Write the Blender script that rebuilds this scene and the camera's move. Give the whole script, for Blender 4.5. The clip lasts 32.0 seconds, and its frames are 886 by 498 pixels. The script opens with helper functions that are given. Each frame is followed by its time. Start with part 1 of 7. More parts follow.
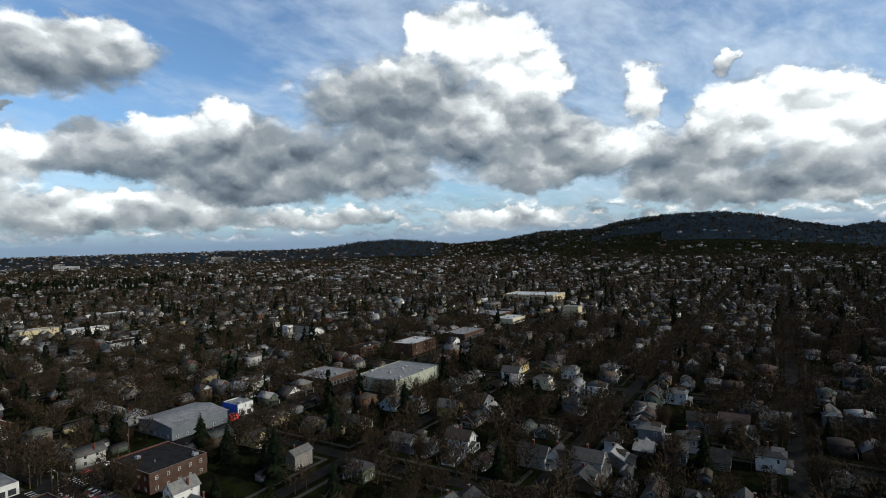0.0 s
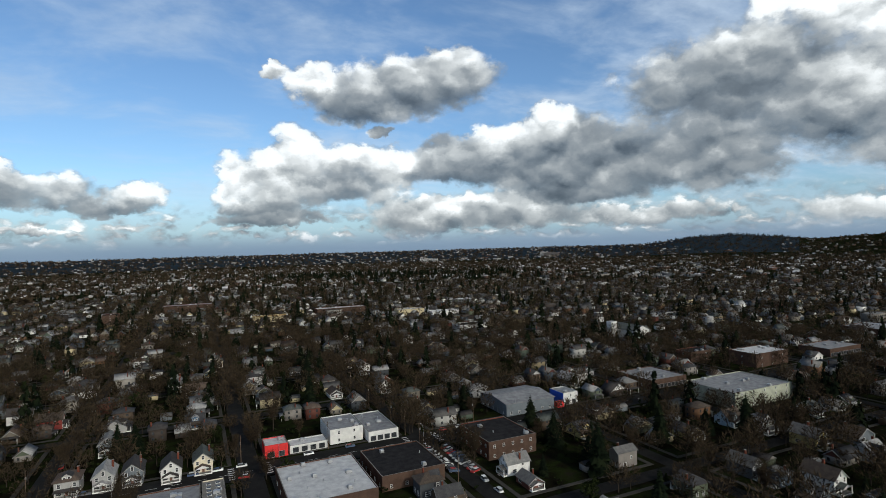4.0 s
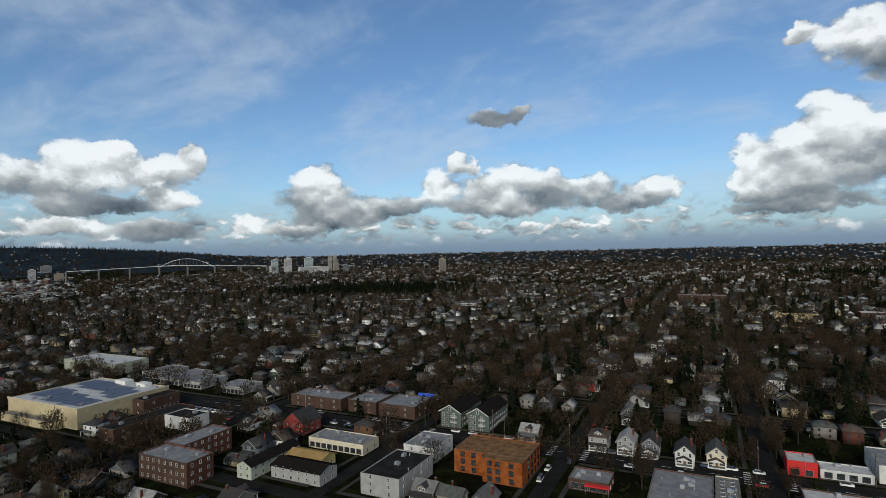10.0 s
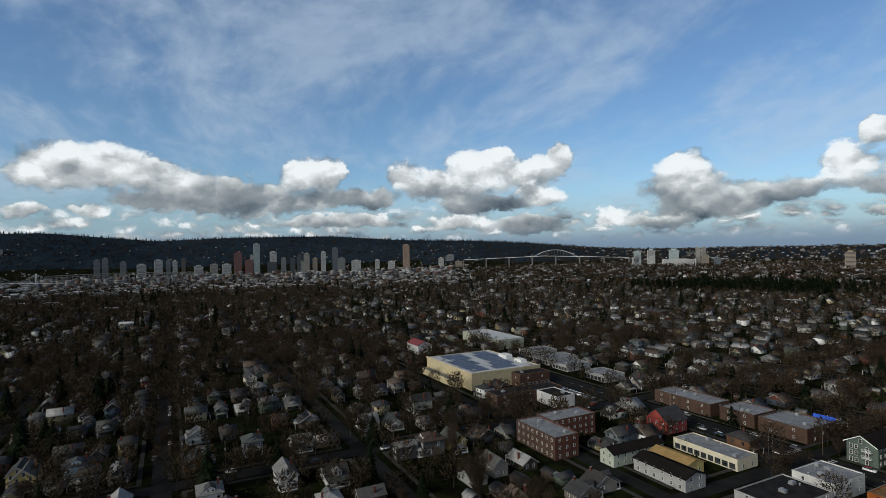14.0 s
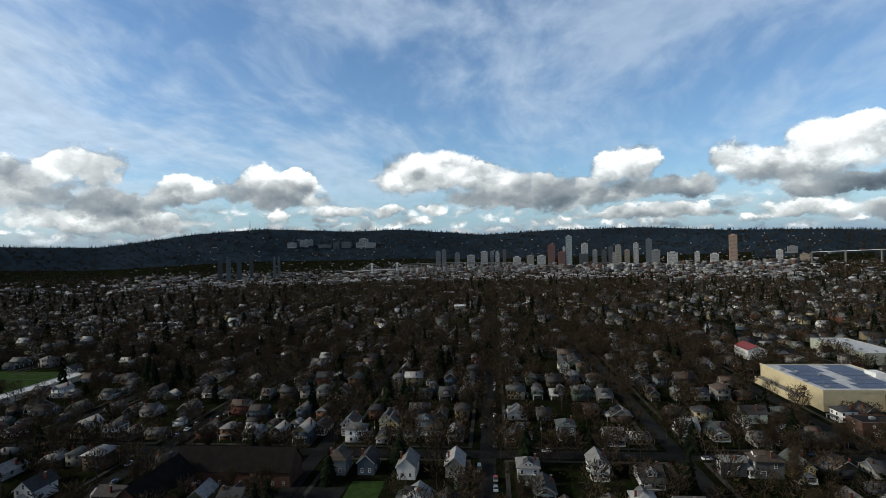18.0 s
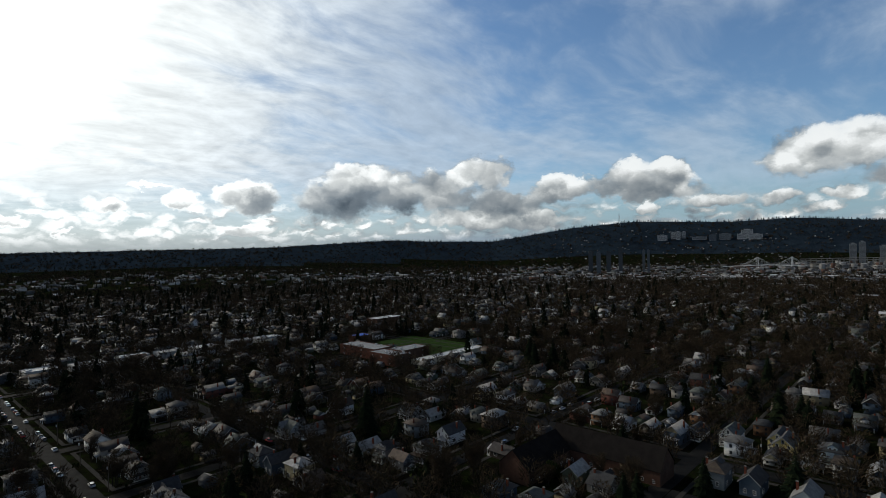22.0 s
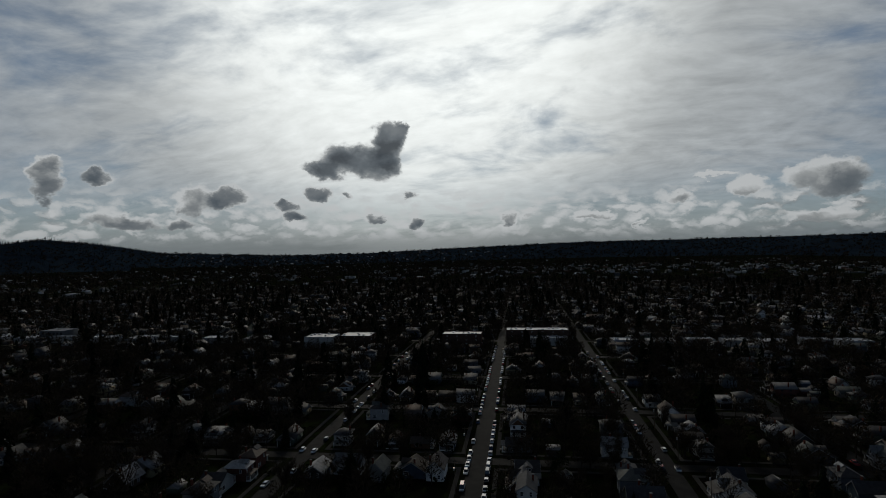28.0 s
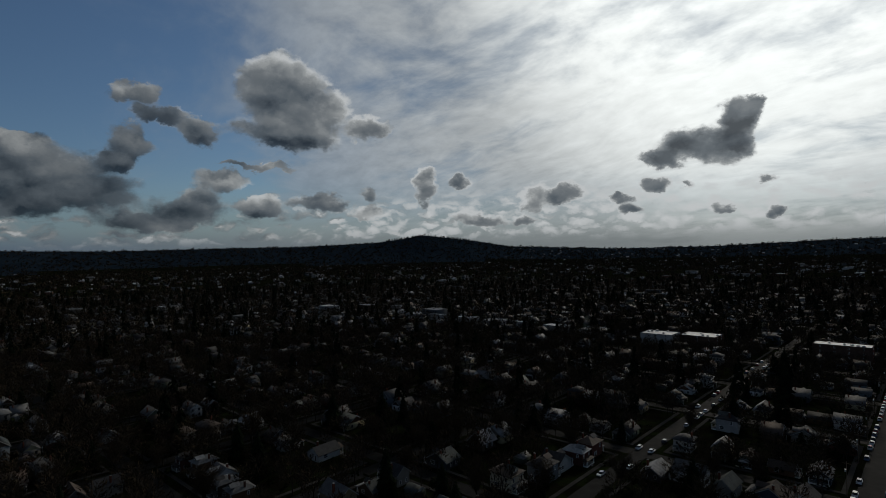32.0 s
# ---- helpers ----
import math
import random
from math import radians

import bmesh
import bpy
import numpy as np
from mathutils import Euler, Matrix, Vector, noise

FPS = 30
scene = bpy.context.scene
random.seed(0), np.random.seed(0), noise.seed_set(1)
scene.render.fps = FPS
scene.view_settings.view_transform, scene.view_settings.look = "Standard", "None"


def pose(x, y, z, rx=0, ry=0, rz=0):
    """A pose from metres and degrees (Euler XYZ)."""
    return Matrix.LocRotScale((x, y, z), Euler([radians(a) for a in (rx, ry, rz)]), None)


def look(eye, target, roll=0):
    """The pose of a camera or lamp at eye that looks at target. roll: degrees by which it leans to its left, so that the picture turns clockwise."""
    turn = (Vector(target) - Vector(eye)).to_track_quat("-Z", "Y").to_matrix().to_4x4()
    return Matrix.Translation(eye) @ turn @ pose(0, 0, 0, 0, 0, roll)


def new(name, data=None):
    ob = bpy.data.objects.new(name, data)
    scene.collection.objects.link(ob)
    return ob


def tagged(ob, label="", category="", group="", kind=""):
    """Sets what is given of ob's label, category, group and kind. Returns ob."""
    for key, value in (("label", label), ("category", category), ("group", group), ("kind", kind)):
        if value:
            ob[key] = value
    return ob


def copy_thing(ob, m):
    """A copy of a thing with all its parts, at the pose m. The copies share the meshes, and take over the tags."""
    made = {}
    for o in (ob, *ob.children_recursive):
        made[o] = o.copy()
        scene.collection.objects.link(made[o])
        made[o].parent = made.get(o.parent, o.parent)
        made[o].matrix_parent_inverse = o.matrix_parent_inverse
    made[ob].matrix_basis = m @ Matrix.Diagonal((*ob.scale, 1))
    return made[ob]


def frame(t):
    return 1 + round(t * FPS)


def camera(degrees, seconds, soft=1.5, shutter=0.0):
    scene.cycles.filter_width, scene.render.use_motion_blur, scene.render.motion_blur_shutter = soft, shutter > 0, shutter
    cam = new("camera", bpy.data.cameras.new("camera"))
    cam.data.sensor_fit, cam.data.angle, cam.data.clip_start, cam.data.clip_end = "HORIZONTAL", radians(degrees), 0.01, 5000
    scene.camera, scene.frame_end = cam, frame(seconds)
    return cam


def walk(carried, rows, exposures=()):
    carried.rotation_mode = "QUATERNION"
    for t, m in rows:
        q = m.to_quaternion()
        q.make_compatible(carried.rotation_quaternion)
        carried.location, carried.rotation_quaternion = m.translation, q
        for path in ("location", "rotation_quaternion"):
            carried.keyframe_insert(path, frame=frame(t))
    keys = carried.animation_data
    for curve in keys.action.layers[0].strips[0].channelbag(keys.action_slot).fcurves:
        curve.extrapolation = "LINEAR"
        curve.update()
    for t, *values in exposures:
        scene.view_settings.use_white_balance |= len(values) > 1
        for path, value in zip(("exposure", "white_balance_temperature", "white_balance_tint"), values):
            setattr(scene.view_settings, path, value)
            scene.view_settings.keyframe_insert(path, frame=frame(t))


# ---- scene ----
EYE = 91.0
cam = camera(78.58, 32.0, soft=0.7)
walk(cam, [
    (0, pose(0, 0, 91, 89.50, 1.71, -58.01)),
    (0.5, pose(0, 0, 91, 89.59, 1.78, -53.57)),
    (1, pose(0, 0, 91, 89.65, 1.80, -48.89)),
    (1.5, pose(0, 0, 91, 89.74, 1.75, -44.40)),
    (2, pose(0, 0, 91, 89.78, 1.77, -40.43)),
    (2.5, pose(0, 0, 91, 89.84, 1.75, -36.83)),
    (3, pose(0, 0, 91, 89.91, 1.65, -33.25)),
    (3.5, pose(0, 0, 91, 89.97, 1.67, -28.77)),
    (5.5, pose(0, 0, 91, 90.14, 1.59, -13.82)),
    (6, pose(0, 0, 91, 90.21, 1.66, -9.66)),
    (6.5, pose(0, 0, 91, 90.28, 1.55, -5.25)),
    (7, pose(0, 0, 91, 90.29, 1.51, -0.95)),
    (7.5, pose(0, 0, 91, 90.30, 1.49, 3.22)),
    (8, pose(0, 0, 91, 90.33, 1.46, 7.44)),
    (8.5, pose(0, 0, 91, 90.38, 1.46, 11.63)),
    (9, pose(0, 0, 91, 90.39, 1.41, 16.01)),
    (9.5, pose(0, 0, 91, 90.38, 1.31, 21.15)),
    (10, pose(0, 0, 91, 90.37, 1.28, 26.13)),
    (10.5, pose(0, 0, 91, 90.37, 1.29, 31.06)),
    (11, pose(0, 0, 91, 90.33, 1.23, 35.64)),
    (11.5, pose(0, 0, 91, 90.32, 1.23, 40.08)),
    (12, pose(0, 0, 91, 90.31, 1.19, 44.88)),
    (12.5, pose(0, 0, 91, 90.33, 1.23, 49.79)),
    (13, pose(0, 0, 91, 90.31, 1.14, 54.52)),
    (13.5, pose(0, 0, 91, 90.28, 1.08, 59.00)),
    (15.5, pose(0, 0, 91, 90.16, 1.09, 75.21)),
    (16, pose(0, 0, 91, 90.15, 1.19, 79.63)),
    (16.5, pose(0, 0, 91, 90.12, 1.17, 84.05)),
    (17, pose(0, 0, 91, 90.10, 1.11, 88.28)),
    (17.5, pose(0, 0, 91, 90.05, 1.24, 91.75)),
    (18, pose(0, 0, 91, 90.01, 1.21, 95.23)),
    (18.5, pose(0, 0, 91, 90.03, 1.24, 99.23)),
    (19, pose(0, 0, 91, 90.03, 1.29, 103.78)),
    (19.5, pose(0, 0, 91, 90.04, 1.29, 108.63)),
    (20, pose(0, 0, 91, 90.04, 1.31, 113.37)),
    (20.5, pose(0, 0, 91, 90.08, 1.32, 117.82)),
    (21, pose(0, 0, 91, 90.06, 1.31, 122.57)),
    (21.5, pose(0, 0, 91, 90.08, 1.33, 127.63)),
    (22, pose(0, 0, 91, 90.10, 1.30, 132.88)),
    (22.5, pose(0, 0, 91, 90.14, 1.26, 137.90)),
    (23, pose(0, 0, 91, 90.12, 1.18, 142.52)),
    (23.5, pose(0, 0, 91, 90.15, 1.15, 146.65)),
    (24, pose(0, 0, 91, 90.13, 1.24, 151.09)),
    (24.5, pose(0, 0, 91, 90.10, 1.32, 155.41)),
    (26.5, pose(0, 0, 91, 90.09, 1.25, 173.50)),
    (27, pose(0, 0, 91, 90.10, 1.25, 178.34)),
    (27.5, pose(0, 0, 91, 90.09, 1.20, 183.30)),
    (28, pose(0, 0, 91, 90.09, 1.17, 188.04)),
    (28.5, pose(0, 0, 91, 90.07, 1.21, 192.71)),
    (29, pose(0, 0, 91, 90.06, 1.24, 196.81)),
    (29.5, pose(0, 0, 91, 90.04, 1.24, 200.82)),
    (30, pose(0, 0, 91, 90.02, 1.21, 204.81)),
    (30.5, pose(0, 0, 91, 90.04, 1.22, 208.90)),
    (31, pose(0, 0, 91, 90.05, 1.25, 213.27)),
    (31.5, pose(0, 0, 91, 90.09, 1.29, 217.93)),
    (32, pose(0, 0, 91, 90.10, 1.27, 222.45)),
], exposures=((0.0, 0.2, 6250, 6.0), (8.0, -0.06, 6250, 6.0), (13.0, -0.15, 6250, 6.0), (17.0, 0.12, 6300, 6.0), (20.0, 0.28, 6400, 6.0), (24.0, -0.92, 6350, 7.0), (27.0, -1.48, 6300, 7.0), (32.0, -1.38, 6300, 7.0)))


# ---- sky and sun ----
SUN_AZ, SUN_EL = 191.0, 28.0   # degrees counter-clockwise from north, and up


def way(az, el):
    a, e = radians(az), radians(el)
    return Vector((-math.sin(a) * math.cos(e), math.cos(a) * math.cos(e), math.sin(e)))


sun = new("sun", bpy.data.lights.new("sun", "SUN"))
sun.data.energy, sun.data.angle, sun.data.color = 2.2, radians(0.6), (1.0, 0.89, 0.74)
sun.matrix_world = look(way(SUN_AZ, SUN_EL) * 2000, (0, 0, 0))

world = bpy.data.worlds.new("sky")
scene.world = world
world.use_nodes = True
world.cycles.sampling_method, world.cycles.sample_map_resolution = "MANUAL", 256
WT = world.node_tree
WT.nodes.clear()


def wn(kind, **settings):
    n = WT.nodes.new(kind)
    for k, v in settings.items():
        assign(n, k, v)
    return n


def assign(n, k, v):
    if k == "operation":
        n.operation = v
    elif k == "clamp":
        n.use_clamp = v


def put(tree, value, socket):
    """Links a socket, or sets a plain value."""
    if isinstance(value, bpy.types.NodeSocket):
        tree.links.new(value, socket)
    else:
        socket.default_value = value


def wm(op, a, b=0.0, c=None, clamp=False):
    n = wn("ShaderNodeMath", operation=op, clamp=clamp)
    put(WT, a, n.inputs[0])
    put(WT, b, n.inputs[1])
    if c is not None:
        put(WT, c, n.inputs[2])
    return n.outputs[0]


def wv(op, a, b=(0, 0, 0), c=None):
    n = wn("ShaderNodeVectorMath", operation=op)
    put(WT, a, n.inputs[0])
    put(WT, b, n.inputs[1])
    if c is not None:
        put(WT, c, n.inputs[2])
    return n.outputs["Value"] if op in ("DOT_PRODUCT", "LENGTH") else n.outputs[0]


def wnoise(vec, scale, detail=4.0, rough=0.5, colour=False):
    n = wn("ShaderNodeTexNoise")
    put(WT, vec, n.inputs["Vector"])
    n.inputs["Scale"].default_value, n.inputs["Detail"].default_value, n.inputs["Roughness"].default_value = scale, detail, rough
    return n.outputs["Color" if colour else 0]


def wstep(x, lo, hi):
    n = wn("ShaderNodeMapRange")
    n.interpolation_type = "SMOOTHSTEP"
    put(WT, x, n.inputs[0])
    n.inputs[1].default_value, n.inputs[2].default_value = lo, hi
    return n.outputs[0]


def wmix(f, a, b):
    n = wn("ShaderNodeMix")
    n.data_type = "RGBA"
    put(WT, f, n.inputs["Factor"])
    put(WT, a, n.inputs[6])
    put(WT, b, n.inputs[7])
    return n.outputs[2]


ray = wn("ShaderNodeTexCoord").outputs["Generated"]
sep = wn("ShaderNodeSeparateXYZ")
WT.links.new(ray, sep.inputs[0])
dx, dy, dz = sep.outputs
# azimuth in degrees from -97.8 (the seam, in the east) to 262.2, and elevation
TURN = radians(82.2)
rx_ = wm("ADD", wm("MULTIPLY", dx, math.cos(TURN)), wm("MULTIPLY", dy, math.sin(TURN)))
ry_ = wm("SUBTRACT", wm("MULTIPLY", dy, math.cos(TURN)), wm("MULTIPLY", dx, math.sin(TURN)))
azim = wm("MULTIPLY_ADD", wm("ARCTAN2", wm("MULTIPLY", rx_, -1.0), ry_), 180 / math.pi, 82.2)
elev = wm("MULTIPLY", wm("ARCSINE", dz), 180 / math.pi)

sky = wn("ShaderNodeTexSky")
sky.sky_type, sky.sun_disc = "NISHITA", False
sky.sun_elevation, sky.sun_rotation = radians(SUN_EL), radians(-SUN_AZ)
sky.air_density, sky.dust_density, sky.ozone_density, sky.altitude = 1.0, 0.6, 2.0, 100

# billows: coarse lumps bend the outline of each cloud, fine ones fray it
squash = wv("MULTIPLY", ray, (1, 1, 1.35))
lump = wnoise(squash, 7.0, 3.0, 0.5, True)
lump2 = wnoise(squash, 24.0, 6.0, 0.6, True)
comb = wn("ShaderNodeCombineXYZ")
WT.links.new(azim, comb.inputs[0])
WT.links.new(elev, comb.inputs[1])
bend = wv("MULTIPLY", wv("SUBTRACT", lump, (0.5, 0.5, 0.5)), (5.0, 2.8, 0))
bend2 = wv("MULTIPLY", wv("SUBTRACT", lump2, (0.5, 0.5, 0.5)), (3.2, 2.8, 0))
P = wv("ADD", wv("ADD", comb.outputs[0], bend), bend2)


def heap(vec, scale, detail):
    """Rounded lumps on lumps, as a height from 0 to 1."""
    n = wn("ShaderNodeTexVoronoi")
    n.feature = "F1"
    put(WT, vec, n.inputs["Vector"])
    n.inputs["Scale"].default_value, n.inputs["Detail"].default_value = scale, detail
    n.inputs["Roughness"].default_value, n.inputs["Lacunarity"].default_value = 0.55, 2.1
    return wm("SUBTRACT", 1.0, n.outputs["Distance"])


class Clouds:
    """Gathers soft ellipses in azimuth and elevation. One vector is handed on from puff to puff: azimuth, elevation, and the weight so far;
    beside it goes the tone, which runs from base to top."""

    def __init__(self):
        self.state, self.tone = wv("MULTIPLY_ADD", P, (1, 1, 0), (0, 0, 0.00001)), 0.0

    def puff(self, az, el, w, h, tone, rise=0.25):
        d = wv("MULTIPLY_ADD", self.state, (1 / w, 1 / h, 0), (-az / w, -el / h, 1))
        g = wm("POWER", math.exp(-3), wv("DOT_PRODUCT", d, d))
        self.tone = wm("MULTIPLY_ADD", g, wv("DOT_PRODUCT", d, (0, rise, tone)), self.tone)
        v = wn("ShaderNodeVectorMath", operation="SCALE")
        v.inputs[0].default_value = (0, 0, 1)
        WT.links.new(g, v.inputs["Scale"])
        self.state = wv("ADD", self.state, v.outputs[0])

    def close(self):
        n = wn("ShaderNodeSeparateXYZ")
        WT.links.new(self.state, n.inputs[0])
        self.tone = wm("DIVIDE", self.tone, n.outputs[2])
        self.cover = wm("MAXIMUM", wm("MULTIPLY_ADD", wm("LOGARITHM", n.outputs[2], math.e), 0.3333, 2.0), -1.0)


low = Clouds()
low.puff(-21.9, 16.6, 8.7, 3.7, 0.60, 0.25)
low.puff(-16.5, 15.0, 6.5, 2.2, 0.50, 0.20)
low.puff(-11.5, 17.1, 2.5, 2.1, 0.95, 0.20)
low.puff(-8.0, 18.2, 1.5, 0.8, 0.70, 0.20)
low.puff(-25.4, 18.4, 5.1, 1.8, 0.68, 0.10)
low.puff(-9.5, 10.1, 2.7, 3.2, 1.00, 0.15)
low.puff(-3.8, 7.5, 2.3, 2.6, 0.97, 0.20)
low.puff(-8.5, 7.5, 4.5, 2.9, 0.85, 0.30)
low.puff(-14.0, 9.1, 3.6, 2.3, 0.92, 0.30)
low.puff(-18.7, 8.9, 3.8, 2.0, 0.85, 0.30)
low.puff(-13.3, 6.5, 7.7, 1.8, 0.60, 0.20)
low.puff(-6.7, 4.8, 5.0, 1.1, 0.45, 0.20)
low.puff(-31.3, 10.9, 4.8, 1.9, 0.72, 0.25)
low.puff(-25.7, 9.9, 4.5, 2.0, 0.50, 0.10)
low.puff(-36.2, 13.0, 2.0, 2.0, 0.95, 0.15)
low.puff(-38.4, 10.6, 5.8, 3.1, 0.42, 0.10)
low.puff(-34.8, 7.8, 9.1, 2.4, 0.40, 0.10)
low.puff(-18.2, 12.1, 1.8, 0.6, 0.40, 0.10)
low.puff(-64.3, 20.1, 5.9, 3.9, 1.02, 0.10)
low.puff(-67.2, 16.5, 5.5, 3.0, 1.00, 0.10)
low.puff(-60.8, 21.6, 3.6, 2.3, 1.00, 0.10)
low.puff(-56.4, 21.2, 2.4, 2.3, 1.02, 0.10)
low.puff(-53.4, 14.3, 11.1, 5.0, 0.50, 0.30)
low.puff(-62.9, 11.7, 8.8, 4.0, 0.56, 0.20)
low.puff(-36.3, 13.0, 2.5, 2.1, 0.97, 0.20)
low.puff(-41.7, 7.5, 9.8, 2.8, 0.38, 0.10)
low.puff(-50.3, 8.6, 9.3, 4.0, 0.40, 0.10)
low.puff(-37.9, 5.2, 5.8, 1.0, 0.28, 0.10)
low.puff(-31.5, 10.7, 4.5, 2.0, 0.74, 0.25)
low.puff(-27.8, 8.7, 7.6, 2.0, 0.52, 0.15)
low.puff(-30.0, 9.0, 1.3, 0.7, 0.90, 0.20)
low.puff(-20.2, 8.7, 2.2, 1.9, 0.95, 0.20)
low.puff(-78.0, 14.1, 2.4, 2.9, 1.00, 0.10)
low.puff(-76.5, 9.1, 5.9, 2.2, 0.82, 0.30)
low.puff(-69.9, 10.2, 6.8, 3.4, 0.58, 0.20)
low.puff(-68.6, 7.4, 8.0, 2.3, 0.52, 0.25)
low.puff(-85.5, 15.9, 1.3, 1.2, 1.00, 0.10)
low.puff(-87.5, 11.6, 4.1, 3.5, 1.00, 0.15)
low.puff(-93.0, 10.8, 4.4, 3.0, 1.00, 0.15)
low.puff(-91.0, 13.0, 1.7, 1.6, 1.00, 0.10)
low.puff(-96.5, 10.6, 2.6, 2.2, 1.00, 0.10)
low.puff(-85.6, 9.8, 3.8, 3.6, 0.80, 0.20)
low.puff(-93.8, 7.3, 5.5, 2.6, 0.76, 0.30)
low.puff(-80.6, 5.5, 4.6, 2.6, 0.36, 0.15)
low.puff(-87.8, 4.5, 7.6, 2.2, 0.42, 0.20)
low.puff(-94.9, 4.3, 4.2, 1.9, 0.56, 0.30)
low.puff(-83.7, 8.0, 4.8, 2.6, 0.46, 0.10)
low.puff(-23.0, 3.3, 6.8, 1.6, 0.74, 0.30)
low.puff(-32.8, 3.3, 6.3, 1.7, 0.62, 0.30)
low.puff(-44.9, 2.9, 8.4, 1.3, 0.74, 0.30)
low.puff(-64.4, 2.6, 7.0, 1.7, 0.80, 0.30)
low.puff(26.3, 7.2, 2.2, 2.1, 0.97, 0.20)
low.puff(21.2, 6.8, 3.1, 1.7, 0.90, 0.30)
low.puff(18.4, 7.7, 2.2, 1.5, 0.92, 0.30)
low.puff(15.0, 6.5, 3.3, 1.8, 0.85, 0.30)
low.puff(10.3, 6.3, 3.1, 1.8, 0.88, 0.30)
low.puff(4.8, 5.8, 3.0, 1.4, 0.88, 0.30)
low.puff(19.1, 5.1, 8.3, 1.3, 0.55, 0.20)
low.puff(8.0, 4.7, 5.3, 1.0, 0.50, 0.20)
low.puff(24.3, 9.9, 0.9, 1.3, 0.80, 0.20)
low.puff(23.4, 9.1, 1.2, 0.7, 0.75, 0.20)
low.puff(-25.6, 4.2, 9.0, 1.6, 0.66, 0.30)
low.puff(-7.2, 3.6, 6.5, 0.8, 0.52, 0.20)
low.puff(24.1, 2.4, 1.9, 0.6, 0.80, 0.30)
low.puff(17.1, 2.5, 1.6, 0.6, 0.85, 0.30)
low.puff(12.4, 2.4, 1.7, 0.5, 0.75, 0.30)
low.puff(77.4, 8.2, 2.1, 2.0, 1.00, 0.15)
low.puff(75.0, 8.1, 1.7, 1.9, 0.90, 0.30)
low.puff(79.9, 6.3, 2.0, 1.5, 0.90, 0.30)
low.puff(82.6, 6.4, 2.2, 2.0, 0.55, 0.20)
low.puff(77.5, 5.5, 5.5, 1.2, 0.50, 0.20)
low.puff(71.6, 5.4, 2.9, 1.2, 0.45, 0.20)
low.puff(59.8, 8.7, 3.4, 2.1, 1.00, 0.20)
low.puff(57.9, 9.9, 1.4, 1.2, 1.00, 0.20)
low.puff(67.3, 7.9, 2.3, 1.7, 0.85, 0.30)
low.puff(54.4, 8.2, 2.9, 1.7, 0.85, 0.30)
low.puff(50.9, 9.1, 1.5, 1.6, 0.85, 0.20)
low.puff(62.9, 6.7, 5.9, 1.6, 0.60, 0.30)
low.puff(52.7, 5.8, 2.3, 1.2, 0.85, 0.30)
low.puff(58.0, 5.0, 5.1, 1.0, 0.40, 0.20)
low.puff(70.2, 3.3, 2.4, 0.8, 0.80, 0.30)
low.puff(61.3, 3.3, 3.3, 0.9, 0.85, 0.30)
low.puff(76.2, 3.2, 5.2, 0.9, 0.60, 0.25)
low.puff(54.5, 2.6, 4.6, 0.9, 0.55, 0.20)
low.puff(45.6, 3.4, 1.8, 1.2, 0.95, 0.20)
low.puff(39.0, 7.6, 2.8, 1.8, 0.98, 0.20)
low.puff(39.0, 5.9, 4.4, 1.9, 0.60, 0.35)
low.puff(36.7, 4.0, 5.3, 1.3, 0.45, 0.20)
low.puff(31.5, 5.0, 4.0, 1.4, 0.60, 0.30)
low.puff(40.9, 2.7, 3.6, 0.8, 0.75, 0.30)
low.puff(93.5, 7.8, 3.6, 2.2, 0.85, 0.30)
low.puff(90.5, 8.3, 1.5, 1.2, 0.92, 0.20)
low.puff(89.4, 6.5, 3.5, 1.8, 0.65, 0.30)
low.puff(84.7, 6.3, 3.5, 1.7, 0.55, 0.30)
low.puff(88.2, 4.7, 7.6, 1.1, 0.50, 0.20)
low.puff(129.8, 7.6, 2.4, 2.0, 0.97, 0.20)
low.puff(126.9, 7.3, 2.2, 1.9, 0.80, 0.30)
low.puff(132.2, 5.3, 2.3, 1.9, 0.75, 0.20)
low.puff(126.5, 4.5, 4.8, 1.4, 0.42, 0.10)
low.puff(133.7, 5.9, 1.8, 2.3, 0.70, 0.20)
low.puff(119.5, 6.3, 2.0, 1.2, 0.85, 0.30)
low.puff(114.0, 7.2, 2.4, 1.6, 0.85, 0.30)
low.puff(109.9, 7.3, 2.0, 1.4, 0.92, 0.30)
low.puff(112.7, 5.8, 6.0, 1.2, 0.60, 0.30)
low.puff(121.0, 5.4, 2.4, 1.1, 0.60, 0.30)
low.puff(97.7, 7.8, 4.8, 2.3, 0.85, 0.35)
low.puff(100.1, 7.3, 2.4, 1.8, 0.90, 0.20)
low.puff(112.2, 3.7, 1.5, 0.9, 0.95, 0.20)
low.puff(100.8, 4.0, 2.1, 0.9, 0.85, 0.30)
low.puff(96.6, 3.7, 1.8, 0.8, 0.90, 0.30)
low.puff(106.0, 4.4, 2.9, 0.9, 0.70, 0.30)
low.puff(129.5, 3.0, 5.7, 1.0, 0.75, 0.20)
low.puff(122.9, 3.0, 3.7, 1.0, 0.70, 0.20)
low.puff(141.4, 7.3, 4.2, 1.9, 0.74, 0.35)
low.puff(143.2, 5.3, 4.8, 2.4, 0.46, 0.30)
low.puff(137.3, 5.7, 3.0, 2.1, 0.52, 0.30)
low.puff(151.8, 5.7, 2.3, 1.5, 0.44, 0.40)
low.puff(153.8, 6.0, 2.3, 1.0, 0.70, 0.20)
low.puff(164.5, 4.6, 2.3, 0.9, 0.60, 0.50)
low.puff(172.5, 3.4, 2.0, 0.6, 0.65, 0.50)
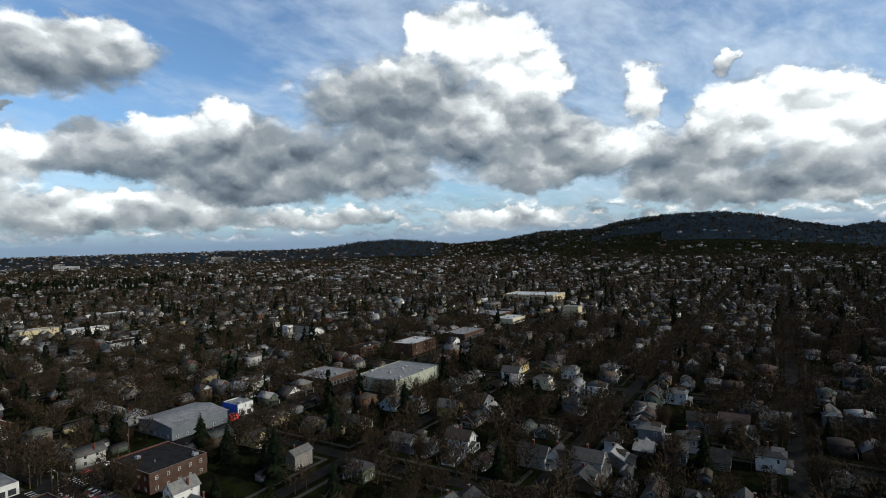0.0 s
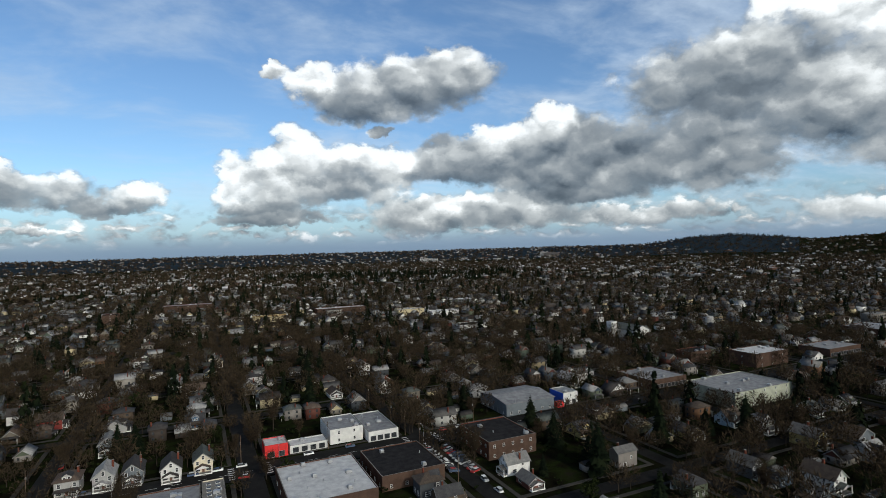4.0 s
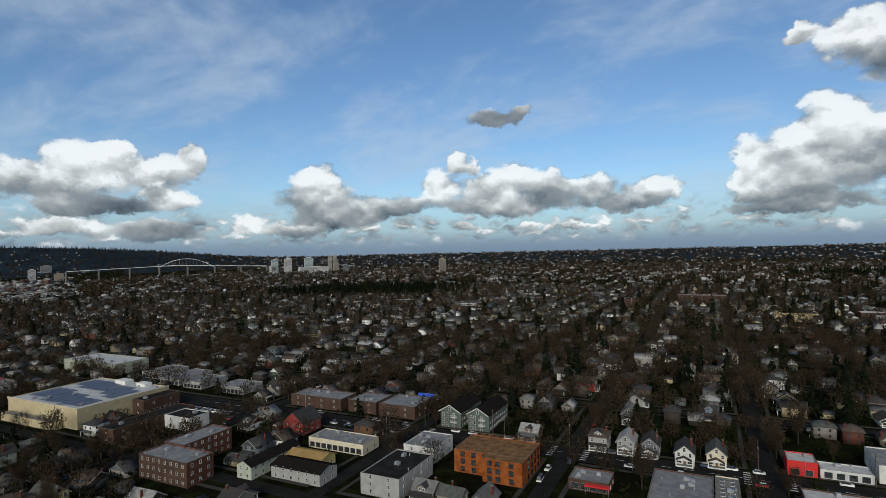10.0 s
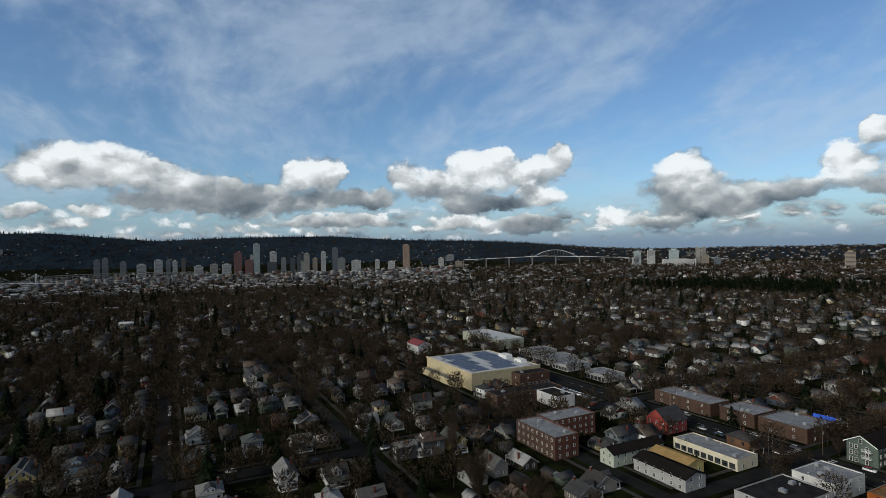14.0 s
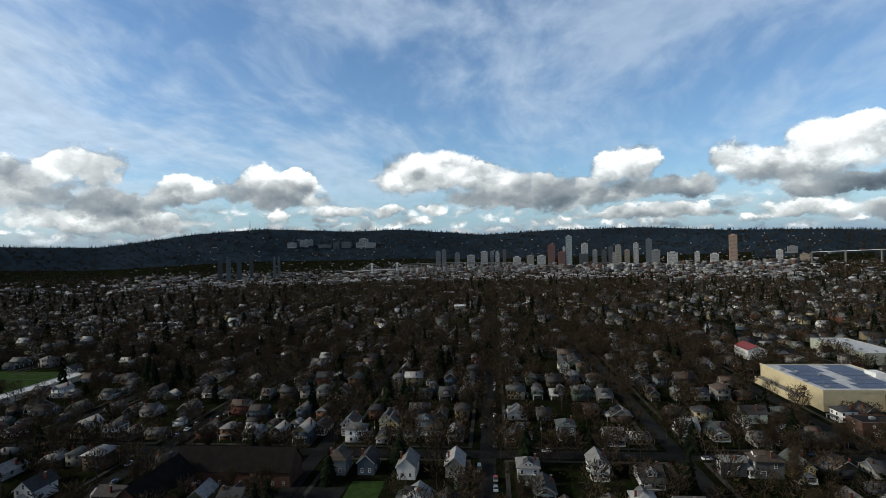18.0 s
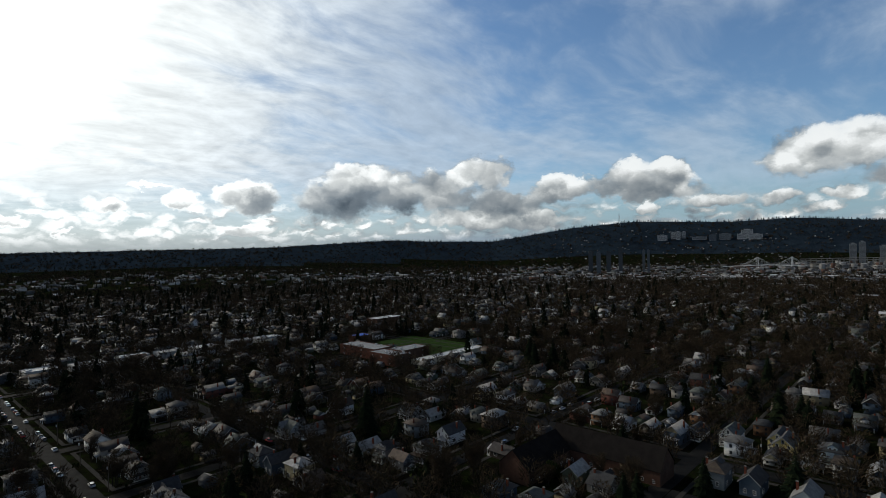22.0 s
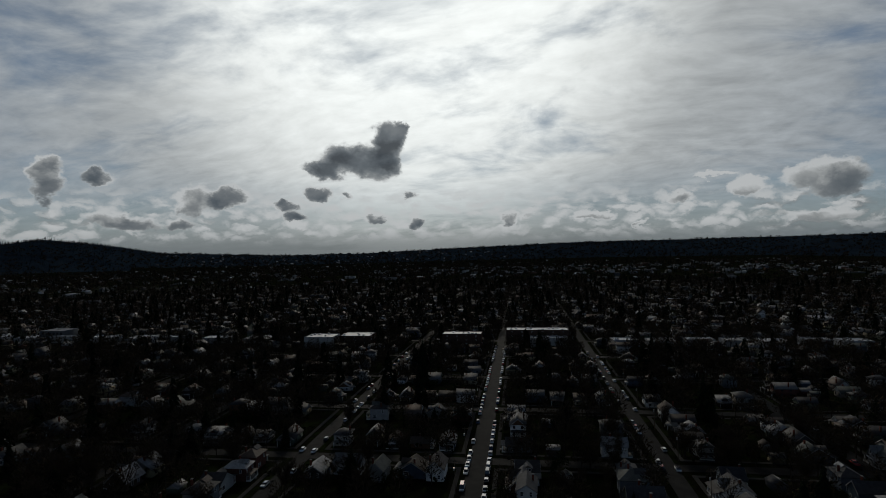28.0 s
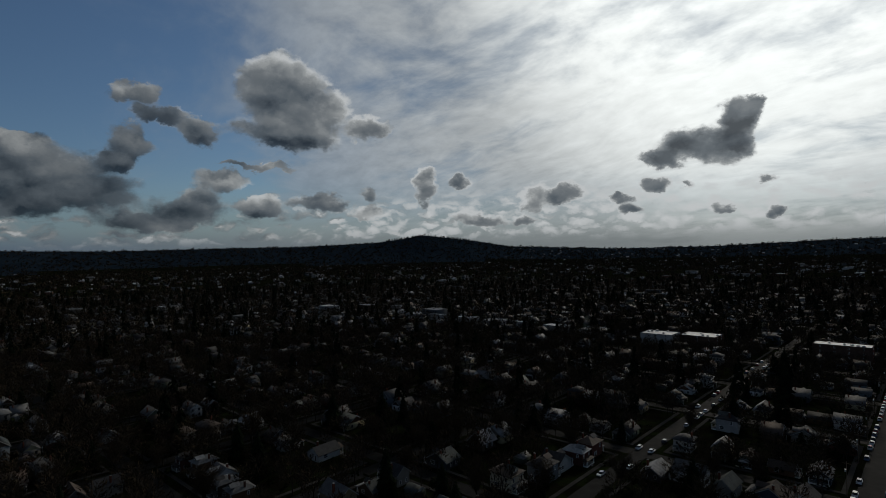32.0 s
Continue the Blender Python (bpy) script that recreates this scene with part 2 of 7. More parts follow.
low.puff(180.9, 3.5, 1.1, 1.0, 0.60, 0.40)
low.puff(158.4, 5.7, 1.7, 1.0, 0.75, 0.20)
low.puff(161.3, 6.8, 1.9, 0.3, 0.85, 0.10)
low.puff(167.6, 1.9, 0.9, 0.4, 0.45, 0.10)
low.puff(153.3, 2.8, 3.5, 0.8, 0.70, 0.20)
low.puff(196.8, 9.5, 3.6, 2.0, 0.10, 0.05)
low.puff(193.5, 9.4, 2.3, 2.1, 0.08, 0.00)
low.puff(193.0, 11.8, 2.0, 1.6, 0.09, 0.05)
low.puff(199.8, 8.7, 2.5, 1.0, 0.14, 0.05)
low.puff(191.8, 12.8, 0.8, 0.8, 0.10, 0.05)
low.puff(237.6, 14.1, 4.7, 3.5, 0.34, 0.15)
low.puff(238.6, 16.7, 3.9, 2.6, 0.50, 0.20)
low.puff(240.2, 17.6, 2.7, 1.7, 0.62, 0.30)
low.puff(234.2, 14.7, 2.0, 2.2, 0.60, 0.20)
low.puff(230.1, 13.1, 2.4, 1.2, 0.62, 0.20)
low.puff(238.7, 11.8, 5.0, 1.5, 0.22, 0.10)
low.puff(249.7, 12.7, 2.1, 0.9, 0.14, 0.10)
low.puff(251.8, 14.5, 2.0, 1.1, 0.40, 0.20)
low.puff(246.8, 11.7, 2.0, 1.6, 0.40, 0.20)
low.puff(252.8, 10.2, 2.0, 1.8, 0.42, 0.30)
low.puff(254.1, 8.6, 2.0, 0.9, 0.20, 0.10)
low.puff(259.4, 8.0, 5.0, 2.6, 0.27, 0.20)
low.puff(260.1, 10.3, 2.2, 0.9, 0.45, 0.20)
low.puff(256.7, 5.8, 5.3, 2.2, 0.27, 0.20)
low.puff(260.6, 4.7, 3.3, 1.9, 0.24, 0.20)
low.puff(247.7, 5.0, 3.9, 1.6, 0.36, 0.30)
low.puff(250.6, 3.4, 5.6, 1.2, 0.27, 0.10)
low.puff(244.2, 7.2, 3.1, 1.1, 0.50, 0.20)
low.puff(235.5, 5.1, 2.6, 1.0, 0.34, 0.30)
low.puff(230.0, 5.9, 1.6, 1.1, 0.36, 0.40)
low.puff(224.1, 6.2, 1.7, 1.4, 0.30, 0.30)
low.puff(224.9, 7.6, 1.5, 1.1, 0.62, 0.20)
low.puff(220.1, 7.1, 1.7, 0.8, 0.18, 0.10)
low.puff(230.3, 4.2, 2.9, 0.8, 0.50, 0.20)
low.puff(240.8, 4.5, 2.7, 1.1, 0.45, 0.30)
low.puff(209.6, 5.4, 2.0, 1.0, 0.25, 0.30)
low.puff(212.5, 5.2, 1.5, 1.5, 0.50, 0.30)
low.puff(204.3, 5.2, 1.5, 0.6, 0.22, 0.10)
low.puff(203.6, 4.0, 1.5, 0.8, 0.20, 0.10)
low.puff(200.9, 6.3, 1.5, 0.9, 0.20, 0.10)
low.puff(197.6, 6.0, 0.9, 0.4, 0.30, 0.10)
low.puff(190.9, 5.6, 1.0, 0.5, 0.25, 0.10)
low.puff(190.9, 2.6, 0.9, 1.0, 0.25, 0.30)
low.puff(194.8, 3.7, 1.2, 0.7, 0.35, 0.40)
low.puff(213.7, 3.2, 1.8, 0.8, 0.40, 0.30)
low.puff(218.4, 3.4, 3.0, 0.9, 0.55, 0.30)
low.puff(241.5, 8.8, 4.0, 0.4, 0.60, 0.10)
low.puff(20.3, 13.8, 3.4, 0.9, 0.48, 0.10)
low.puff(17.6, 14.6, 1.2, 0.9, 0.52, 0.10)
low.close()
sunward = wv("DOT_PRODUCT", ray, tuple(way(SUN_AZ, SUN_EL)))   # how near the line of sight is to the sun
near_sun = wstep(sunward, 0.15, 0.95)
against = wstep(sunward, 0.55, 0.9)      # against the light the lumps are dark with bright rims
# the lumps, and the light that falls on them from above
wavy = wv("MULTIPLY_ADD", wv("SUBTRACT", lump2, (0.5, 0.5, 0.5)), (0.05, 0.05, 0.05), squash)
above = Vector((0.0, 0.0, 0.022)) + way(SUN_AZ, SUN_EL) * 0.008
heap1 = heap(wavy, 9.0, 1.0)
relief = wm("SUBTRACT", heap1, heap(wv("ADD", wavy, tuple(above * 1.3)), 9.0, 1.0))
heap2 = heap(wavy, 27.0, 0.0)
relief2 = wm("SUBTRACT", heap2, heap(wv("ADD", wavy, tuple(above * 0.5)), 27.0, 0.0))
fray = wm("SUBTRACT", wnoise(squash, 60.0, 4.0, 0.6), 0.5)
edge = wm("ADD", wm("MULTIPLY_ADD", wm("SUBTRACT", heap1, 0.30), 0.50, low.cover), wm("MULTIPLY_ADD", wm("SUBTRACT", heap2, 0.40), 0.26, wm("MULTIPLY", fray, 0.50)))
solid_cover = wm("MULTIPLY", wstep(edge, -0.16, 0.46), wm("MULTIPLY_ADD", wstep(edge, 0.0, 0.9), 0.12, 0.88))
# a ragged line of small clouds low over the horizon, all round
small = wv("MULTIPLY", wavy, (1, 1, 1.9))
lowline = wm("ADD", wm("MULTIPLY", wnoise(small, 17.0, 5.0, 0.58), 0.6), wm("MULTIPLY", heap(small, 30.0, 0.0), 0.4))
lowtop = wm("ADD", wm("MULTIPLY", wnoise(wv("ADD", small, (0, 0, 0.03)), 17.0, 5.0, 0.58), 0.6), wm("MULTIPLY", heap(wv("ADD", small, (0, 0, 0.03)), 30.0, 0.0), 0.4))
band = wm("MULTIPLY", wstep(elev, 0.4, 1.8), wm("SUBTRACT", 1.0, wstep(wm("MULTIPLY_ADD", against, -1.6, elev), 2.8, 5.8)))
ragged = wm("MULTIPLY", band, wstep(lowline, 0.40, 0.66))
tone_low = wm("MULTIPLY_ADD", wm("SUBTRACT", lowline, lowtop), 1.5, wm("MULTIPLY_ADD", against, 0.02, 0.55))
tone = wm("ADD", wm("MULTIPLY", low.tone, solid_cover), wm("MULTIPLY", tone_low, wm("SUBTRACT", 1.0, solid_cover)))
cover = wm("MAXIMUM", solid_cover, ragged)
rim = wm("SUBTRACT", 1.0, wstep(edge, 0.1, 0.95))      # thin edges let the sun through
tone = wm("MULTIPLY_ADD", wm("MULTIPLY", rim, wstep(sunward, 0.5, 0.97)), 0.60, tone)
tone = wm("MULTIPLY_ADD", wm("MULTIPLY", against, wm("SUBTRACT", 1.0, wstep(elev, 7.0, 10.5))), 0.16, tone)
tone = wm("ADD", wm("MULTIPLY_ADD", relief, 0.62, tone), wm("MULTIPLY_ADD", relief2, 0.26, wm("MULTIPLY", fray, 0.10)))

# high sheets, drawn out in long bands that run from the west-south-west
along = Vector((-math.sin(radians(80)), math.cos(radians(80)), 0))
up = wm("ADD", wm("MAXIMUM", dz, 0.0), 0.26)
flat = wn("ShaderNodeCombineXYZ")
WT.links.new(wm("DIVIDE", wv("DOT_PRODUCT", ray, tuple(along)), up), flat.inputs[0])
WT.links.new(wm("DIVIDE", wv("DOT_PRODUCT", ray, (-along.y, along.x, 0)), up), flat.inputs[1])
swirl = wv("MULTIPLY_ADD", wv("SUBTRACT", wnoise(flat.outputs[0], 0.9, 3.0, 0.5, True), (0.5, 0.5, 0.5)), (0.7, 0.45, 0), flat.outputs[0])
sheet_n = wnoise(wv("MULTIPLY", swirl, (0.7, 1.1, 1)), 1.3, 6.0, 0.52)
streak = wnoise(wv("MULTIPLY", swirl, (0.95, 1.5, 1)), 2.6, 6.0, 0.55)
ripple = wnoise(wv("MULTIPLY", swirl, (1.3, 1.8, 1)), 6.5, 5.0, 0.58)
amount_ramp = wn("ShaderNodeValToRGB")
WT.links.new(wm("MULTIPLY_ADD", azim, 1 / 360.0, 98 / 360.0), amount_ramp.inputs[0])
ar = amount_ramp.color_ramp
ar.elements[0].position, ar.elements[0].color = 0.0, (0.78, 0.78, 0.78, 1)
ar.elements[1].position, ar.elements[1].color = 1.0, (0.04, 0.04, 0.04, 1)
for a_, v_ in ((-60, 0.72), (-35, 0.58), (-10, 0.46), (20, 0.40), (75, 0.44), (95, 0.50), (116, 0.54), (134, 0.76), (152, 1.0), (191, 0.90), (222, 0.92), (236, 0.78), (248, 0.22)):
    e_ = ar.elements.new((a_ + 98) / 360)
    e_.color = (v_, v_, v_, 1)
amount = amount_ramp.outputs[0]
veil = wm("ADD", wm("MULTIPLY", sheet_n, 0.54), wm("MULTIPLY_ADD", streak, 0.31, wm("MULTIPLY", ripple, 0.15)))
veil = wm("MULTIPLY_ADD", wm("SUBTRACT", amount, 0.5), 0.24, veil)
veil = wstep(veil, 0.42, 0.61)
thin = wm("MULTIPLY", wm("MULTIPLY", veil, wm("MULTIPLY_ADD", amount, 0.80, 0.16)), wm("MULTIPLY_ADD", wstep(elev, 2.0, 9.0), 0.65, 0.35))

glow = wm("MULTIPLY", wstep(sunward, 0.86, 0.99), wm("MULTIPLY_ADD", veil, 0.7, 0.35))
glow2 = wstep(sunward, 0.58, 0.99)
haze = wm("SUBTRACT", 1.0, wstep(elev, 0.0, 7.0), clamp=True)
haze_col = wmix(near_sun, (1.75, 2.45, 3.5, 1), (4.0, 4.4, 4.5, 1))

ten = 10.0
blue = wv("MULTIPLY", sky.outputs[0], (0.92, 1.06, 1.20))
blue = wmix(wm("MULTIPLY", haze, 0.7), blue, wmix(near_sun, (2.2, 3.4, 5.0, 1), (4.0, 4.5, 4.7, 1)))
sheet_col = wmix(glow2, (5.3, 6.1, 7.2, 1), (12.5, 12.5, 12.2, 1))
shade = wn("ShaderNodeVectorMath", operation="SCALE")
WT.links.new(sheet_col, shade.inputs[0])
WT.links.new(wm("MULTIPLY_ADD", wm("MULTIPLY", wm("SUBTRACT", ripple, 0.5), amount), 0.9, 1.0), shade.inputs["Scale"])
blue = wmix(wm("MULTIPLY", glow2, 0.7), blue, (2.7, 3.6, 4.7, 1))
body = wmix(thin, blue, shade.outputs[0])
tone_ramp = wn("ShaderNodeValToRGB")
WT.links.new(tone, tone_ramp.inputs[0])
cr = tone_ramp.color_ramp
cr.elements[0].position, cr.elements[0].color = 0.0, (0.040, 0.056, 0.078, 1)
cr.elements[1].position, cr.elements[1].color = 1.0, (1.0, 1.0, 1.0, 1)
for p_, c_ in ((0.3, (0.165, 0.192, 0.222, 1)), (0.55, (0.305, 0.325, 0.345, 1)), (0.8, (0.60, 0.61, 0.61, 1))):
    e_ = cr.elements.new(p_)
    e_.color = c_
bright = wn("ShaderNodeVectorMath", operation="SCALE")
WT.links.new(tone_ramp.outputs[0], bright.inputs[0])
WT.links.new(wm("MULTIPLY_ADD", near_sun, 3.5, ten), bright.inputs["Scale"])
cloud_col = bright.outputs[0]
full = wmix(wm("MULTIPLY", cover, 0.97), body, cloud_col)
full = wmix(wm("MULTIPLY", wm("SUBTRACT", 1.0, wstep(elev, 0.2, 2.6)), 0.75), full, haze_col)
glare = wv("SCALE", (14.0, 13.9, 13.2))
gn = glare.node
WT.links.new(wm("MULTIPLY", glow, wm("SUBTRACT", 1.0, wm("MULTIPLY", cover, 0.9))), gn.inputs["Scale"])
full = wv("ADD", full, glare)
# the unseen sky overhead is dimmed to cut its fill light on the ground
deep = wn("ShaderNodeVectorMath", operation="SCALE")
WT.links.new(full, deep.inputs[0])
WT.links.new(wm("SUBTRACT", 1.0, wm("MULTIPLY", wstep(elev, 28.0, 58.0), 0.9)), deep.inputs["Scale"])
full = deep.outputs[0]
back = wn("ShaderNodeBackground")
back.inputs[1].default_value = 0.1
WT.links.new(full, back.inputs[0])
WT.links.new(back.outputs[0], wn("ShaderNodeOutputWorld").inputs[0])

# ---- materials ----
class Mat:
    """A Principled material and short ways to feed it."""

    def __init__(self, name, rough=0.8, metal=0.0):
        self.m = bpy.data.materials.new(name)
        self.m.use_nodes = True
        self.t = self.m.node_tree
        self.p = self.t.nodes["Principled BSDF"]
        self.p.inputs["Roughness"].default_value, self.p.inputs["Metallic"].default_value = rough, metal
        self.p.inputs["Specular IOR Level"].default_value = 0.0 if rough > 0.78 else 0.3
        self.co = self.t.nodes.new("ShaderNodeTexCoord")
        self.geo = self.t.nodes.new("ShaderNodeNewGeometry")

    def noise(self, scale, detail=3.0, vec=None, rough=0.55):
        n = self.t.nodes.new("ShaderNodeTexNoise")
        n.inputs["Scale"].default_value, n.inputs["Detail"].default_value, n.inputs["Roughness"].default_value = scale, detail, rough
        self.t.links.new(vec or self.geo.outputs["Position"], n.inputs["Vector"])
        return n.outputs[0]

    def ramp(self, fac, stops, hard=False):
        r = self.t.nodes.new("ShaderNodeValToRGB")
        r.color_ramp.interpolation = "CONSTANT" if hard else "LINEAR"
        el = r.color_ramp.elements
        el[0].position, el[0].color = stops[0][0], (*stops[0][1], 1)
        el[1].position, el[1].color = stops[-1][0], (*stops[-1][1], 1)
        for p, c in stops[1:-1]:
            e = el.new(p)
            e.color = (*c, 1)
        self.t.links.new(fac, r.inputs[0])
        return r.outputs[0]

    def mix(self, fac, a, b, mode="MIX"):
        n = self.t.nodes.new("ShaderNodeMix")
        n.data_type, n.blend_type = "RGBA", mode
        put(self.t, fac, n.inputs["Factor"])
        put(self.t, a if isinstance(a, bpy.types.NodeSocket) else (*a, 1), n.inputs[6])
        put(self.t, b if isinstance(b, bpy.types.NodeSocket) else (*b, 1), n.inputs[7])
        return n.outputs[2]

    def random(self, island=False):
        if island:
            return self.geo.outputs["Random Per Island"]
        return self.t.nodes.new("ShaderNodeObjectInfo").outputs["Random"]

    def bump(self, height, strength=0.3, distance=0.05):
        n = self.t.nodes.new("ShaderNodeBump")
        n.inputs["Strength"].default_value, n.inputs["Distance"].default_value = strength, distance
        self.t.links.new(height, n.inputs["Height"])
        self.t.links.new(n.outputs[0], self.p.inputs["Normal"])

    def wave(self, scale, axis="Z"):
        n = self.t.nodes.new("ShaderNodeTexWave")
        n.bands_direction, n.wave_profile = axis, "SAW"
        n.inputs["Scale"].default_value = scale
        self.t.links.new(self.co.outputs["Object"], n.inputs[0])
        return n.outputs["Fac"]

    def colour(self, c):
        put(self.t, c if isinstance(c, bpy.types.NodeSocket) else (*c, 1), self.p.inputs["Base Color"])
        return self.m

    def worn(self, c, grain=0.25, stain=0.3, g_scale=6.0, s_scale=0.35):
        """The colour with fine grain and large stains."""
        k = self.ramp(self.noise(g_scale), ((0.3, (1 - grain,) * 3), (0.7, (1 + grain * 0.4,) * 3)))
        s = self.ramp(self.noise(s_scale, 4), ((0.35, (1 - stain, 1 - stain, 1 - stain * 0.9)), (0.65, (1.0, 1.0, 1.0))))
        return self.colour(self.mix(1.0, self.mix(1.0, c, k, "MULTIPLY"), s, "MULTIPLY"))


def plain(name, c, rough=0.8, grain=0.2, stain=0.25, metal=0.0):
    return Mat(name, rough, metal).worn(c, grain, stain)


def palette(cols):
    return tuple((i / len(cols), c) for i, c in enumerate(cols))


WALLS = palette([(0.36, 0.36, 0.34), (0.10, 0.105, 0.11), (0.05, 0.07, 0.095), (0.42, 0.36, 0.22), (0.70, 0.70, 0.68), (0.085, 0.10, 0.07),
                 (0.16, 0.145, 0.12), (0.05, 0.04, 0.034), (0.13, 0.15, 0.165), (0.20, 0.165, 0.10), (0.10, 0.038, 0.028), (0.20, 0.185, 0.17),
                 (0.50, 0.50, 0.48), (0.08, 0.058, 0.042), (0.07, 0.09, 0.07), (0.055, 0.06, 0.066), (0.24, 0.225, 0.20), (0.12, 0.065, 0.036)])
ROOFS = palette([(0.060, 0.060, 0.063), (0.105, 0.102, 0.098), (0.140, 0.138, 0.135), (0.075, 0.060, 0.049), (0.200, 0.200, 0.196),
                 (0.050, 0.051, 0.054), (0.105, 0.080, 0.065), (0.090, 0.100, 0.094), (0.340, 0.340, 0.335), (0.056, 0.052, 0.051)])


def siding(name, island):
    m = Mat(name, 0.7)
    m.p.inputs["Specular IOR Level"].default_value = 0.12
    m.bump(m.wave(2.6), 0.35, 0.03)
    return m.worn(m.ramp(m.random(island), WALLS, True), 0.12, 0.22)


def shingle(name, island):
    m = Mat(name, 0.7)
    m.p.inputs["Specular IOR Level"].default_value = 0.1
    m.bump(m.noise(9.0, 2), 0.4, 0.04)
    return m.worn(m.ramp(m.random(island), ROOFS, True), 0.3, 0.35, 4.0, 0.6)


M_WALL, M_WALL_I = siding("painted_siding", False), siding("painted_siding_far", True)
M_ROOF, M_ROOF_I = shingle("roof_shingle", False), shingle("roof_shingle_far", True)
DULL = palette([(0.20, 0.20, 0.20), (0.10, 0.11, 0.12), (0.26, 0.24, 0.21), (0.07, 0.06, 0.055), (0.42, 0.42, 0.41), (0.15, 0.09, 0.07), (0.16, 0.17, 0.18), (0.33, 0.32, 0.30)])
M_WALL_D = Mat("city_walls", 0.8)
M_WALL_D = M_WALL_D.worn(M_WALL_D.ramp(M_WALL_D.random(True), DULL, True), 0.1, 0.2)
M_FLAT_D = Mat("city_roofs", 0.8)
M_FLAT_D = M_FLAT_D.worn(M_FLAT_D.ramp(M_FLAT_D.random(True), palette([(0.12, 0.12, 0.125), (0.30, 0.30, 0.31), (0.06, 0.06, 0.062), (0.18, 0.18, 0.18), (0.55, 0.55, 0.56), (0.09, 0.085, 0.08)]), True), 0.1, 0.3)
M_TRIM = plain("white_trim", (0.72, 0.72, 0.70), 0.6, 0.08, 0.15)
M_BARGE = plain("bargeboard_paint", (0.34, 0.34, 0.33), 0.6, 0.1, 0.3)
M_CONC = plain("concrete", (0.20, 0.195, 0.185))
M_PATH = plain("wet_footpath", (0.055, 0.053, 0.050))
M_DARKROOF = plain("dark_shingle", (0.018, 0.016, 0.015), 0.9, 0.3, 0.3)
M_MEMB = plain("roof_membrane", (0.23, 0.232, 0.235), 0.6, 0.15, 0.45)
M_MEMBW = plain("white_roof_membrane", (0.50, 0.505, 0.51), 0.6, 0.1, 0.3)
M_TAR = plain("tar_roof", (0.030, 0.030, 0.032), 0.85, 0.3, 0.4)
M_METAL = plain("galvanised_metal", (0.45, 0.46, 0.47), 0.45, 0.1, 0.2, 0.7)
M_WOOD = plain("wood_pole", (0.12, 0.09, 0.065), 0.9)
M_DOOR = plain("door_paint", (0.16, 0.08, 0.06), 0.5)


def glass_pane():
    m = Mat("window_glass", 0.08)
    m.p.inputs["Specular IOR Level"].default_value = 0.6
    return m.colour(m.ramp(m.noise(0.8, 2), ((0.3, (0.012, 0.015, 0.018)), (0.75, (0.06, 0.065, 0.07)))))


M_GLASS = glass_pane()


def brickwork(name, a, b):
    m = Mat(name, 0.9)
    n = m.t.nodes.new("ShaderNodeTexBrick")
    n.inputs["Scale"].default_value = 3.5
    n.inputs["Color1"].default_value, n.inputs["Color2"].default_value, n.inputs["Mortar"].default_value = (*a, 1), (*b, 1), (0.085, 0.055, 0.042, 1)
    m.t.links.new(m.co.outputs["Object"], n.inputs[0])
    return m.worn(n.outputs[0], 0.2, 0.3)


M_BRICK = brickwork("red_brick", (0.125, 0.038, 0.025), (0.16, 0.052, 0.034))
M_BRICKB = brickwork("brown_brick", (0.090, 0.044, 0.030), (0.115, 0.058, 0.040))


def ground_mat():
    m = Mat("yards", 0.95)
    big = m.noise(0.012, 5)
    mid = m.noise(0.11, 4)
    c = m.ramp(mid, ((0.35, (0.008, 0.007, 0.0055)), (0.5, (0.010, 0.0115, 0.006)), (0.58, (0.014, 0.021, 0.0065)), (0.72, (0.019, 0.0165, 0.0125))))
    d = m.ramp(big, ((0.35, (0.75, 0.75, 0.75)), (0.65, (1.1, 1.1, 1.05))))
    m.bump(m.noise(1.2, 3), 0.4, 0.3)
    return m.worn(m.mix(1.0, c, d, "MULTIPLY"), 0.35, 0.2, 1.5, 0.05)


def road_mat():
    m = Mat("asphalt", 0.75)
    m.p.inputs["Specular IOR Level"].default_value = 0.02
    c = m.ramp(m.noise(0.25, 4), ((0.3, (0.013, 0.013, 0.014)), (0.7, (0.024, 0.024, 0.023))))
    return m.worn(c, 0.2, 0.25, 3.0, 0.08)


M_GROUND, M_ROAD = ground_mat(), road_mat()
# distance haze is put into this colour: bluer and paler than the woods
M_HAZEWOODS = Mat("hazed_wooded_slopes", 0.95)
M_HAZEWOODS.bump(M_HAZEWOODS.noise(0.05, 4), 0.8, 6.0)
M_HAZEWOODS = M_HAZEWOODS.worn(M_HAZEWOODS.ramp(M_HAZEWOODS.noise(0.02, 6), ((0.3, (0.016, 0.026, 0.038)), (0.7, (0.028, 0.042, 0.058)))), 0.3, 0.3, 0.3, 0.004)
M_GRASS = Mat("mown_grass", 0.95)
M_GRASS.worn(M_GRASS.ramp(M_GRASS.noise(0.15, 5), ((0.3, (0.024, 0.046, 0.014)), (0.7, (0.04, 0.068, 0.021)))), 0.25, 0.3)
M_GRASS = M_GRASS.m
M_PAINT = plain("road_paint", (0.62, 0.62, 0.60), 0.7, 0.2, 0.4)


def foliage(name, stops, island=True):
    m = Mat(name, 0.9)
    return m.worn(m.ramp(m.random(island), stops), 0.25, 0.2, 2.0, 0.02)


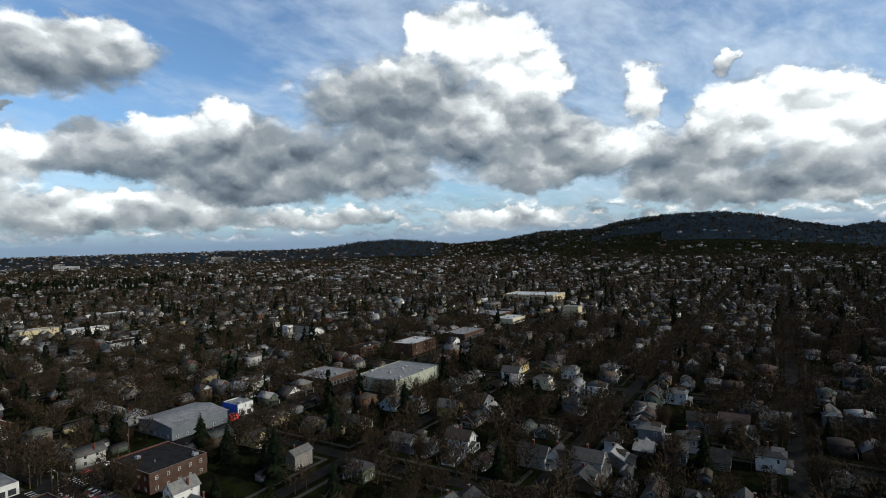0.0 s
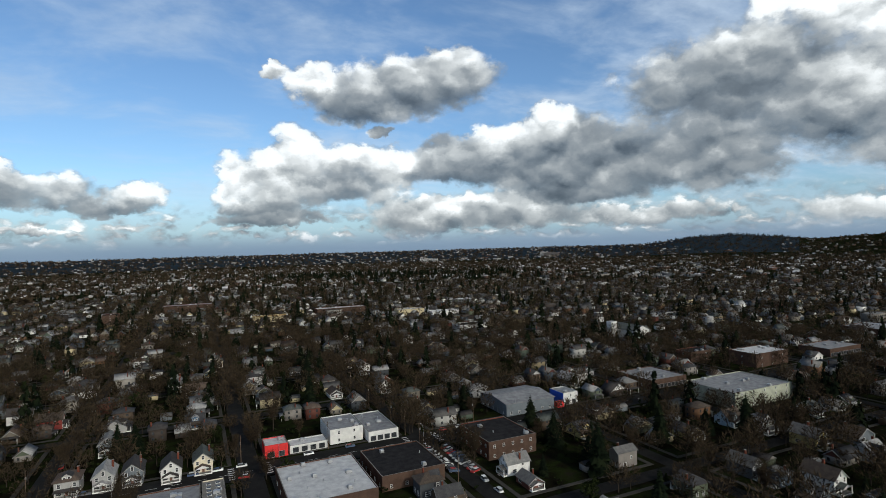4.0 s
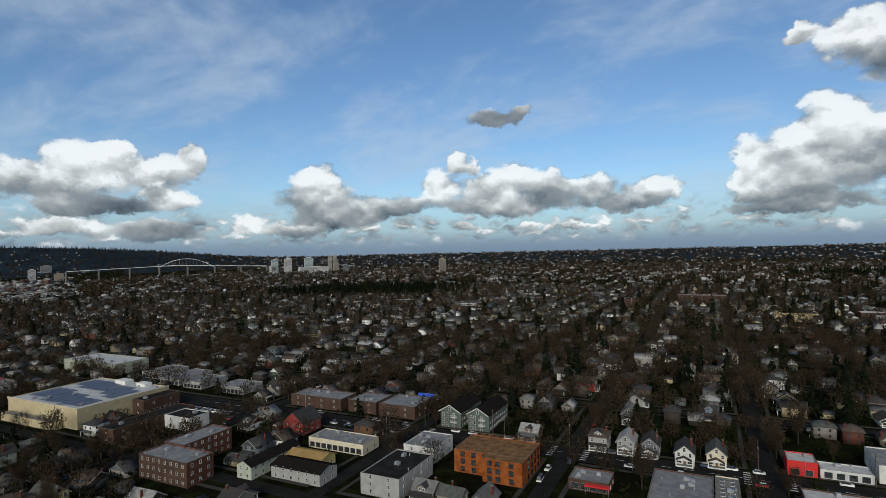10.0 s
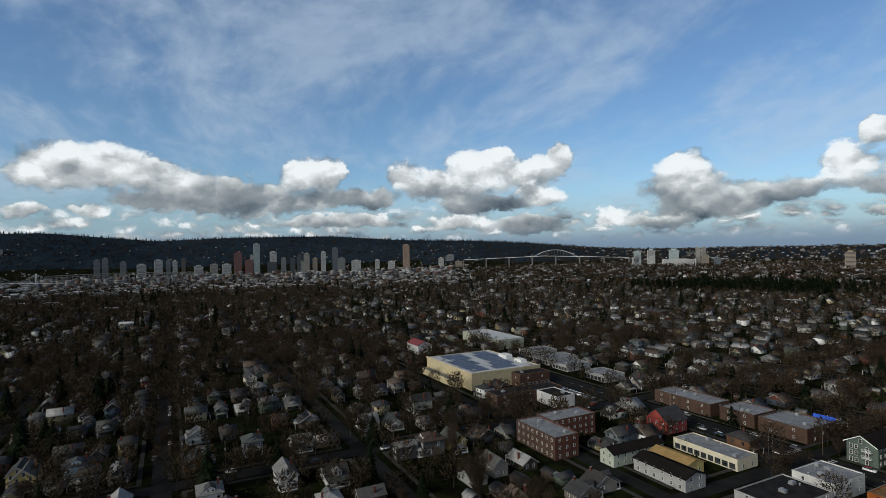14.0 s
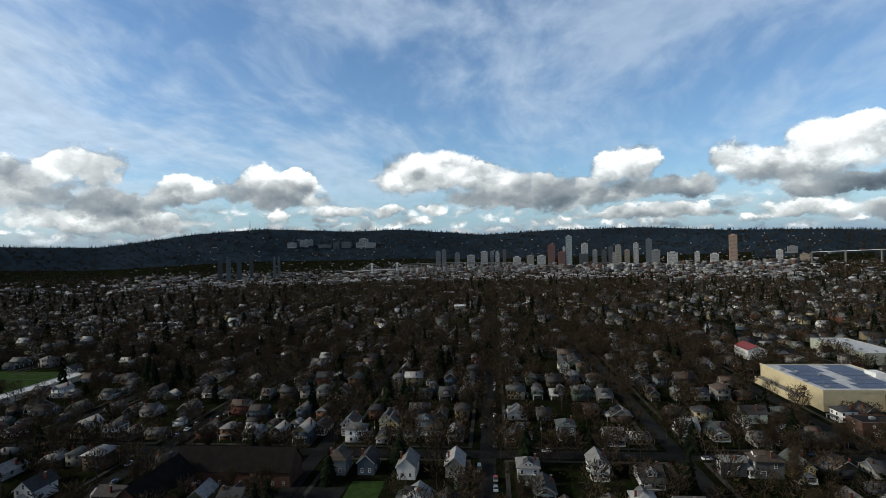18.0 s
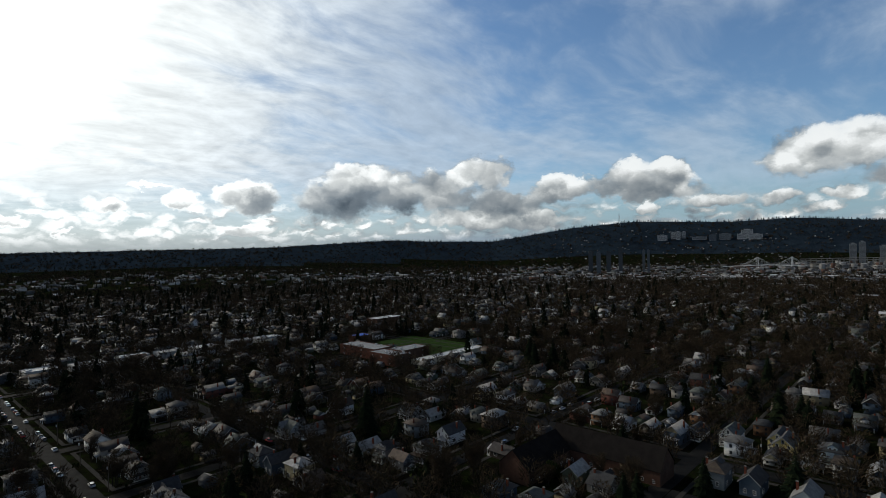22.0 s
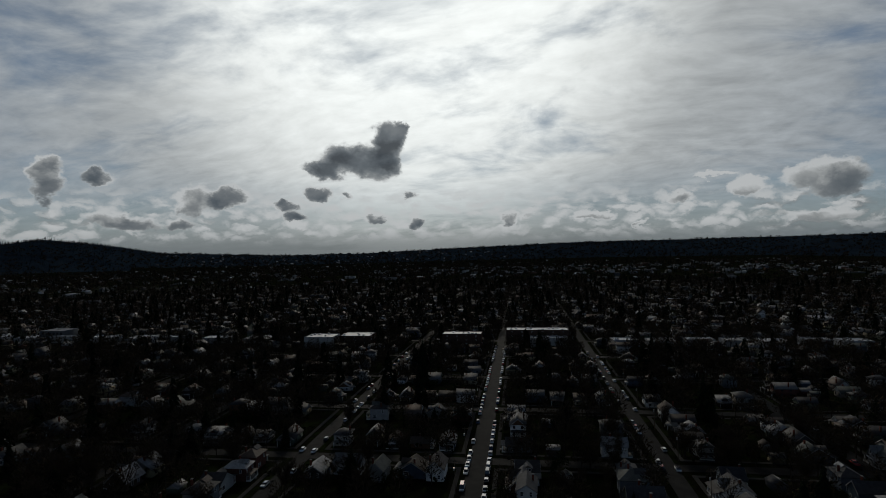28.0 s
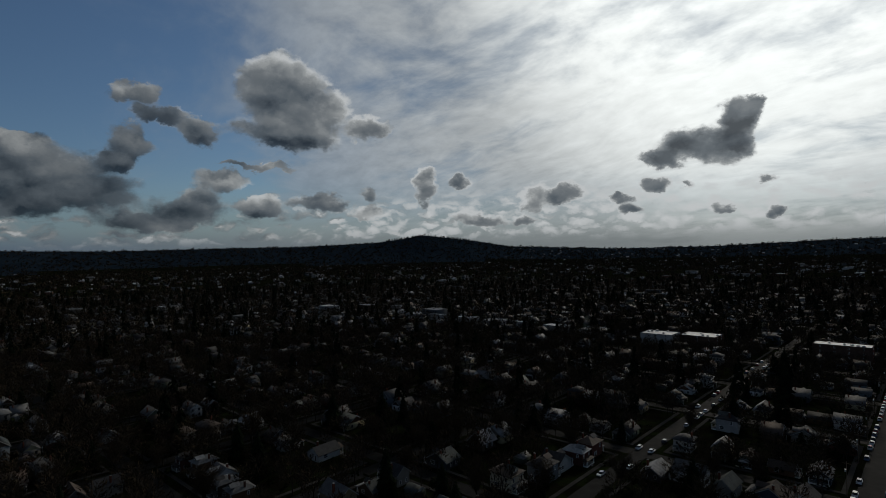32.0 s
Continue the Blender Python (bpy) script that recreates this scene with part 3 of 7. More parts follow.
M_BARK = plain("bark", (0.046, 0.038, 0.031), 0.95, 0.35, 0.3)
M_TWIG = foliage("bare_twigs", ((0.0, (0.020, 0.016, 0.012)), (0.4, (0.042, 0.032, 0.021)), (0.75, (0.072, 0.052, 0.032)), (1.0, (0.030, 0.024, 0.018))))
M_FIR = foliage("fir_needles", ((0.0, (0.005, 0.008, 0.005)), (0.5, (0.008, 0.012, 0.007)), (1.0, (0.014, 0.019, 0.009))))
# hill conifers, with blue distance haze painted into the needles
M_HAZEFIR = foliage("hazed_far_needles", ((0.0, (0.015, 0.025, 0.035)), (0.5, (0.023, 0.037, 0.050)), (1.0, (0.034, 0.050, 0.060))))
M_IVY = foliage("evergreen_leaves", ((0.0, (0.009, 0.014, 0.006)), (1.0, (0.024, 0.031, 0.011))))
CARS = palette([(0.65, 0.65, 0.66), (0.03, 0.03, 0.035), (0.32, 0.33, 0.34), (0.70, 0.70, 0.70), (0.06, 0.09, 0.16), (0.10, 0.10, 0.11), (0.28, 0.03, 0.03), (0.45, 0.46, 0.47), (0.72, 0.72, 0.70)])
M_CAR = Mat("car_paint", 0.25)
M_CAR.p.inputs["Coat Weight"].default_value = 0.5
M_CAR = M_CAR.colour(M_CAR.ramp(M_CAR.random(), CARS, True))
M_TYRE = plain("tyre_rubber", (0.02, 0.02, 0.021), 0.9, 0.1, 0.1)


# ---- mesh building ----
class Shape:
    """Collects faces by material and makes one mesh of them."""

    def __init__(self):
        self.v, self.f, self.k, self.mats = [], [], [], []

    def slot(self, m):
        if m not in self.mats:
            self.mats.append(m)
        return self.mats.index(m)

    def face(self, pts, m):
        b = len(self.v)
        self.v.extend(tuple(p) for p in pts)
        self.f.append(tuple(range(b, b + len(pts))))
        self.k.append(self.slot(m))

    def solid(self, pts, faces, m):
        b, s = len(self.v), self.slot(m)
        self.v.extend(tuple(p) for p in pts)
        for f in faces:
            self.f.append(tuple(b + i for i in f))
            self.k.append(s)

    def box(self, x0, y0, z0, x1, y1, z1, m, top=None):
        """A box; top: another material for its upper face."""
        p = [(x0, y0, z0), (x1, y0, z0), (x1, y1, z0), (x0, y1, z0), (x0, y0, z1), (x1, y0, z1), (x1, y1, z1), (x0, y1, z1)]
        self.solid(p, ((0, 3, 2, 1), (0, 1, 5, 4), (1, 2, 6, 5), (2, 3, 7, 6), (3, 0, 4, 7)) + (() if top else ((4, 5, 6, 7),)), m)
        if top:
            self.face(p[4:], top)

    def tube(self, a, b, r0, r1, m, n=6, caps=True):
        a, b = Vector(a), Vector(b)
        d = (b - a).normalized()
        s = d.orthogonal().normalized()
        u = d.cross(s)
        ring = [(s * math.cos(2 * math.pi * i / n) + u * math.sin(2 * math.pi * i / n)) for i in range(n)]
        p = [a + o * r0 for o in ring] + [b + o * r1 for o in ring]
        f = [(i, (i + 1) % n, n + (i + 1) % n, n + i) for i in range(n)]
        if caps:
            f += [tuple(range(n - 1, -1, -1)), tuple(range(n, 2 * n))]
        self.solid(p, f, m)

    def mesh(self, name):
        me = bpy.data.meshes.new(name)
        me.from_pydata(self.v, [], self.f)
        for m in self.mats:
            me.materials.append(m)
        me.polygons.foreach_set("material_index", self.k)
        me.update()
        return me


def part(name, shape, parent, label="", at=None):
    ob = new(name, shape.mesh(name) if isinstance(shape, Shape) else shape)
    ob.parent = parent
    if at is not None:
        ob.matrix_basis = at
    return tagged(ob, label) if label else ob


def thing(name, label, category, group="", m=None):
    ob = new(name)
    ob.empty_display_size = 1.0
    if m is not None:
        ob.matrix_basis = m
    return tagged(ob, label, category, group)


def setting(name, shape, label, category="", kind="structure"):
    return tagged(new(name, shape.mesh(name)), label, category, "", kind)


def joined(name, template, places, label, category, kind="stuff"):
    """One mesh out of many turned and scaled copies of a template Shape. places: rows of x, y, z, angle, width scale, height scale."""
    v = np.array(template.v, dtype=np.float64)
    n = len(v)
    pl = np.array(places, dtype=np.float64).reshape(-1, 6)
    c, s = np.cos(pl[:, 3])[:, None], np.sin(pl[:, 3])[:, None]
    X = (v[:, 0] * c - v[:, 1] * s) * pl[:, 4:5] + pl[:, 0:1]
    Y = (v[:, 0] * s + v[:, 1] * c) * pl[:, 4:5] + pl[:, 1:2]
    Z = v[:, 2][None] * pl[:, 5:6] + pl[:, 2:3]
    co = np.stack([X, Y, Z], -1).reshape(-1, 3)
    loops = np.concatenate([np.array(f) for f in template.f])
    sizes = np.array([len(f) for f in template.f])
    k = len(pl)
    all_loops = (loops[None] + (np.arange(k) * n)[:, None]).ravel()
    starts = np.concatenate([[0], np.cumsum(np.tile(sizes, k))[:-1]])
    me = bpy.data.meshes.new(name)
    me.vertices.add(len(co))
    me.vertices.foreach_set("co", co.ravel())
    me.loops.add(len(all_loops))
    me.loops.foreach_set("vertex_index", all_loops.astype(np.int32))
    me.polygons.add(len(starts))
    me.polygons.foreach_set("loop_start", starts.astype(np.int32))
    me.polygons.foreach_set("material_index", np.tile(np.array(template.k, dtype=np.int32), k))
    for m in template.mats:
        me.materials.append(m)
    me.update(calc_edges=True)
    me.validate()
    return tagged(new(name, me), label, category, "", kind)

# ---- ground ----
SKYLINE = ((-97, .8), (-94.4, .3), (-91.6, .8), (-88.6, 1.5), (-85, 1.95), (-80.5, 1.9), (-76.3, 1.5), (-73.5, .85), (-68.4, .8), (-64.9, .3),
           (-59, .0), (-57, .25), (-53, .6), (-49.5, .45), (-45, -.1), (43, -.12), (50, .3), (55, .75), (60, 1.05), (67.6, 1.25), (75, 1.75),
           (84, 1.7), (91, 1.4), (99.7, 2.15), (104.8, 2.0), (113.6, 2.35), (119.6, 1.9), (124, 1.25), (127.5, .75), (133, .85), (138.5, 1.1),
           (151, .6), (174, .5), (188, .1), (196, -.2), (204.5, -.25), (212.6, .1), (215.5, .2), (219, .85), (224.4, 1.55), (229, .9), (237, .6), (245, .6), (254, .5), (263, .7))
SK_A, SK_E = [a for a, _ in SKYLINE], [e for _, e in SKYLINE]


def ease(x, a, b):
    t = np.clip((x - a) / (b - a), 0, 1)
    return t * t * (3 - 2 * t)


def bearing(x, y):
    a = np.degrees(np.arctan2(-np.asarray(x, float), np.asarray(y, float)))
    return np.where(a < -97, a + 360, a)


def land(x, y):
    """The height of the ground: level near by, falling to the river in the west, rising to the hills round the basin."""
    x, y = np.asarray(x, float), np.asarray(y, float)
    r, a = np.hypot(x, y), bearing(x, y)
    west = ease(a, 45, 75) * (1 - ease(a, 125, 160))
    base = -38 * west * ease(r, 1300, 2600)
    top = EYE + 4700 * np.tan(np.radians(np.interp(a, SK_A, SK_E)))
    east = ease(a, -97, -95) * (1 - ease(a, -70, -62))   # the wooded hill in the east stands nearer
    shift = 350 * west - 500 * east
    z = base + (top - base) * ease(r, 3300 + shift, 4650 - 500 * east)
    return z


def build_ground():
    rings = [0, 150, 300, 600, 1000, 1400, 1800, 2200, 2600, 2900, 3100, 3300, 3500, 3650, 3800, 3950, 4100, 4250, 4400, 4550, 4650, 4720, 4780]
    n = 540
    v, f = [(0, 0, 0)], []
    for r in rings[1:]:
        for i in range(n):
            a = 2 * math.pi * i / n
            v.append((r * math.cos(a), r * math.sin(a), 0))
    co = np.array(v)
    co[:, 2] = land(co[:, 0], co[:, 1])
    for i in range(n):
        f.append((0, 1 + i, 1 + (i + 1) % n))
    for k in range(len(rings) - 2):
        b = 1 + k * n
        f += [(b + i, b + n + i, b + n + (i + 1) % n, b + (i + 1) % n) for i in range(n)]
    me = bpy.data.meshes.new("ground")
    me.from_pydata(co.tolist(), [], f)
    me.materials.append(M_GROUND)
    me.materials.append(M_HAZEWOODS)
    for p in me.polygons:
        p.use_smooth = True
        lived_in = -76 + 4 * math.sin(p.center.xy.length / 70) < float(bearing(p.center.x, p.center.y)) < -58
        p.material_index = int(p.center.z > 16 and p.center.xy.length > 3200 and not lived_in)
    tagged(new("ground", me), "dark winter yards, lawns and bare soil across the city basin", "ground", "", "structure")


build_ground()

# ---- streets: a square grid, north-south and east-west ----
XS = [-382.0 - 78.5 * k for k in range(14, -1, -1)] + [-240.0, -137.0, -58.5] + [19.0 + 78.5 * k for k in range(19)]
YS = [-4.0 - 76.0 * k for k in range(19, 0, -1)] + [-4.0 + 82.0 * k for k in range(18)]
MAIN_Y = 242.0
REACH = 1500.0


def near_street(v, rows):
    return min(abs(v - s) for s in rows)


def build_streets():
    ns, ew = Shape(), Shape()
    for x in XS:
        w = (3.6 if abs(x + 240) > 1 else 4.6) if abs(x - 19) > 1 else 4.4
        for y in range(-1500, 1500, 100):
            ns.box(x - w, y, -0.3, x + w, y + 100, 0.07, M_ROAD)
    for y in YS:
        w = 8.0 if abs(y - MAIN_Y) < 1 else 3.6
        for x in range(-1500, 1500, 100):
            ew.box(x, y - w, -0.3, x + 100, y + w, 0.075, M_ROAD)
    setting("road_north_south", ns, "worn grey asphalt residential streets", "road")
    setting("road_east_west", ew, "worn grey asphalt cross streets", "road")
    walks = Shape()
    for i, x in enumerate(XS[:-1]):
        for j, y in enumerate(YS[:-1]):
            if math.hypot(x + 40, y + 40) > 620:
                continue
            x0, x1 = x + 6.8, XS[i + 1] - 6.8
            y0, y1 = y + (10.0 if abs(y - MAIN_Y) < 1 else 7.2), YS[j + 1] - (10.0 if abs(YS[j + 1] - MAIN_Y) < 1 else 7.2)
            for a, b, c, d in ((x0, y0, x1, y0 + 1.8), (x0, y1 - 1.8, x1, y1), (x0, y0 + 1.8, x0 + 1.8, y1 - 1.8), (x1 - 1.8, y0 + 1.8, x1, y1 - 1.8)):
                walks.box(a, b, -0.2, c, d, 0.2, M_PATH)
    setting("pavement", walks, "pale concrete footpaths with kerbs round the blocks", "pavement")


build_streets()

# ---- houses ----
def gable(sh, x0, y0, x1, y1, z, h, m, over=0.5, thick=0.22, axis="y"):
    """Two roof slabs with eaves; the ridge runs along axis."""
    if axis == "x":
        t = Shape()
        gable(t, y0, -x1, y1, -x0, z, h, m, over, thick)
        sh.solid([(-b, a, c) for a, b, c in t.v], t.f, m)
        return
    xm, k = (x0 + x1) / 2, h / ((x1 - x0) / 2)
    for s, xe in ((-1, x0 - over), (1, x1 + over)):
        ze = z - over * k
        p = [(xe, y0 - over, ze), (xm, y0 - over, z + h), (xm, y1 + over, z + h), (xe, y1 + over, ze)]
        q = [(a, b, c + thick) for a, b, c in p]
        f = [(0, 1, 2, 3), (7, 6, 5, 4), (0, 4, 5, 1), (1, 5, 6, 2), (2, 6, 7, 3), (3, 7, 4, 0)]
        sh.solid(p + q, f if s > 0 else [g[::-1] for g in f], m)


def hip(sh, x0, y0, x1, y1, z, h, m, over=0.5):
    x0, y0, x1, y1 = x0 - over, y0 - over, x1 + over, y1 + over
    w, d = x1 - x0, y1 - y0
    if w < d:
        a, b = ((x0 + x1) / 2, y0 + w / 2, z + h), ((x0 + x1) / 2, y1 - w / 2, z + h)
    else:
        a, b = (x0 + d / 2, (y0 + y1) / 2, z + h), (x1 - d / 2, (y0 + y1) / 2, z + h)
    p = [(x0, y0, z), (x1, y0, z), (x1, y1, z), (x0, y1, z), (x0, y0, z + .2), (x1, y0, z + .2), (x1, y1, z + .2), (x0, y1, z + .2), a, b]
    f = [(0, 3, 2, 1), (0, 1, 5, 4), (1, 2, 6, 5), (2, 3, 7, 6), (3, 0, 4, 7)]
    f += [(4, 5, 8), (5, 6, 9, 8), (6, 7, 9), (7, 4, 8, 9)] if w < d else [(4, 5, 9, 8), (5, 6, 9), (6, 7, 8, 9), (7, 4, 8)]
    sh.solid(p, f, m)


def gable_walls(sh, x0, y0, x1, y1, z0, z, h, m, axis="y"):
    """Walls up to z, with the gable triangles over them."""
    sh.box(x0, y0, z0, x1, y1, z, m)
    if axis == "y":
        p = [(x0, y0, z), (x1, y0, z), ((x0 + x1) / 2, y0, z + h), (x0, y1, z), (x1, y1, z), ((x0 + x1) / 2, y1, z + h)]
    else:
        p = [(x1, y0, z), (x1, y1, z), (x1, (y0 + y1) / 2, z + h), (x0, y0, z), (x0, y1, z), (x0, (y0 + y1) / 2, z + h)]
    sh.solid(p, ((0, 1, 2), (4, 3, 5)), m)


def window_shape(w, h, panes=2, edge=0.11, frame_mat=None, name="window"):
    """A framed window in the plane y = 0 that looks towards -y: one piece, its panes sunk behind the frame."""
    s, fm = Shape(), frame_mat or M_TRIM
    xs = [-w / 2 - edge, -w / 2, w / 2, w / 2 + edge]
    zs = [-edge]
    for i in range(panes):
        zs += [h * i / panes + (0.03 if i else 0), h * (i + 1) / panes - (0.03 if i < panes - 1 else 0)]
    zs.append(h + edge)
    pts, faces, kinds = {}, [], []

    def at(x, y, z):
        return pts.setdefault((round(x, 4), y, round(z, 4)), len(pts))

    for i in range(3):
        for j in range(len(zs) - 1):
            x0, x1, z0, z1 = xs[i], xs[i + 1], zs[j], zs[j + 1]
            c = [(x0, z0), (x1, z0), (x1, z1), (x0, z1)]
            if i == 1 and j % 2 == 1:
                for k in range(4):
                    p, q = c[k], c[(k + 1) % 4]
                    faces.append((at(p[0], -0.09, p[1]), at(q[0], -0.09, q[1]), at(q[0], -0.02, q[1]), at(p[0], -0.02, p[1])))
                    kinds.append(0)
                faces.append(tuple(at(x, -0.02, z) for x, z in c))
                kinds.append(1)
            else:
                faces.append(tuple(at(x, -0.09, z) for x, z in c))
                kinds.append(0)
    c = [(xs[0], zs[0]), (xs[0], zs[-1]), (xs[3], zs[-1]), (xs[3], zs[0])]
    for k in range(4):
        p, q = c[k], c[(k + 1) % 4]
        faces.append((at(p[0], -0.09, p[1]), at(q[0], -0.09, q[1]), at(q[0], 0.04, q[1]), at(p[0], 0.04, p[1])))
        kinds.append(0)
    s.v, s.f, s.k, s.mats = list(pts), faces, kinds, [fm, M_GLASS]
    return s.mesh(name)


WIN_TALL, WIN_WIDE, WIN_SMALL = window_shape(1.0, 1.6), window_shape(2.0, 1.5), window_shape(0.8, 1.0, 1)
FACING = {"s": 0, "e": 90, "n": 180, "w": 270}


def windows_on(root, side, spots, x0, y0, x1, y1, me):
    """Windows on one wall: spots are (along, height)."""
    for a, z in spots:
        if side == "s":
            p = (a, y0, z)
        elif side == "n":
            p = (-a, y1, z)
        elif side == "e":
            p = (x1, a, z)
        else:
            p = (x0, -a, z)
        part("window", me, root, "", pose(*p, 0, 0, FACING[side]))


def rake_boards(x0, y0, x1, y1, z, rise, ax, over=0.55, deep=0.3):
    """The white boards under the roof's edge, one Shape for each gable end."""
    if ax == "x":
        lo, hi, a0, a1 = x0 - over, x1 + over, y0, y1
    else:
        lo, hi, a0, a1 = y0 - over, y1 + over, x0, x1
    mid, half = (a0 + a1) / 2, (a1 - a0) / 2
    foot, out = z - over * rise / half, half + over
    made = []
    for e, d in ((lo, -0.07), (hi, 0.07)):
        s = Shape()
        for k in (-1, 1):
            line = ((mid + k * out, foot), (mid, z + rise))
            p = [(u, w, h) for w in (e, e + d) for u, v in line for h in (v - deep, v + 0.06)]
            p = [(w, u, h) if ax == "x" else (u, w, h) for u, w, h in p]
            s.solid(p, ((0, 2, 3, 1), (4, 5, 7, 6), (0, 4, 6, 2), (1, 3, 7, 5), (0, 1, 5, 4)), M_BARGE)
        made.append(s)
    return made


def make_house(kind, label, wall=None, roof=None):
    """A house that faces -y, its front door at the origin's side. Kinds differ in storeys, roof and porch."""
    wall, roof = wall or M_WALL, roof or M_ROOF
    h = thing("house", label, "house", "houses of the quarter")
    W, R = Shape(), Shape()
    porch = True
    if kind == "bungalow":       # one and a half storeys, ridge along the street, dormer and wide porch
        x0, x1, y0, y1, z, rise, ax = -4.6, 4.6, -5.5, 6.0, 3.4, 3.4, "x"
    elif kind == "foursquare":   # two storeys, hipped
        x0, x1, y0, y1, z, rise, ax = -4.3, 4.3, -5.0, 5.5, 6.3, 2.6, "hip"
    elif kind == "gable_front":  # two storeys, gable to the street
        x0, x1, y0, y1, z, rise, ax = -3.9, 3.9, -6.0, 6.5, 5.6, 3.3, "y"
    elif kind == "cottage":      # one storey, gable to the street
        x0, x1, y0, y1, z, rise, ax = -4.1, 4.1, -6.0, 6.0, 3.2, 2.7, "y"
    elif kind == "tudor":        # steep gable with a front cross gable
        x0, x1, y0, y1, z, rise, ax = -5.2, 5.2, -4.6, 4.8, 3.6, 4.2, "x"
    elif kind == "tall":         # three narrow storeys
        x0, x1, y0, y1, z, rise, ax = -3.6, 3.6, -6.5, 6.5, 8.2, 2.2, "y"
        porch = False
    else:                        # garage or shed
        x0, x1, y0, y1, z, rise, ax = -2.6, 2.6, -3.2, 3.2, 2.5, 1.4, "y"
        porch = False
    if ax == "hip":
        W.box(x0, y0, -0.3, x1, y1, z, wall)
        hip(R, x0, y0, x1, y1, z, rise, roof, 0.7)
    else:
        gable_walls(W, x0, y0, x1, y1, -0.3, z, rise, wall, ax)
        gable(R, x0, y0, x1, y1, z, rise, roof, 0.55, 0.2, ax)
    part("wall", W, h)
    part("roof", R, h)
    if ax != "hip" and kind != "shed":
        for s in rake_boards(x0, y0, x1, y1, z, rise, ax):
            part("bargeboard", s, h, "white bargeboard")
    if kind == "shed":
        d = Shape()
        d.box(-1.9, y0 - 0.06, 0, 1.9, y0 + 0.02, 2.1, M_TRIM)
        for k in range(1, 4):
            d.box(-1.9, y0 - 0.09, k * 0.52, 1.9, y0 - 0.05, k * 0.52 + 0.05, M_CONC)
        part("garage_door", d, h)
        return h
    if porch:
        f = Shape()
        f.box(x0 + 0.3, y0 - 2.3, -0.2, x1 - 0.3, y0, 0.6, M_TRIM, M_CONC)
        f.box(-0.9, y0 - 3.3, -0.2, 0.9, y0 - 2.3, 0.32, M_CONC)
        part("porch_floor", f, h)
        for px in (x0 + 0.6, x1 - 0.6):
            s = Shape()
            s.box(px - 0.16, y0 - 2.15, 0.6, px + 0.16, y0 - 1.85, 3.0, M_TRIM)
            part("porch_post", s, h)
        pr = Shape()
        if kind == "bungalow":
            pr.solid([(x0 - .5, y0 - 2.8, 2.8), (x1 + .5, y0 - 2.8, 2.8), (x1 + .5, y0 + .2, 3.7), (x0 - .5, y0 + .2, 3.7),
                      (x0 - .5, y0 - 2.8, 3.0), (x1 + .5, y0 - 2.8, 3.0), (x1 + .5, y0 + .2, 3.9), (x0 - .5, y0 + .2, 3.9)],
                     ((0, 3, 2, 1), (4, 5, 6, 7), (0, 1, 5, 4), (1, 2, 6, 5), (3, 0, 4, 7)), roof)
        elif kind == "foursquare":
            hip(pr, x0 + .3, y0 - 2.3, x1 - .3, y0 + .3, 3.0, 0.9, roof, 0.4)
        else:
            gable(pr, x0 + .8, y0 - 2.3, x1 - 1.4, y0 + 0.1, 3.0, 1.3, roof, 0.4, 0.18)
        part("porch_roof", pr, h)
        if kind in ("gable_front", "cottage", "tudor"):
            g = Shape()
            xa, xb = x0 + .8, x1 - 1.4
            g.solid([(xa, y0 - 2.2, 2.75), (xb, y0 - 2.2, 2.75), (xb, y0 - 2.2, 3.0), ((xa + xb) / 2, y0 - 2.2, 4.3), (xa, y0 - 2.2, 3.0),
                     (xa, y0 - 2.1, 2.75), (xb, y0 - 2.1, 2.75), (xb, y0 - 2.1, 3.0), ((xa + xb) / 2, y0 - 2.1, 4.3), (xa, y0 - 2.1, 3.0)],
                    ((0, 1, 2, 3, 4), (9, 8, 7, 6, 5), (0, 5, 6, 1)), M_TRIM)
            part("porch_gable", g, h)
    d = Shape()
    d.box(-0.5, y0 - 0.07, 0.6, 0.5, y0 + 0.03, 2.7, M_DOOR)
    part("door", d, h)
    c = Shape()
    cx, cy, ct = x1 - 1.2, y0 + (y1 - y0) * 0.6, z + rise + 0.9
    c.box(cx - 0.4, cy - 0.35, z, cx + 0.4, cy + 0.35, ct, M_BRICK)
    c.box(cx - 0.48, cy - 0.43, ct, cx + 0.48, cy + 0.43, ct + 0.15, M_CONC)
    part("chimney", c, h)
    if kind in ("bungalow", "foursquare"):
        dw, dr = Shape(), Shape()
        zb = z + 0.9 if kind == "bungalow" else z + 0.5
        gable_walls(dw, -1.7, y0 + 0.7, 1.7, y0 + 4.2, zb - .6, zb + 1.3, 1.1, wall)
        gable(dr, -1.7, y0 + 0.7, 1.7, y0 + 4.6, zb + 1.3, 1.1, roof, 0.35, 0.16)
        part("dormer", dw, h)
        part("dormer_roof", dr, h)
        windows_on(h, "s", ((-0.8, zb), (0.8, zb)), x0, y0 + 0.7, x1, y1, WIN_SMALL)
    if kind == "tudor":
        dw, dr = Shape(), Shape()
        gable_walls(dw, -4.2, y0 - 0.9, -0.4, y0 + 4, -0.2, z, 4.0, wall)
        gable(dr, -4.2, y0 - 0.9, -0.4, y0 + 4.4, z, 4.0, roof, 0.35, 0.16)
        part("front_gable", dw, h)
        part("front_gable_roof", dr, h)
        windows_on(h, "s", ((-2.3, 1.2), (-2.3, 4.2)), x0, y0 - 0.9, x1, y1, WIN_TALL)
    up = z > 5
    windows_on(h, "s", ((x0 + 1.6, 1.1), (x1 - 1.7, 1.1)), x0, y0, x1, y1, WIN_WIDE if kind != "tall" else WIN_TALL)
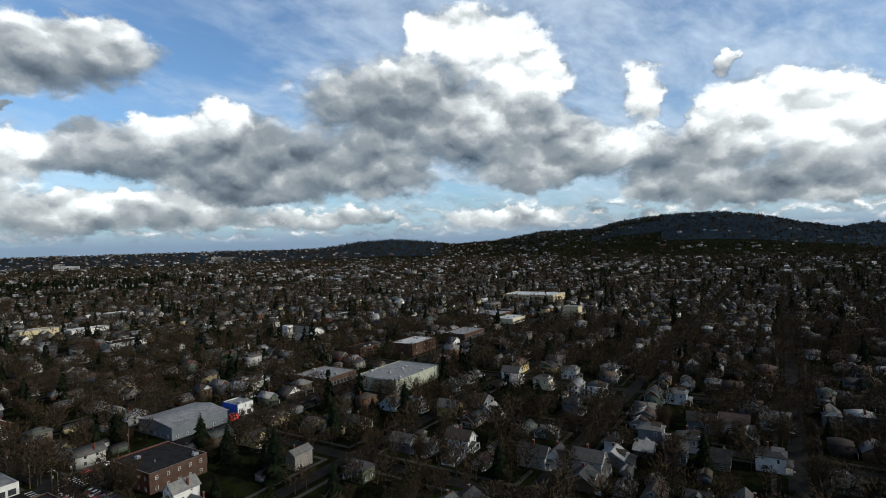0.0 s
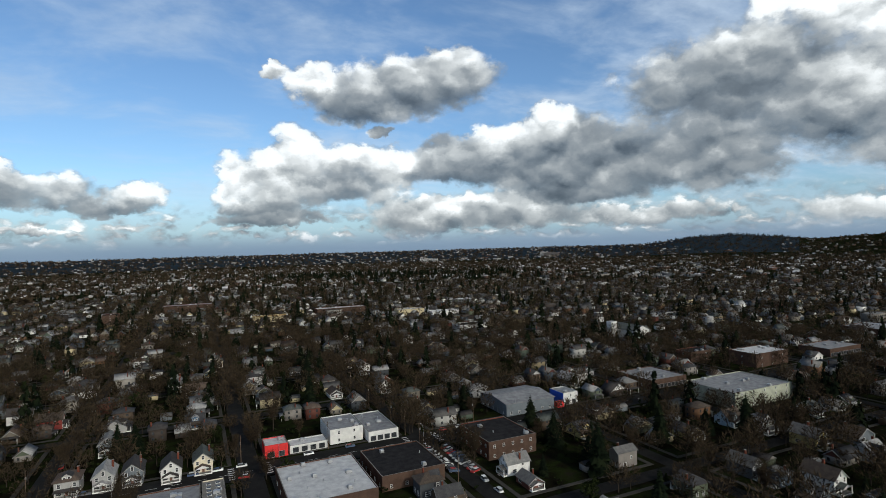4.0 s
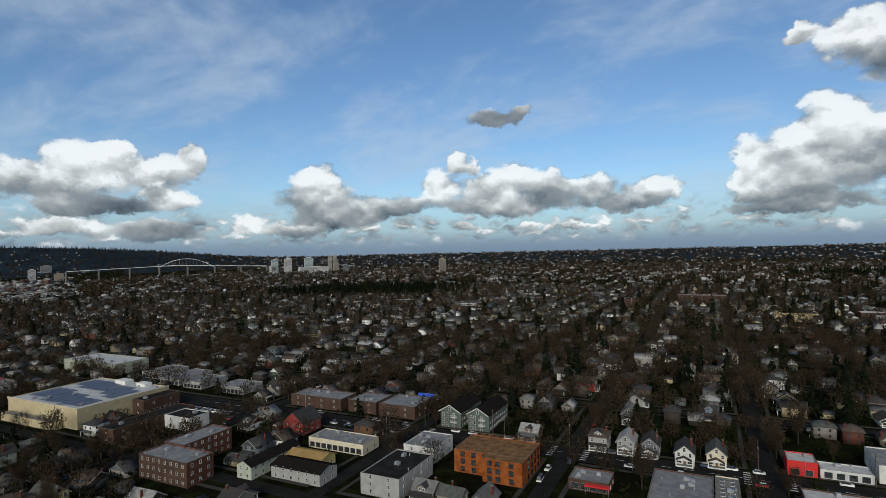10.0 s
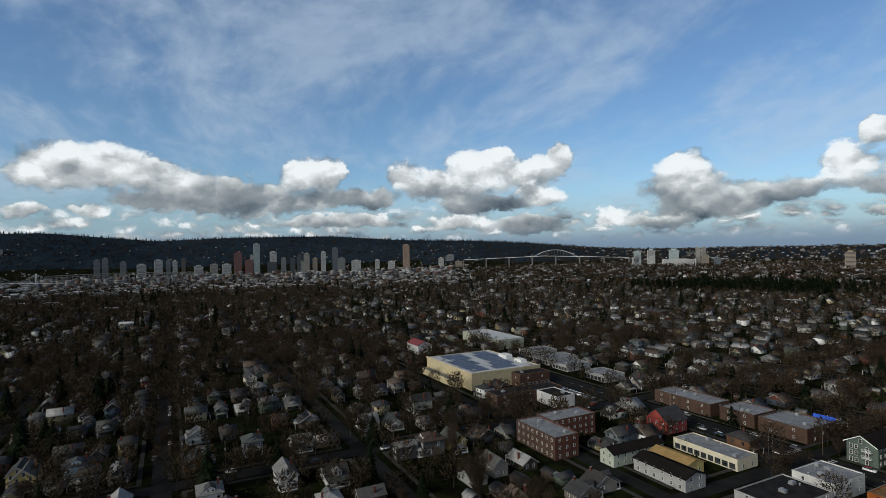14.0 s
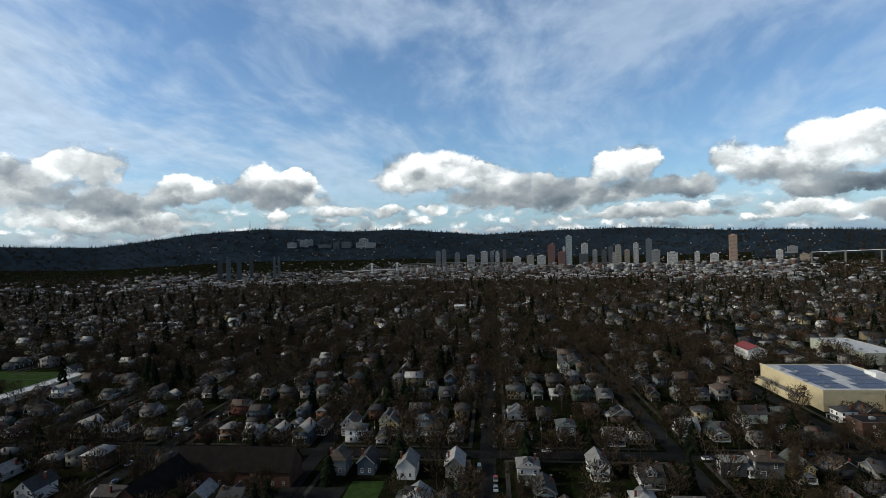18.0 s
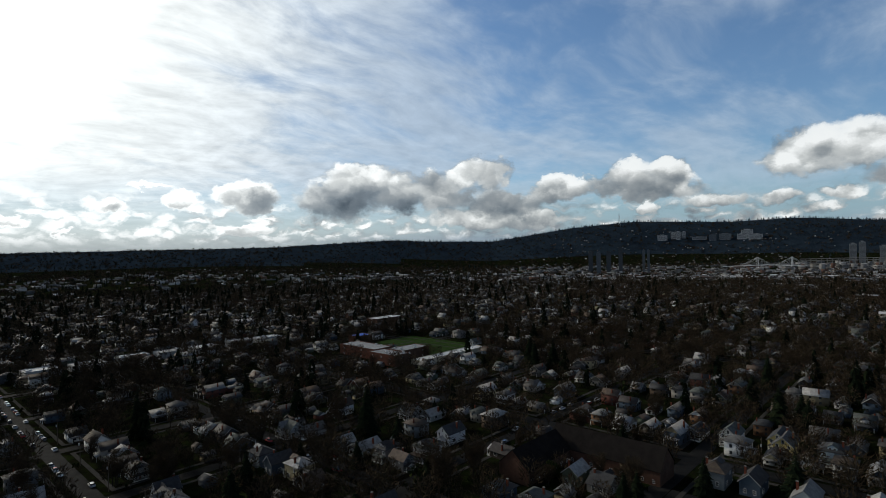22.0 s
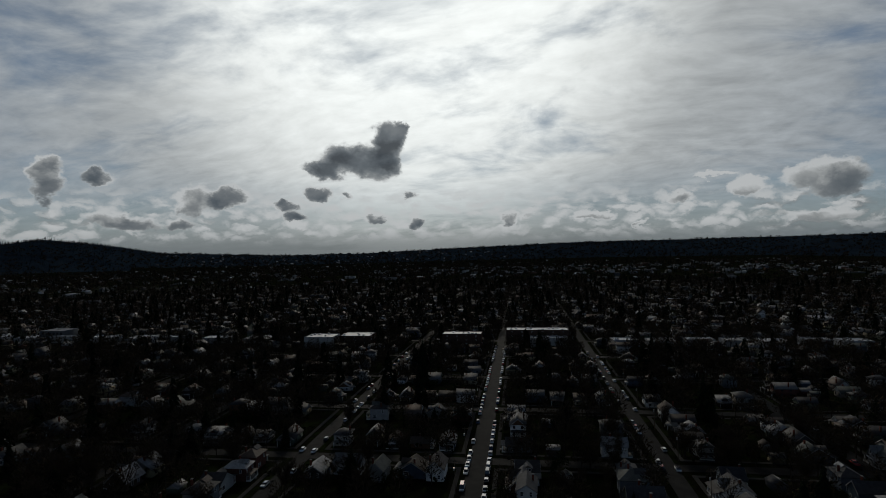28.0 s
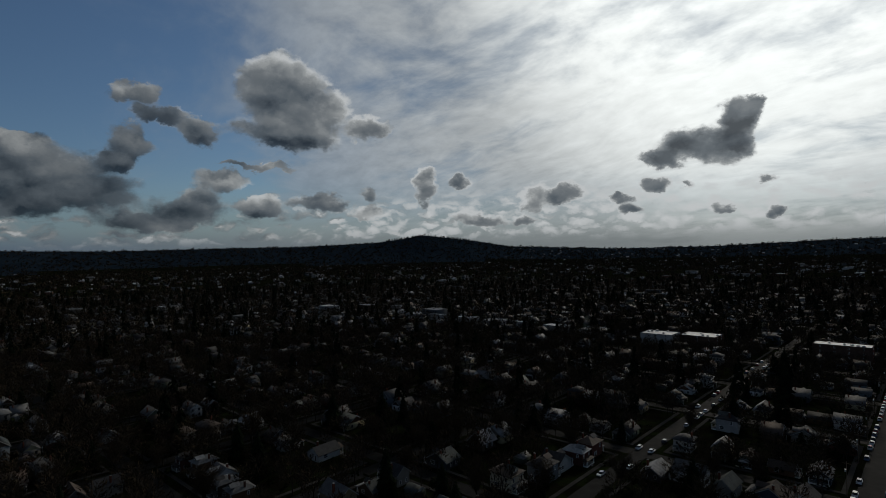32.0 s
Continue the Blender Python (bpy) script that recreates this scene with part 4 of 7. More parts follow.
    if up:
        windows_on(h, "s", ((x0 + 1.6, 3.9), (x1 - 1.6, 3.9)), x0, y0, x1, y1, WIN_TALL)
    if kind in ("gable_front", "cottage"):
        windows_on(h, "s", ((0, z + 0.5),), x0, y0, x1, y1, WIN_TALL if kind == "gable_front" else WIN_SMALL)
    if kind == "tall":
        windows_on(h, "s", ((-1.7, 6.3), (1.7, 6.3)), x0, y0, x1, y1, WIN_TALL)
    for side in "ew":
        windows_on(h, side, ((-2.2, 1.2),), x0, y0, x1, y1, WIN_WIDE)
        if up:
            windows_on(h, side, ((2.4, 4.0),), x0, y0, x1, y1, WIN_TALL)
    windows_on(h, "n", ((-1.8, 1.2), (1.8, 1.2)), x0, y0, x1, y1, WIN_TALL)
    return h


KINDS = (("bungalow", "low bungalow with dormer, deep porch and shingle roof"), ("foursquare", "two-storey box house with hipped shingle roof and porch"),
         ("gable_front", "two-storey timber house, gable to the street, porch in front"), ("cottage", "small one-storey gabled timber house with porch"),
         ("tudor", "steep-roofed house with a tall front cross gable"), ("tall", "narrow three-storey timber house with low gable"))
FIRST = {}
HOUSES = []          # footprints: x, y, half size


def put_house(kind, x, y, turn, size=1.0, wall=None, roof=None, label="", tall=1.0):
    key = (kind, wall.name if wall else "", roof.name if roof else "", label)
    m = pose(x, y, float(land(x, y)), 0, 0, turn) @ Matrix.Diagonal((size, size, size * tall, 1))
    if key not in FIRST:
        words = label or dict(KINDS).get(kind, "small timber garage with gabled roof behind a house")
        FIRST[key] = make_house(kind, words, wall, roof)
        FIRST[key].matrix_basis = m
        ob = FIRST[key]
    else:
        src = FIRST[key]
        keep = src.scale.copy()
        src.scale = (1, 1, 1)
        ob = copy_thing(src, m)
        src.scale = keep
    HOUSES.append((x, y, 6.5 * size))
    return ob

# ---- trees ----
def bare_tree(rng, height=12.0, spread=1.0, twigs=3600, limbs=8, wide=0.045):
    """Trunk with limbs, and a crown of twigs, as two Shapes."""
    T, C = Shape(), Shape()
    fork = height * rng.uniform(0.18, 0.3)
    T.tube((0, 0, -0.3), (0, 0, fork), height * 0.022, height * 0.017, M_BARK, 6)
    tips = []
    for i in range(limbs):
        a = 2 * math.pi * (i + rng.uniform(-.3, .3)) / limbs
        lean = rng.uniform(0.18, 0.62) * spread
        p, r = Vector((0, 0, fork * rng.uniform(0.75, 1.0))), height * 0.011
        d = Vector((math.cos(a) * lean, math.sin(a) * lean, 1)).normalized()
        n = 4
        for k in range(n):
            q = p + d * height * rng.uniform(0.14, 0.2)
            T.tube(p, q, r, r * 0.66, M_BARK, 4, False)
            tips.append((q, d, (k + 1) / n))
            for _ in range(2):
                d2 = (d + Vector((rng.uniform(-1, 1), rng.uniform(-1, 1), rng.uniform(-.2, .6))) * 0.8).normalized()
                q2 = q + d2 * height * rng.uniform(0.10, 0.17)
                T.tube(q, q2, r * 0.5, r * 0.2, M_BARK, 3, False)
                tips.append((q2, d2, 1.0))
            p, r = q, r * 0.66
            d = (d + Vector((rng.uniform(-.3, .3), rng.uniform(-.3, .3), rng.uniform(-.05, .25)))).normalized()
    for _ in range(twigs):
        q, d, w = tips[rng.randrange(len(tips))]
        s = q + Vector((rng.gauss(0, 1), rng.gauss(0, 1), rng.gauss(0, .8))) * height * 0.045
        e = s + (d * 0.5 + Vector((rng.gauss(0, 1), rng.gauss(0, 1), rng.gauss(0.4, .7)))).normalized() * height * rng.uniform(0.06, 0.15)
        o = (e - s).cross(Vector((rng.uniform(-1, 1), rng.uniform(-1, 1), rng.uniform(-1, 1)))).normalized() * wide * rng.uniform(0.5, 1.2)
        C.face((s - o, s + o, e), M_TWIG)
    return T, C


def light_tree(rng, height, twigs, limbs, wide):
    """The same tree with less wood, for further off."""
    T, C = Shape(), Shape()
    T.tube((0, 0, -0.3), (0, 0, height * 0.3), height * 0.022, height * 0.015, M_BARK, 4, False)
    for i in range(limbs):
        a = 2 * math.pi * (i + rng.uniform(-.3, .3)) / limbs
        lean = rng.uniform(.25, .7)
        T.tube((0, 0, height * 0.24), (math.cos(a) * lean * height * .45, math.sin(a) * lean * height * .45, height * rng.uniform(.6, .85)), height * .011, height * .003, M_BARK, 3, False)
    for _ in range(twigs):
        a, u = rng.uniform(0, 6.283), rng.uniform(0.3, 0.9)
        r = height * 0.36 * math.sqrt(rng.random()) * math.sin(math.pi * min(1, (u - 0.12) / 0.9)) ** 0.6
        s = Vector((math.cos(a) * r, math.sin(a) * r, height * u))
        e = s + Vector((math.cos(a) * .7 + rng.gauss(0, .5), math.sin(a) * .7 + rng.gauss(0, .5), rng.gauss(0.8, .5))).normalized() * height * rng.uniform(0.1, 0.2)
        o = (e - s).cross(Vector((rng.uniform(-1, 1), rng.uniform(-1, 1), rng.uniform(-1, 1)))).normalized() * wide * rng.uniform(0.6, 1.3)
        C.face((s - o, s + o, e), M_TWIG)
    return T, C


def fir(rng, height=18.0, layers=16, per=9, full=0.2):
    """Trunk, and whorls of drooping sprays, as two Shapes."""
    T, C = Shape(), Shape()
    T.tube((0, 0, -0.3), (0, 0, height * 0.96), height * 0.016, 0.03, M_BARK, 5)
    for k in range(layers):
        u = k / (layers - 1)
        z = height * (0.10 + 0.88 * u)
        r = height * full * (1 - u) ** 0.8 * rng.uniform(0.8, 1.15) + 0.25
        n = max(4, int(per * (1 - 0.5 * u)))
        a0 = rng.uniform(0, 6)
        for i in range(n):
            a = a0 + 2 * math.pi * (i + rng.uniform(-.25, .25)) / n
            rr = r * rng.uniform(0.7, 1.12)
            c, s = math.cos(a), math.sin(a)
            w = rr * rng.uniform(0.28, 0.42)
            tip = (c * rr, s * rr, z - rr * rng.uniform(0.2, 0.42))
            mid = (c * rr * 0.55, s * rr * 0.55, z + rr * 0.03)
            l = (mid[0] - s * w, mid[1] + c * w, mid[2] - rr * 0.18)
            m = (mid[0] + s * w, mid[1] - c * w, mid[2] - rr * 0.18)
            top = (0, 0, z + rr * 0.22)
            b = len(C.v)
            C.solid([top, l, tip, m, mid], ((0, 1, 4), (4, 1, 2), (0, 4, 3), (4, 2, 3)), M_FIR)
    return T, C


def leafy(rng, height=6.0, leaves=700, leaf=0.035):
    """An evergreen broadleaf: many leaf clumps round a few limbs."""
    T, C = Shape(), Shape()
    T.tube((0, 0, -0.3), (0, 0, height * 0.55), height * 0.02, height * 0.01, M_BARK, 5)
    lobes = [(rng.gauss(0, .2) * height, rng.gauss(0, .2) * height, height * rng.uniform(.35, .85), height * rng.uniform(.14, .24)) for _ in range(9)]
    for _ in range(leaves):
        x, y, z, r = lobes[rng.randrange(9)]
        d = Vector((rng.gauss(0, 1), rng.gauss(0, 1), rng.gauss(0, 1))).normalized()
        p = Vector((x, y, z)) + d * r * rng.uniform(.6, 1.1)
        u = d.orthogonal().normalized() * height * leaf
        w = d.cross(u)
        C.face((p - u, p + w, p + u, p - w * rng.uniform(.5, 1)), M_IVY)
    return T, C


def far_fir(rng, height=18.0, sprays=110, full=0.24):
    """A conifer for further off: drooping sprays over a slightly uneven cone."""
    C = Shape()
    C.tube((0, 0, -0.3), (0, 0, height * 0.5), height * 0.014, 0.1, M_BARK, 3, False)
    lean = [rng.uniform(0.75, 1.2) for _ in range(6)]
    for k in range(sprays):
        u = 1 - math.sqrt(rng.random())
        a = rng.uniform(0, 6.283)
        r = height * full * (1 - u) ** 0.75 * lean[int(a / 1.0472) % 6] * rng.uniform(0.55, 1.0) + 0.15
        c, s = math.cos(a), math.sin(a)
        z, w = height * (0.07 + 0.9 * u), height * rng.uniform(0.035, 0.06)
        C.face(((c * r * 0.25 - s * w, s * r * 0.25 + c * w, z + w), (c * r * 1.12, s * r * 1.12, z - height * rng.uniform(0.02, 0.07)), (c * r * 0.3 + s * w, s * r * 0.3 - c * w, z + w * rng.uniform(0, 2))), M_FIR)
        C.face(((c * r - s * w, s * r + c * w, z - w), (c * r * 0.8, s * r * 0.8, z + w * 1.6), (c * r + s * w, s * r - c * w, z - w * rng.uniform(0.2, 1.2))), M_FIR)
    return Shape(), C


rng = random.Random(11)
TREE_FIRST = {}


def tree_kind(name, label, shapes, group):
    ob = thing(name, label, "tree", group)
    part("trunk", shapes[0], ob)
    part("crown", shapes[1], ob)
    return ob


def put_tree(kind, x, y, size=1.0, tall=1.0, turn=None):
    m = pose(x, y, float(land(x, y)), 0, 0, rng.uniform(0, 360) if turn is None else turn) @ Matrix.Diagonal((size, size, size * tall, 1))
    if kind not in TREE_FIRST:
        word = kind.split("-")[0]
        if word == "bare_tree":
            made = tree_kind(word, "leafless brown street tree with fine twigs", bare_tree(rng, 12, rng.uniform(.7, 1.15)), "bare trees of the quarter")
        elif word == "fir_tree":
            made = tree_kind(word, "tall dark green conifer with drooping boughs", fir(rng, 18, 22, 11, rng.uniform(.22, .33)), "conifers of the quarter")
        else:
            made = tree_kind(word, "dense dark evergreen garden tree", leafy(rng), "evergreen garden trees")
        TREE_FIRST[kind] = made
        made.matrix_basis = m
        return made
    src = TREE_FIRST[kind]
    keep = src.scale.copy()
    src.scale = (1, 1, 1)
    ob = copy_thing(src, m)
    src.scale = keep
    return ob


# ---- cars ----
def make_car(name, label, length, height, van=False):
    c = thing(name, label, "car", "parked cars")
    L, w = length / 2, 0.9
    b = Shape()
    prof = ((-L, .35), (-L, .8), (-L + .9 if not van else -L + .5, .95), (L - .6, 1.0), (L, .85), (L, .35))
    p = [(x, -w, z) for x, z in prof] + [(x, w, z) for x, z in prof]
    n = len(prof)
    b.solid(p, [tuple(range(n)), tuple(range(2 * n - 1, n - 1, -1))] + [(i + 1, i, n + i, n + (i + 1) % n) if i < n - 1 else (0, n - 1, 2 * n - 1, n) for i in range(n)], M_CAR)
    part("body", b, c)
    g = Shape()
    x0, x1 = (-L + 1.0, L - .35) if not van else (-L + .7, L - .1)
    p = [(x0, -w + .04, .94), (x1, -w + .04, .96), (x1, w - .04, .96), (x0, w - .04, .94), (x0 + .75, -w + .2, height - .06), (x1 - .5, -w + .2, height - .06), (x1 - .5, w - .2, height - .06), (x0 + .75, w - .2, height - .06)]
    g.solid(p, ((0, 1, 5, 4), (1, 2, 6, 5), (2, 3, 7, 6), (3, 0, 4, 7)), M_GLASS)
    part("glasshouse", g, c, "dark tinted glass")
    t = Shape()
    t.box(x0 + .72, -w + .19, height - .07, x1 - .47, w - .19, height, M_CAR)
    part("roof", t, c)
    tyre = Shape()
    tyre.tube((0, -.11, 0), (0, .11, 0), .33, .33, M_TYRE, 10)
    rim = Shape()
    rim.tube((0, -.125, 0), (0, .125, 0), .19, .19, M_METAL, 8)
    me, rim = tyre.mesh("wheel"), rim.mesh("rim")
    for x in (-L + .85, L - .85):
        for y in (-w + .05, w - .05):
            part("rim", rim, part("wheel", me, c, "", pose(x, y, .33)))
    return c


CAR_FIRST = {}


def put_car(kind, x, y, turn):
    z = 0.075
    m = pose(x, y, z, 0, 0, turn)
    if kind not in CAR_FIRST:
        made = {"car": ("car", "parked saloon car at the kerb", 4.6, 1.48), "suv": ("car", "tall estate car parked at the kerb", 4.5, 1.72), "van": ("van", "boxy delivery van parked at the kerb", 5.6, 2.3, True)}[kind]
        CAR_FIRST[kind] = make_car(*made)
        CAR_FIRST[kind].matrix_basis = m
        return CAR_FIRST[kind]
    return copy_thing(CAR_FIRST[kind], m)

# ---- buildings that stand out ----
BLOCKED = []


def make_house_once(kind):
    key = (kind, "", "", "")
    if key not in FIRST:
        put_house(kind, -12, -190, 0, 0.9)
    return FIRST[key]


def paint(name, c, rough=0.7):
    m = Mat(name, rough)
    m.bump(m.wave(2.6), 0.3, 0.03)
    return m.worn(c, 0.12, 0.22)


PAINTS = {"white": ((0.60, 0.60, 0.58), "white"), "cream": ((0.62, 0.56, 0.42), "cream"), "yellow": ((0.55, 0.43, 0.16), "yellow"), "red": ((0.28, 0.05, 0.04), "dark red"),
          "blue": ((0.06, 0.12, 0.20), "deep blue"), "paleblue": ((0.42, 0.52, 0.58), "pale blue"), "palegreen": ((0.42, 0.45, 0.37), "pale green"),
          "slate": ((0.13, 0.15, 0.17), "slate grey"), "grey": ((0.34, 0.34, 0.33), "grey"), "brown": ((0.13, 0.08, 0.055), "brown")}
PAINT = {k: paint("siding_" + k, c) for k, (c, _) in PAINTS.items()}
SHAPES = {"bungalow": "bungalow with dormer and deep porch", "foursquare": "two-storey hipped house with a porch", "gable_front": "gabled two-storey house with front porch",
          "cottage": "small gabled cottage with porch", "tudor": "steep-roofed house with front cross gable"}


def named(kind, x, y, turn, colour):
    put_house(kind, x, y, turn, 0.95, PAINT[colour], None, PAINTS[colour][1] + " timber " + SHAPES[kind])


M_ORANGE = Mat("raw_sheathing", 0.85)
M_ORANGE = M_ORANGE.worn(M_ORANGE.ramp(M_ORANGE.noise(0.5, 3), ((0.35, (0.23, 0.062, 0.016)), (0.65, (0.30, 0.10, 0.03)))), 0.15, 0.3)
M_DECK = plain("bare_plywood_deck", (0.22, 0.13, 0.065), 0.9, 0.2, 0.5)
M_STUCCO = plain("yellow_stucco", (0.48, 0.41, 0.26), 0.85, 0.1, 0.15)
M_PV = Mat("solar_cells", 0.4)
M_PV = M_PV.worn(M_PV.ramp(M_PV.noise(1.0, 2), ((0.3, (0.02, 0.03, 0.075)), (0.7, (0.035, 0.05, 0.11)))), 0.1, 0.1)
M_REDROOF = plain("red_roof_metal", (0.22, 0.035, 0.03), 0.5)
M_BLUE = plain("bright_blue_sheet", (0.03, 0.10, 0.55), 0.5, 0.1, 0.1)
M_RED = plain("bright_red_paint", (0.55, 0.03, 0.03), 0.5, 0.1, 0.1)
M_GREENW = plain("pale_green_cladding", (0.36, 0.38, 0.30), 0.7)
M_DEEPG = plain("deep_green_cladding", (0.095, 0.125, 0.105), 0.7)
M_TAN = plain("tan_shingle", (0.36, 0.24, 0.10), 0.9)

BOX_UNIT = Shape()
BOX_UNIT.box(-1.1, -0.8, 0, 1.1, 0.8, 1.0, M_METAL)
BOX_UNIT.box(-0.7, -0.6, 1.0, 0.1, 0.6, 1.25, M_METAL)
BOX_UNIT.box(-1.2, -0.9, -0.2, 1.2, 0.9, 0.06, M_CONC)
BOX_UNIT = BOX_UNIT.mesh("roof_unit")
VENT = Shape()
VENT.tube((0, 0, 0), (0, 0, 0.7), 0.22, 0.22, M_METAL, 8)
VENT.tube((0, 0, 0.7), (0, 0, 0.95), 0.36, 0.12, M_METAL, 8)
VENT = VENT.mesh("roof_vent")
WIN_SHOP = window_shape(2.6, 2.3, 1, 0.08, M_METAL, "shop_window")


WIN_FLAT = window_shape(0.95, 1.35, 2, 0.06)


def row_of(lo, hi, step):
    n = max(1, int((hi - lo) / step))
    return [lo + (hi - lo) * (i + 0.5) / n for i in range(n)]


def flat_block(name, label, x0, y0, x1, y1, h, wall, roof, storeys=2, sides="sew", step=3.4, units=3, shop="", block=True):
    """A flat-roofed building with parapet, window rows and roof plant. shop: sides with shop windows below."""
    cx, cy = (x0 + x1) / 2, (y0 + y1) / 2
    z0 = float(land(cx, cy))
    ob = thing(name, label, "building", "", pose(cx, cy, z0))
    a, b = (x1 - x0) / 2, (y1 - y0) / 2
    W, R = Shape(), Shape()
    W.box(-a, -b, -0.4, a, b, h - 0.5, wall)
    t = 0.35
    for p in ((-a, -b, a, -b + t), (-a, b - t, a, b), (-a, -b + t, -a + t, b - t), (a - t, -b + t, a, b - t)):
        W.box(p[0], p[1], h - 0.5, p[2], p[3], h, wall, M_CONC)
    R.box(-a + t, -b + t, h - 0.6, a - t, b - t, h - 0.42, roof)
    part("wall", W, ob)
    part("roof", R, ob)
    q = random.Random(int(abs(cx * 7 + cy * 3)))
    for i in range(units):
        part("roof_unit", BOX_UNIT, ob, "", pose(q.uniform(-a + 2, a - 2), q.uniform(-b + 2, b - 2), h - 0.42, 0, 0, q.choice((0, 90))))
    for i in range(units if math.hypot(cx, cy) < 300 else 0):
        part("roof_vent", VENT, ob, "", pose(q.uniform(-a + 1, a - 1), q.uniform(-b + 1, b - 1), h - 0.42))
    sh = h / storeys
    for s in sides:
        lo, hi = (-a, a) if s in "sn" else (-b, b)
        for k in range(storeys):
            if k == 0 and s in shop:
                windows_on(ob, s, [(v, 0.5) for v in row_of(lo + 0.6, hi - 0.6, 3.2)], -a, -b, a, b, WIN_SHOP)
            else:
                windows_on(ob, s, [(v, k * sh + 1.0) for v in row_of(lo + 0.5, hi - 0.5, step * (1.25 if math.hypot(cx, cy) < 300 else 2.8))], -a, -b, a, b, WIN_FLAT)
    if block:
        BLOCKED.append((x0, y0, x1, y1))
    return ob


def pitched(name, label, x0, y0, x1, y1, h, rise, wall, roof, axis="x", storeys=1, sides="sew", step=3.6, hipped=False):
    """A long building under one gabled or hipped roof."""
    cx, cy = (x0 + x1) / 2, (y0 + y1) / 2
    ob = thing(name, label, "building", "", pose(cx, cy, float(land(cx, cy))))
    a, b = (x1 - x0) / 2, (y1 - y0) / 2
    W, R = Shape(), Shape()
    if hipped:
        W.box(-a, -b, -0.4, a, b, h, wall)
        hip(R, -a, -b, a, b, h, rise, roof, 0.6)
    else:
        gable_walls(W, -a, -b, a, b, -0.4, h, rise, wall, axis)
        gable(R, -a, -b, a, b, h, rise, roof, 0.5, 0.22, axis)
    part("wall", W, ob)
    part("roof", R, ob)
    for s in sides:
        lo, hi = (-a, a) if s in "sn" else (-b, b)
        for k in range(storeys):
            windows_on(ob, s, [(v, k * 2.9 + 0.9) for v in row_of(lo + 0.4, hi - 0.4, step)], -a, -b, a, b, WIN_FLAT)
    BLOCKED.append((x0, y0, x1, y1))
    return ob


# the main street, south side, west to east
flat_block("shop_building", "white two-storey flat-roofed shop with roof plant", -123, 207, -108, 226, 7, PAINT["white"], M_MEMB, 2, "sew", 4.5, 4)
flat_block("apartment_block", "grey apartment block under a black flat roof", -121, 171, -104, 198, 8, PAINT["grey"], M_TAR, 3, "sew", 4.6, 2)
flat_block("shop_building", "low pale workshop with a flat grey roof", -173, 203, -142, 216, 5, PAINT["cream"], M_MEMB, 1, "se", 4.0, 3, "s")
pitched("house_row", "small tan-roofed yellow timber row", -168, 182, -149, 192, 4, 1.6, PAINT["yellow"], M_TAN, "x", 1)
pitched("courtyard_flats", "long low flats under a dark shingle roof", -177, 163, -169, 192, 5.5, 2.0, PAINT["palegreen"], M_DARKROOF, "y", 2)
pitched("courtyard_flats", "long low flats under a dark shingle roof", -164, 169, -139, 180, 5, 1.8, PAINT["grey"], M_DARKROOF, "x", 2)
flat_block("brick_flats", "three-storey red brick flats with a grey roof", -216, 147, -187, 160, 10, M_BRICK, M_MEMB, 3, "sew", 2.6, 2)
flat_block("brick_flats", "long three-storey red brick wing with a grey roof", -219, 161, -206, 187, 10, M_BRICK, M_MEMB, 3, "se", 2.6, 2)
flat_block("restaurant", "low grey-roofed eatery with a bright red frontage", -50, 206, -35, 218, 4.2, M_BRICK, M_MEMB, 1, "se", 3.0, 3, "s")
_r = thing("red_awning", "bright red awning over a terrace", "awning", "", pose(-39, 207.5, 0))
_s = Shape()
_s.box(-4.5, -4.0, 3.2, 4.5, -1.6, 3.35, M_RED)
_s.box(-4.5, -4.05, 2.9, 4.5, -3.97, 3.35, M_RED)
part("cloth", _s, _r)
for _x in (-4.3, 4.2):
    _s = Shape()
    _s.box(_x, -4.0, -0.1, _x + 0.12, -3.88, 3.2, M_METAL)
    part("post", _s, _r)
flat_block("shop_building", "wide low shop with a pale grey roof", -21, 192, -0.3, 226, 5, M_BRICKB, M_MEMB, 1, "ew", 5.0, 5)
flat_block("shop_building", "narrow cream shop with rows of skylights", 0.2, 192, 8, 225, 6, PAINT["cream"], M_CONC, 1, "ew", 5.0, 2)
_sk = [o for o in scene.objects if o.name.startswith("shop_building")][-1]
SKYL = Shape()
SKYL.box(-0.7, -0.45, 0, 0.7, 0.45, 0.3, M_GLASS)
SKYL.box(-0.8, -0.55, -0.1, 0.8, 0.55, 0.08, M_TRIM)
SKYL = SKYL.mesh("skylight")
for _i in range(9):
    for _x in (-1.6, 1.6):
        part("skylight", SKYL, _sk, "", pose(_x, -14 + _i * 3.4, 5.6))
flat_block("warehouse", "broad warehouse with a pale patched flat roof", 27, 188, 58, 225, 6, M_BRICKB, M_MEMBW, 1, "ew", 6.0, 7)
flat_block("brick_hall", "dark brick hall with a black roof", 62, 196, 88, 226, 6, M_BRICKB, M_TAR, 1, "sew", 4.5, 2)
flat_block("brick_flats", "brown brick block with a dark flat roof", 112, 203, 136, 231, 8, M_BRICK, M_TAR, 2, "sew", 3.2, 2)

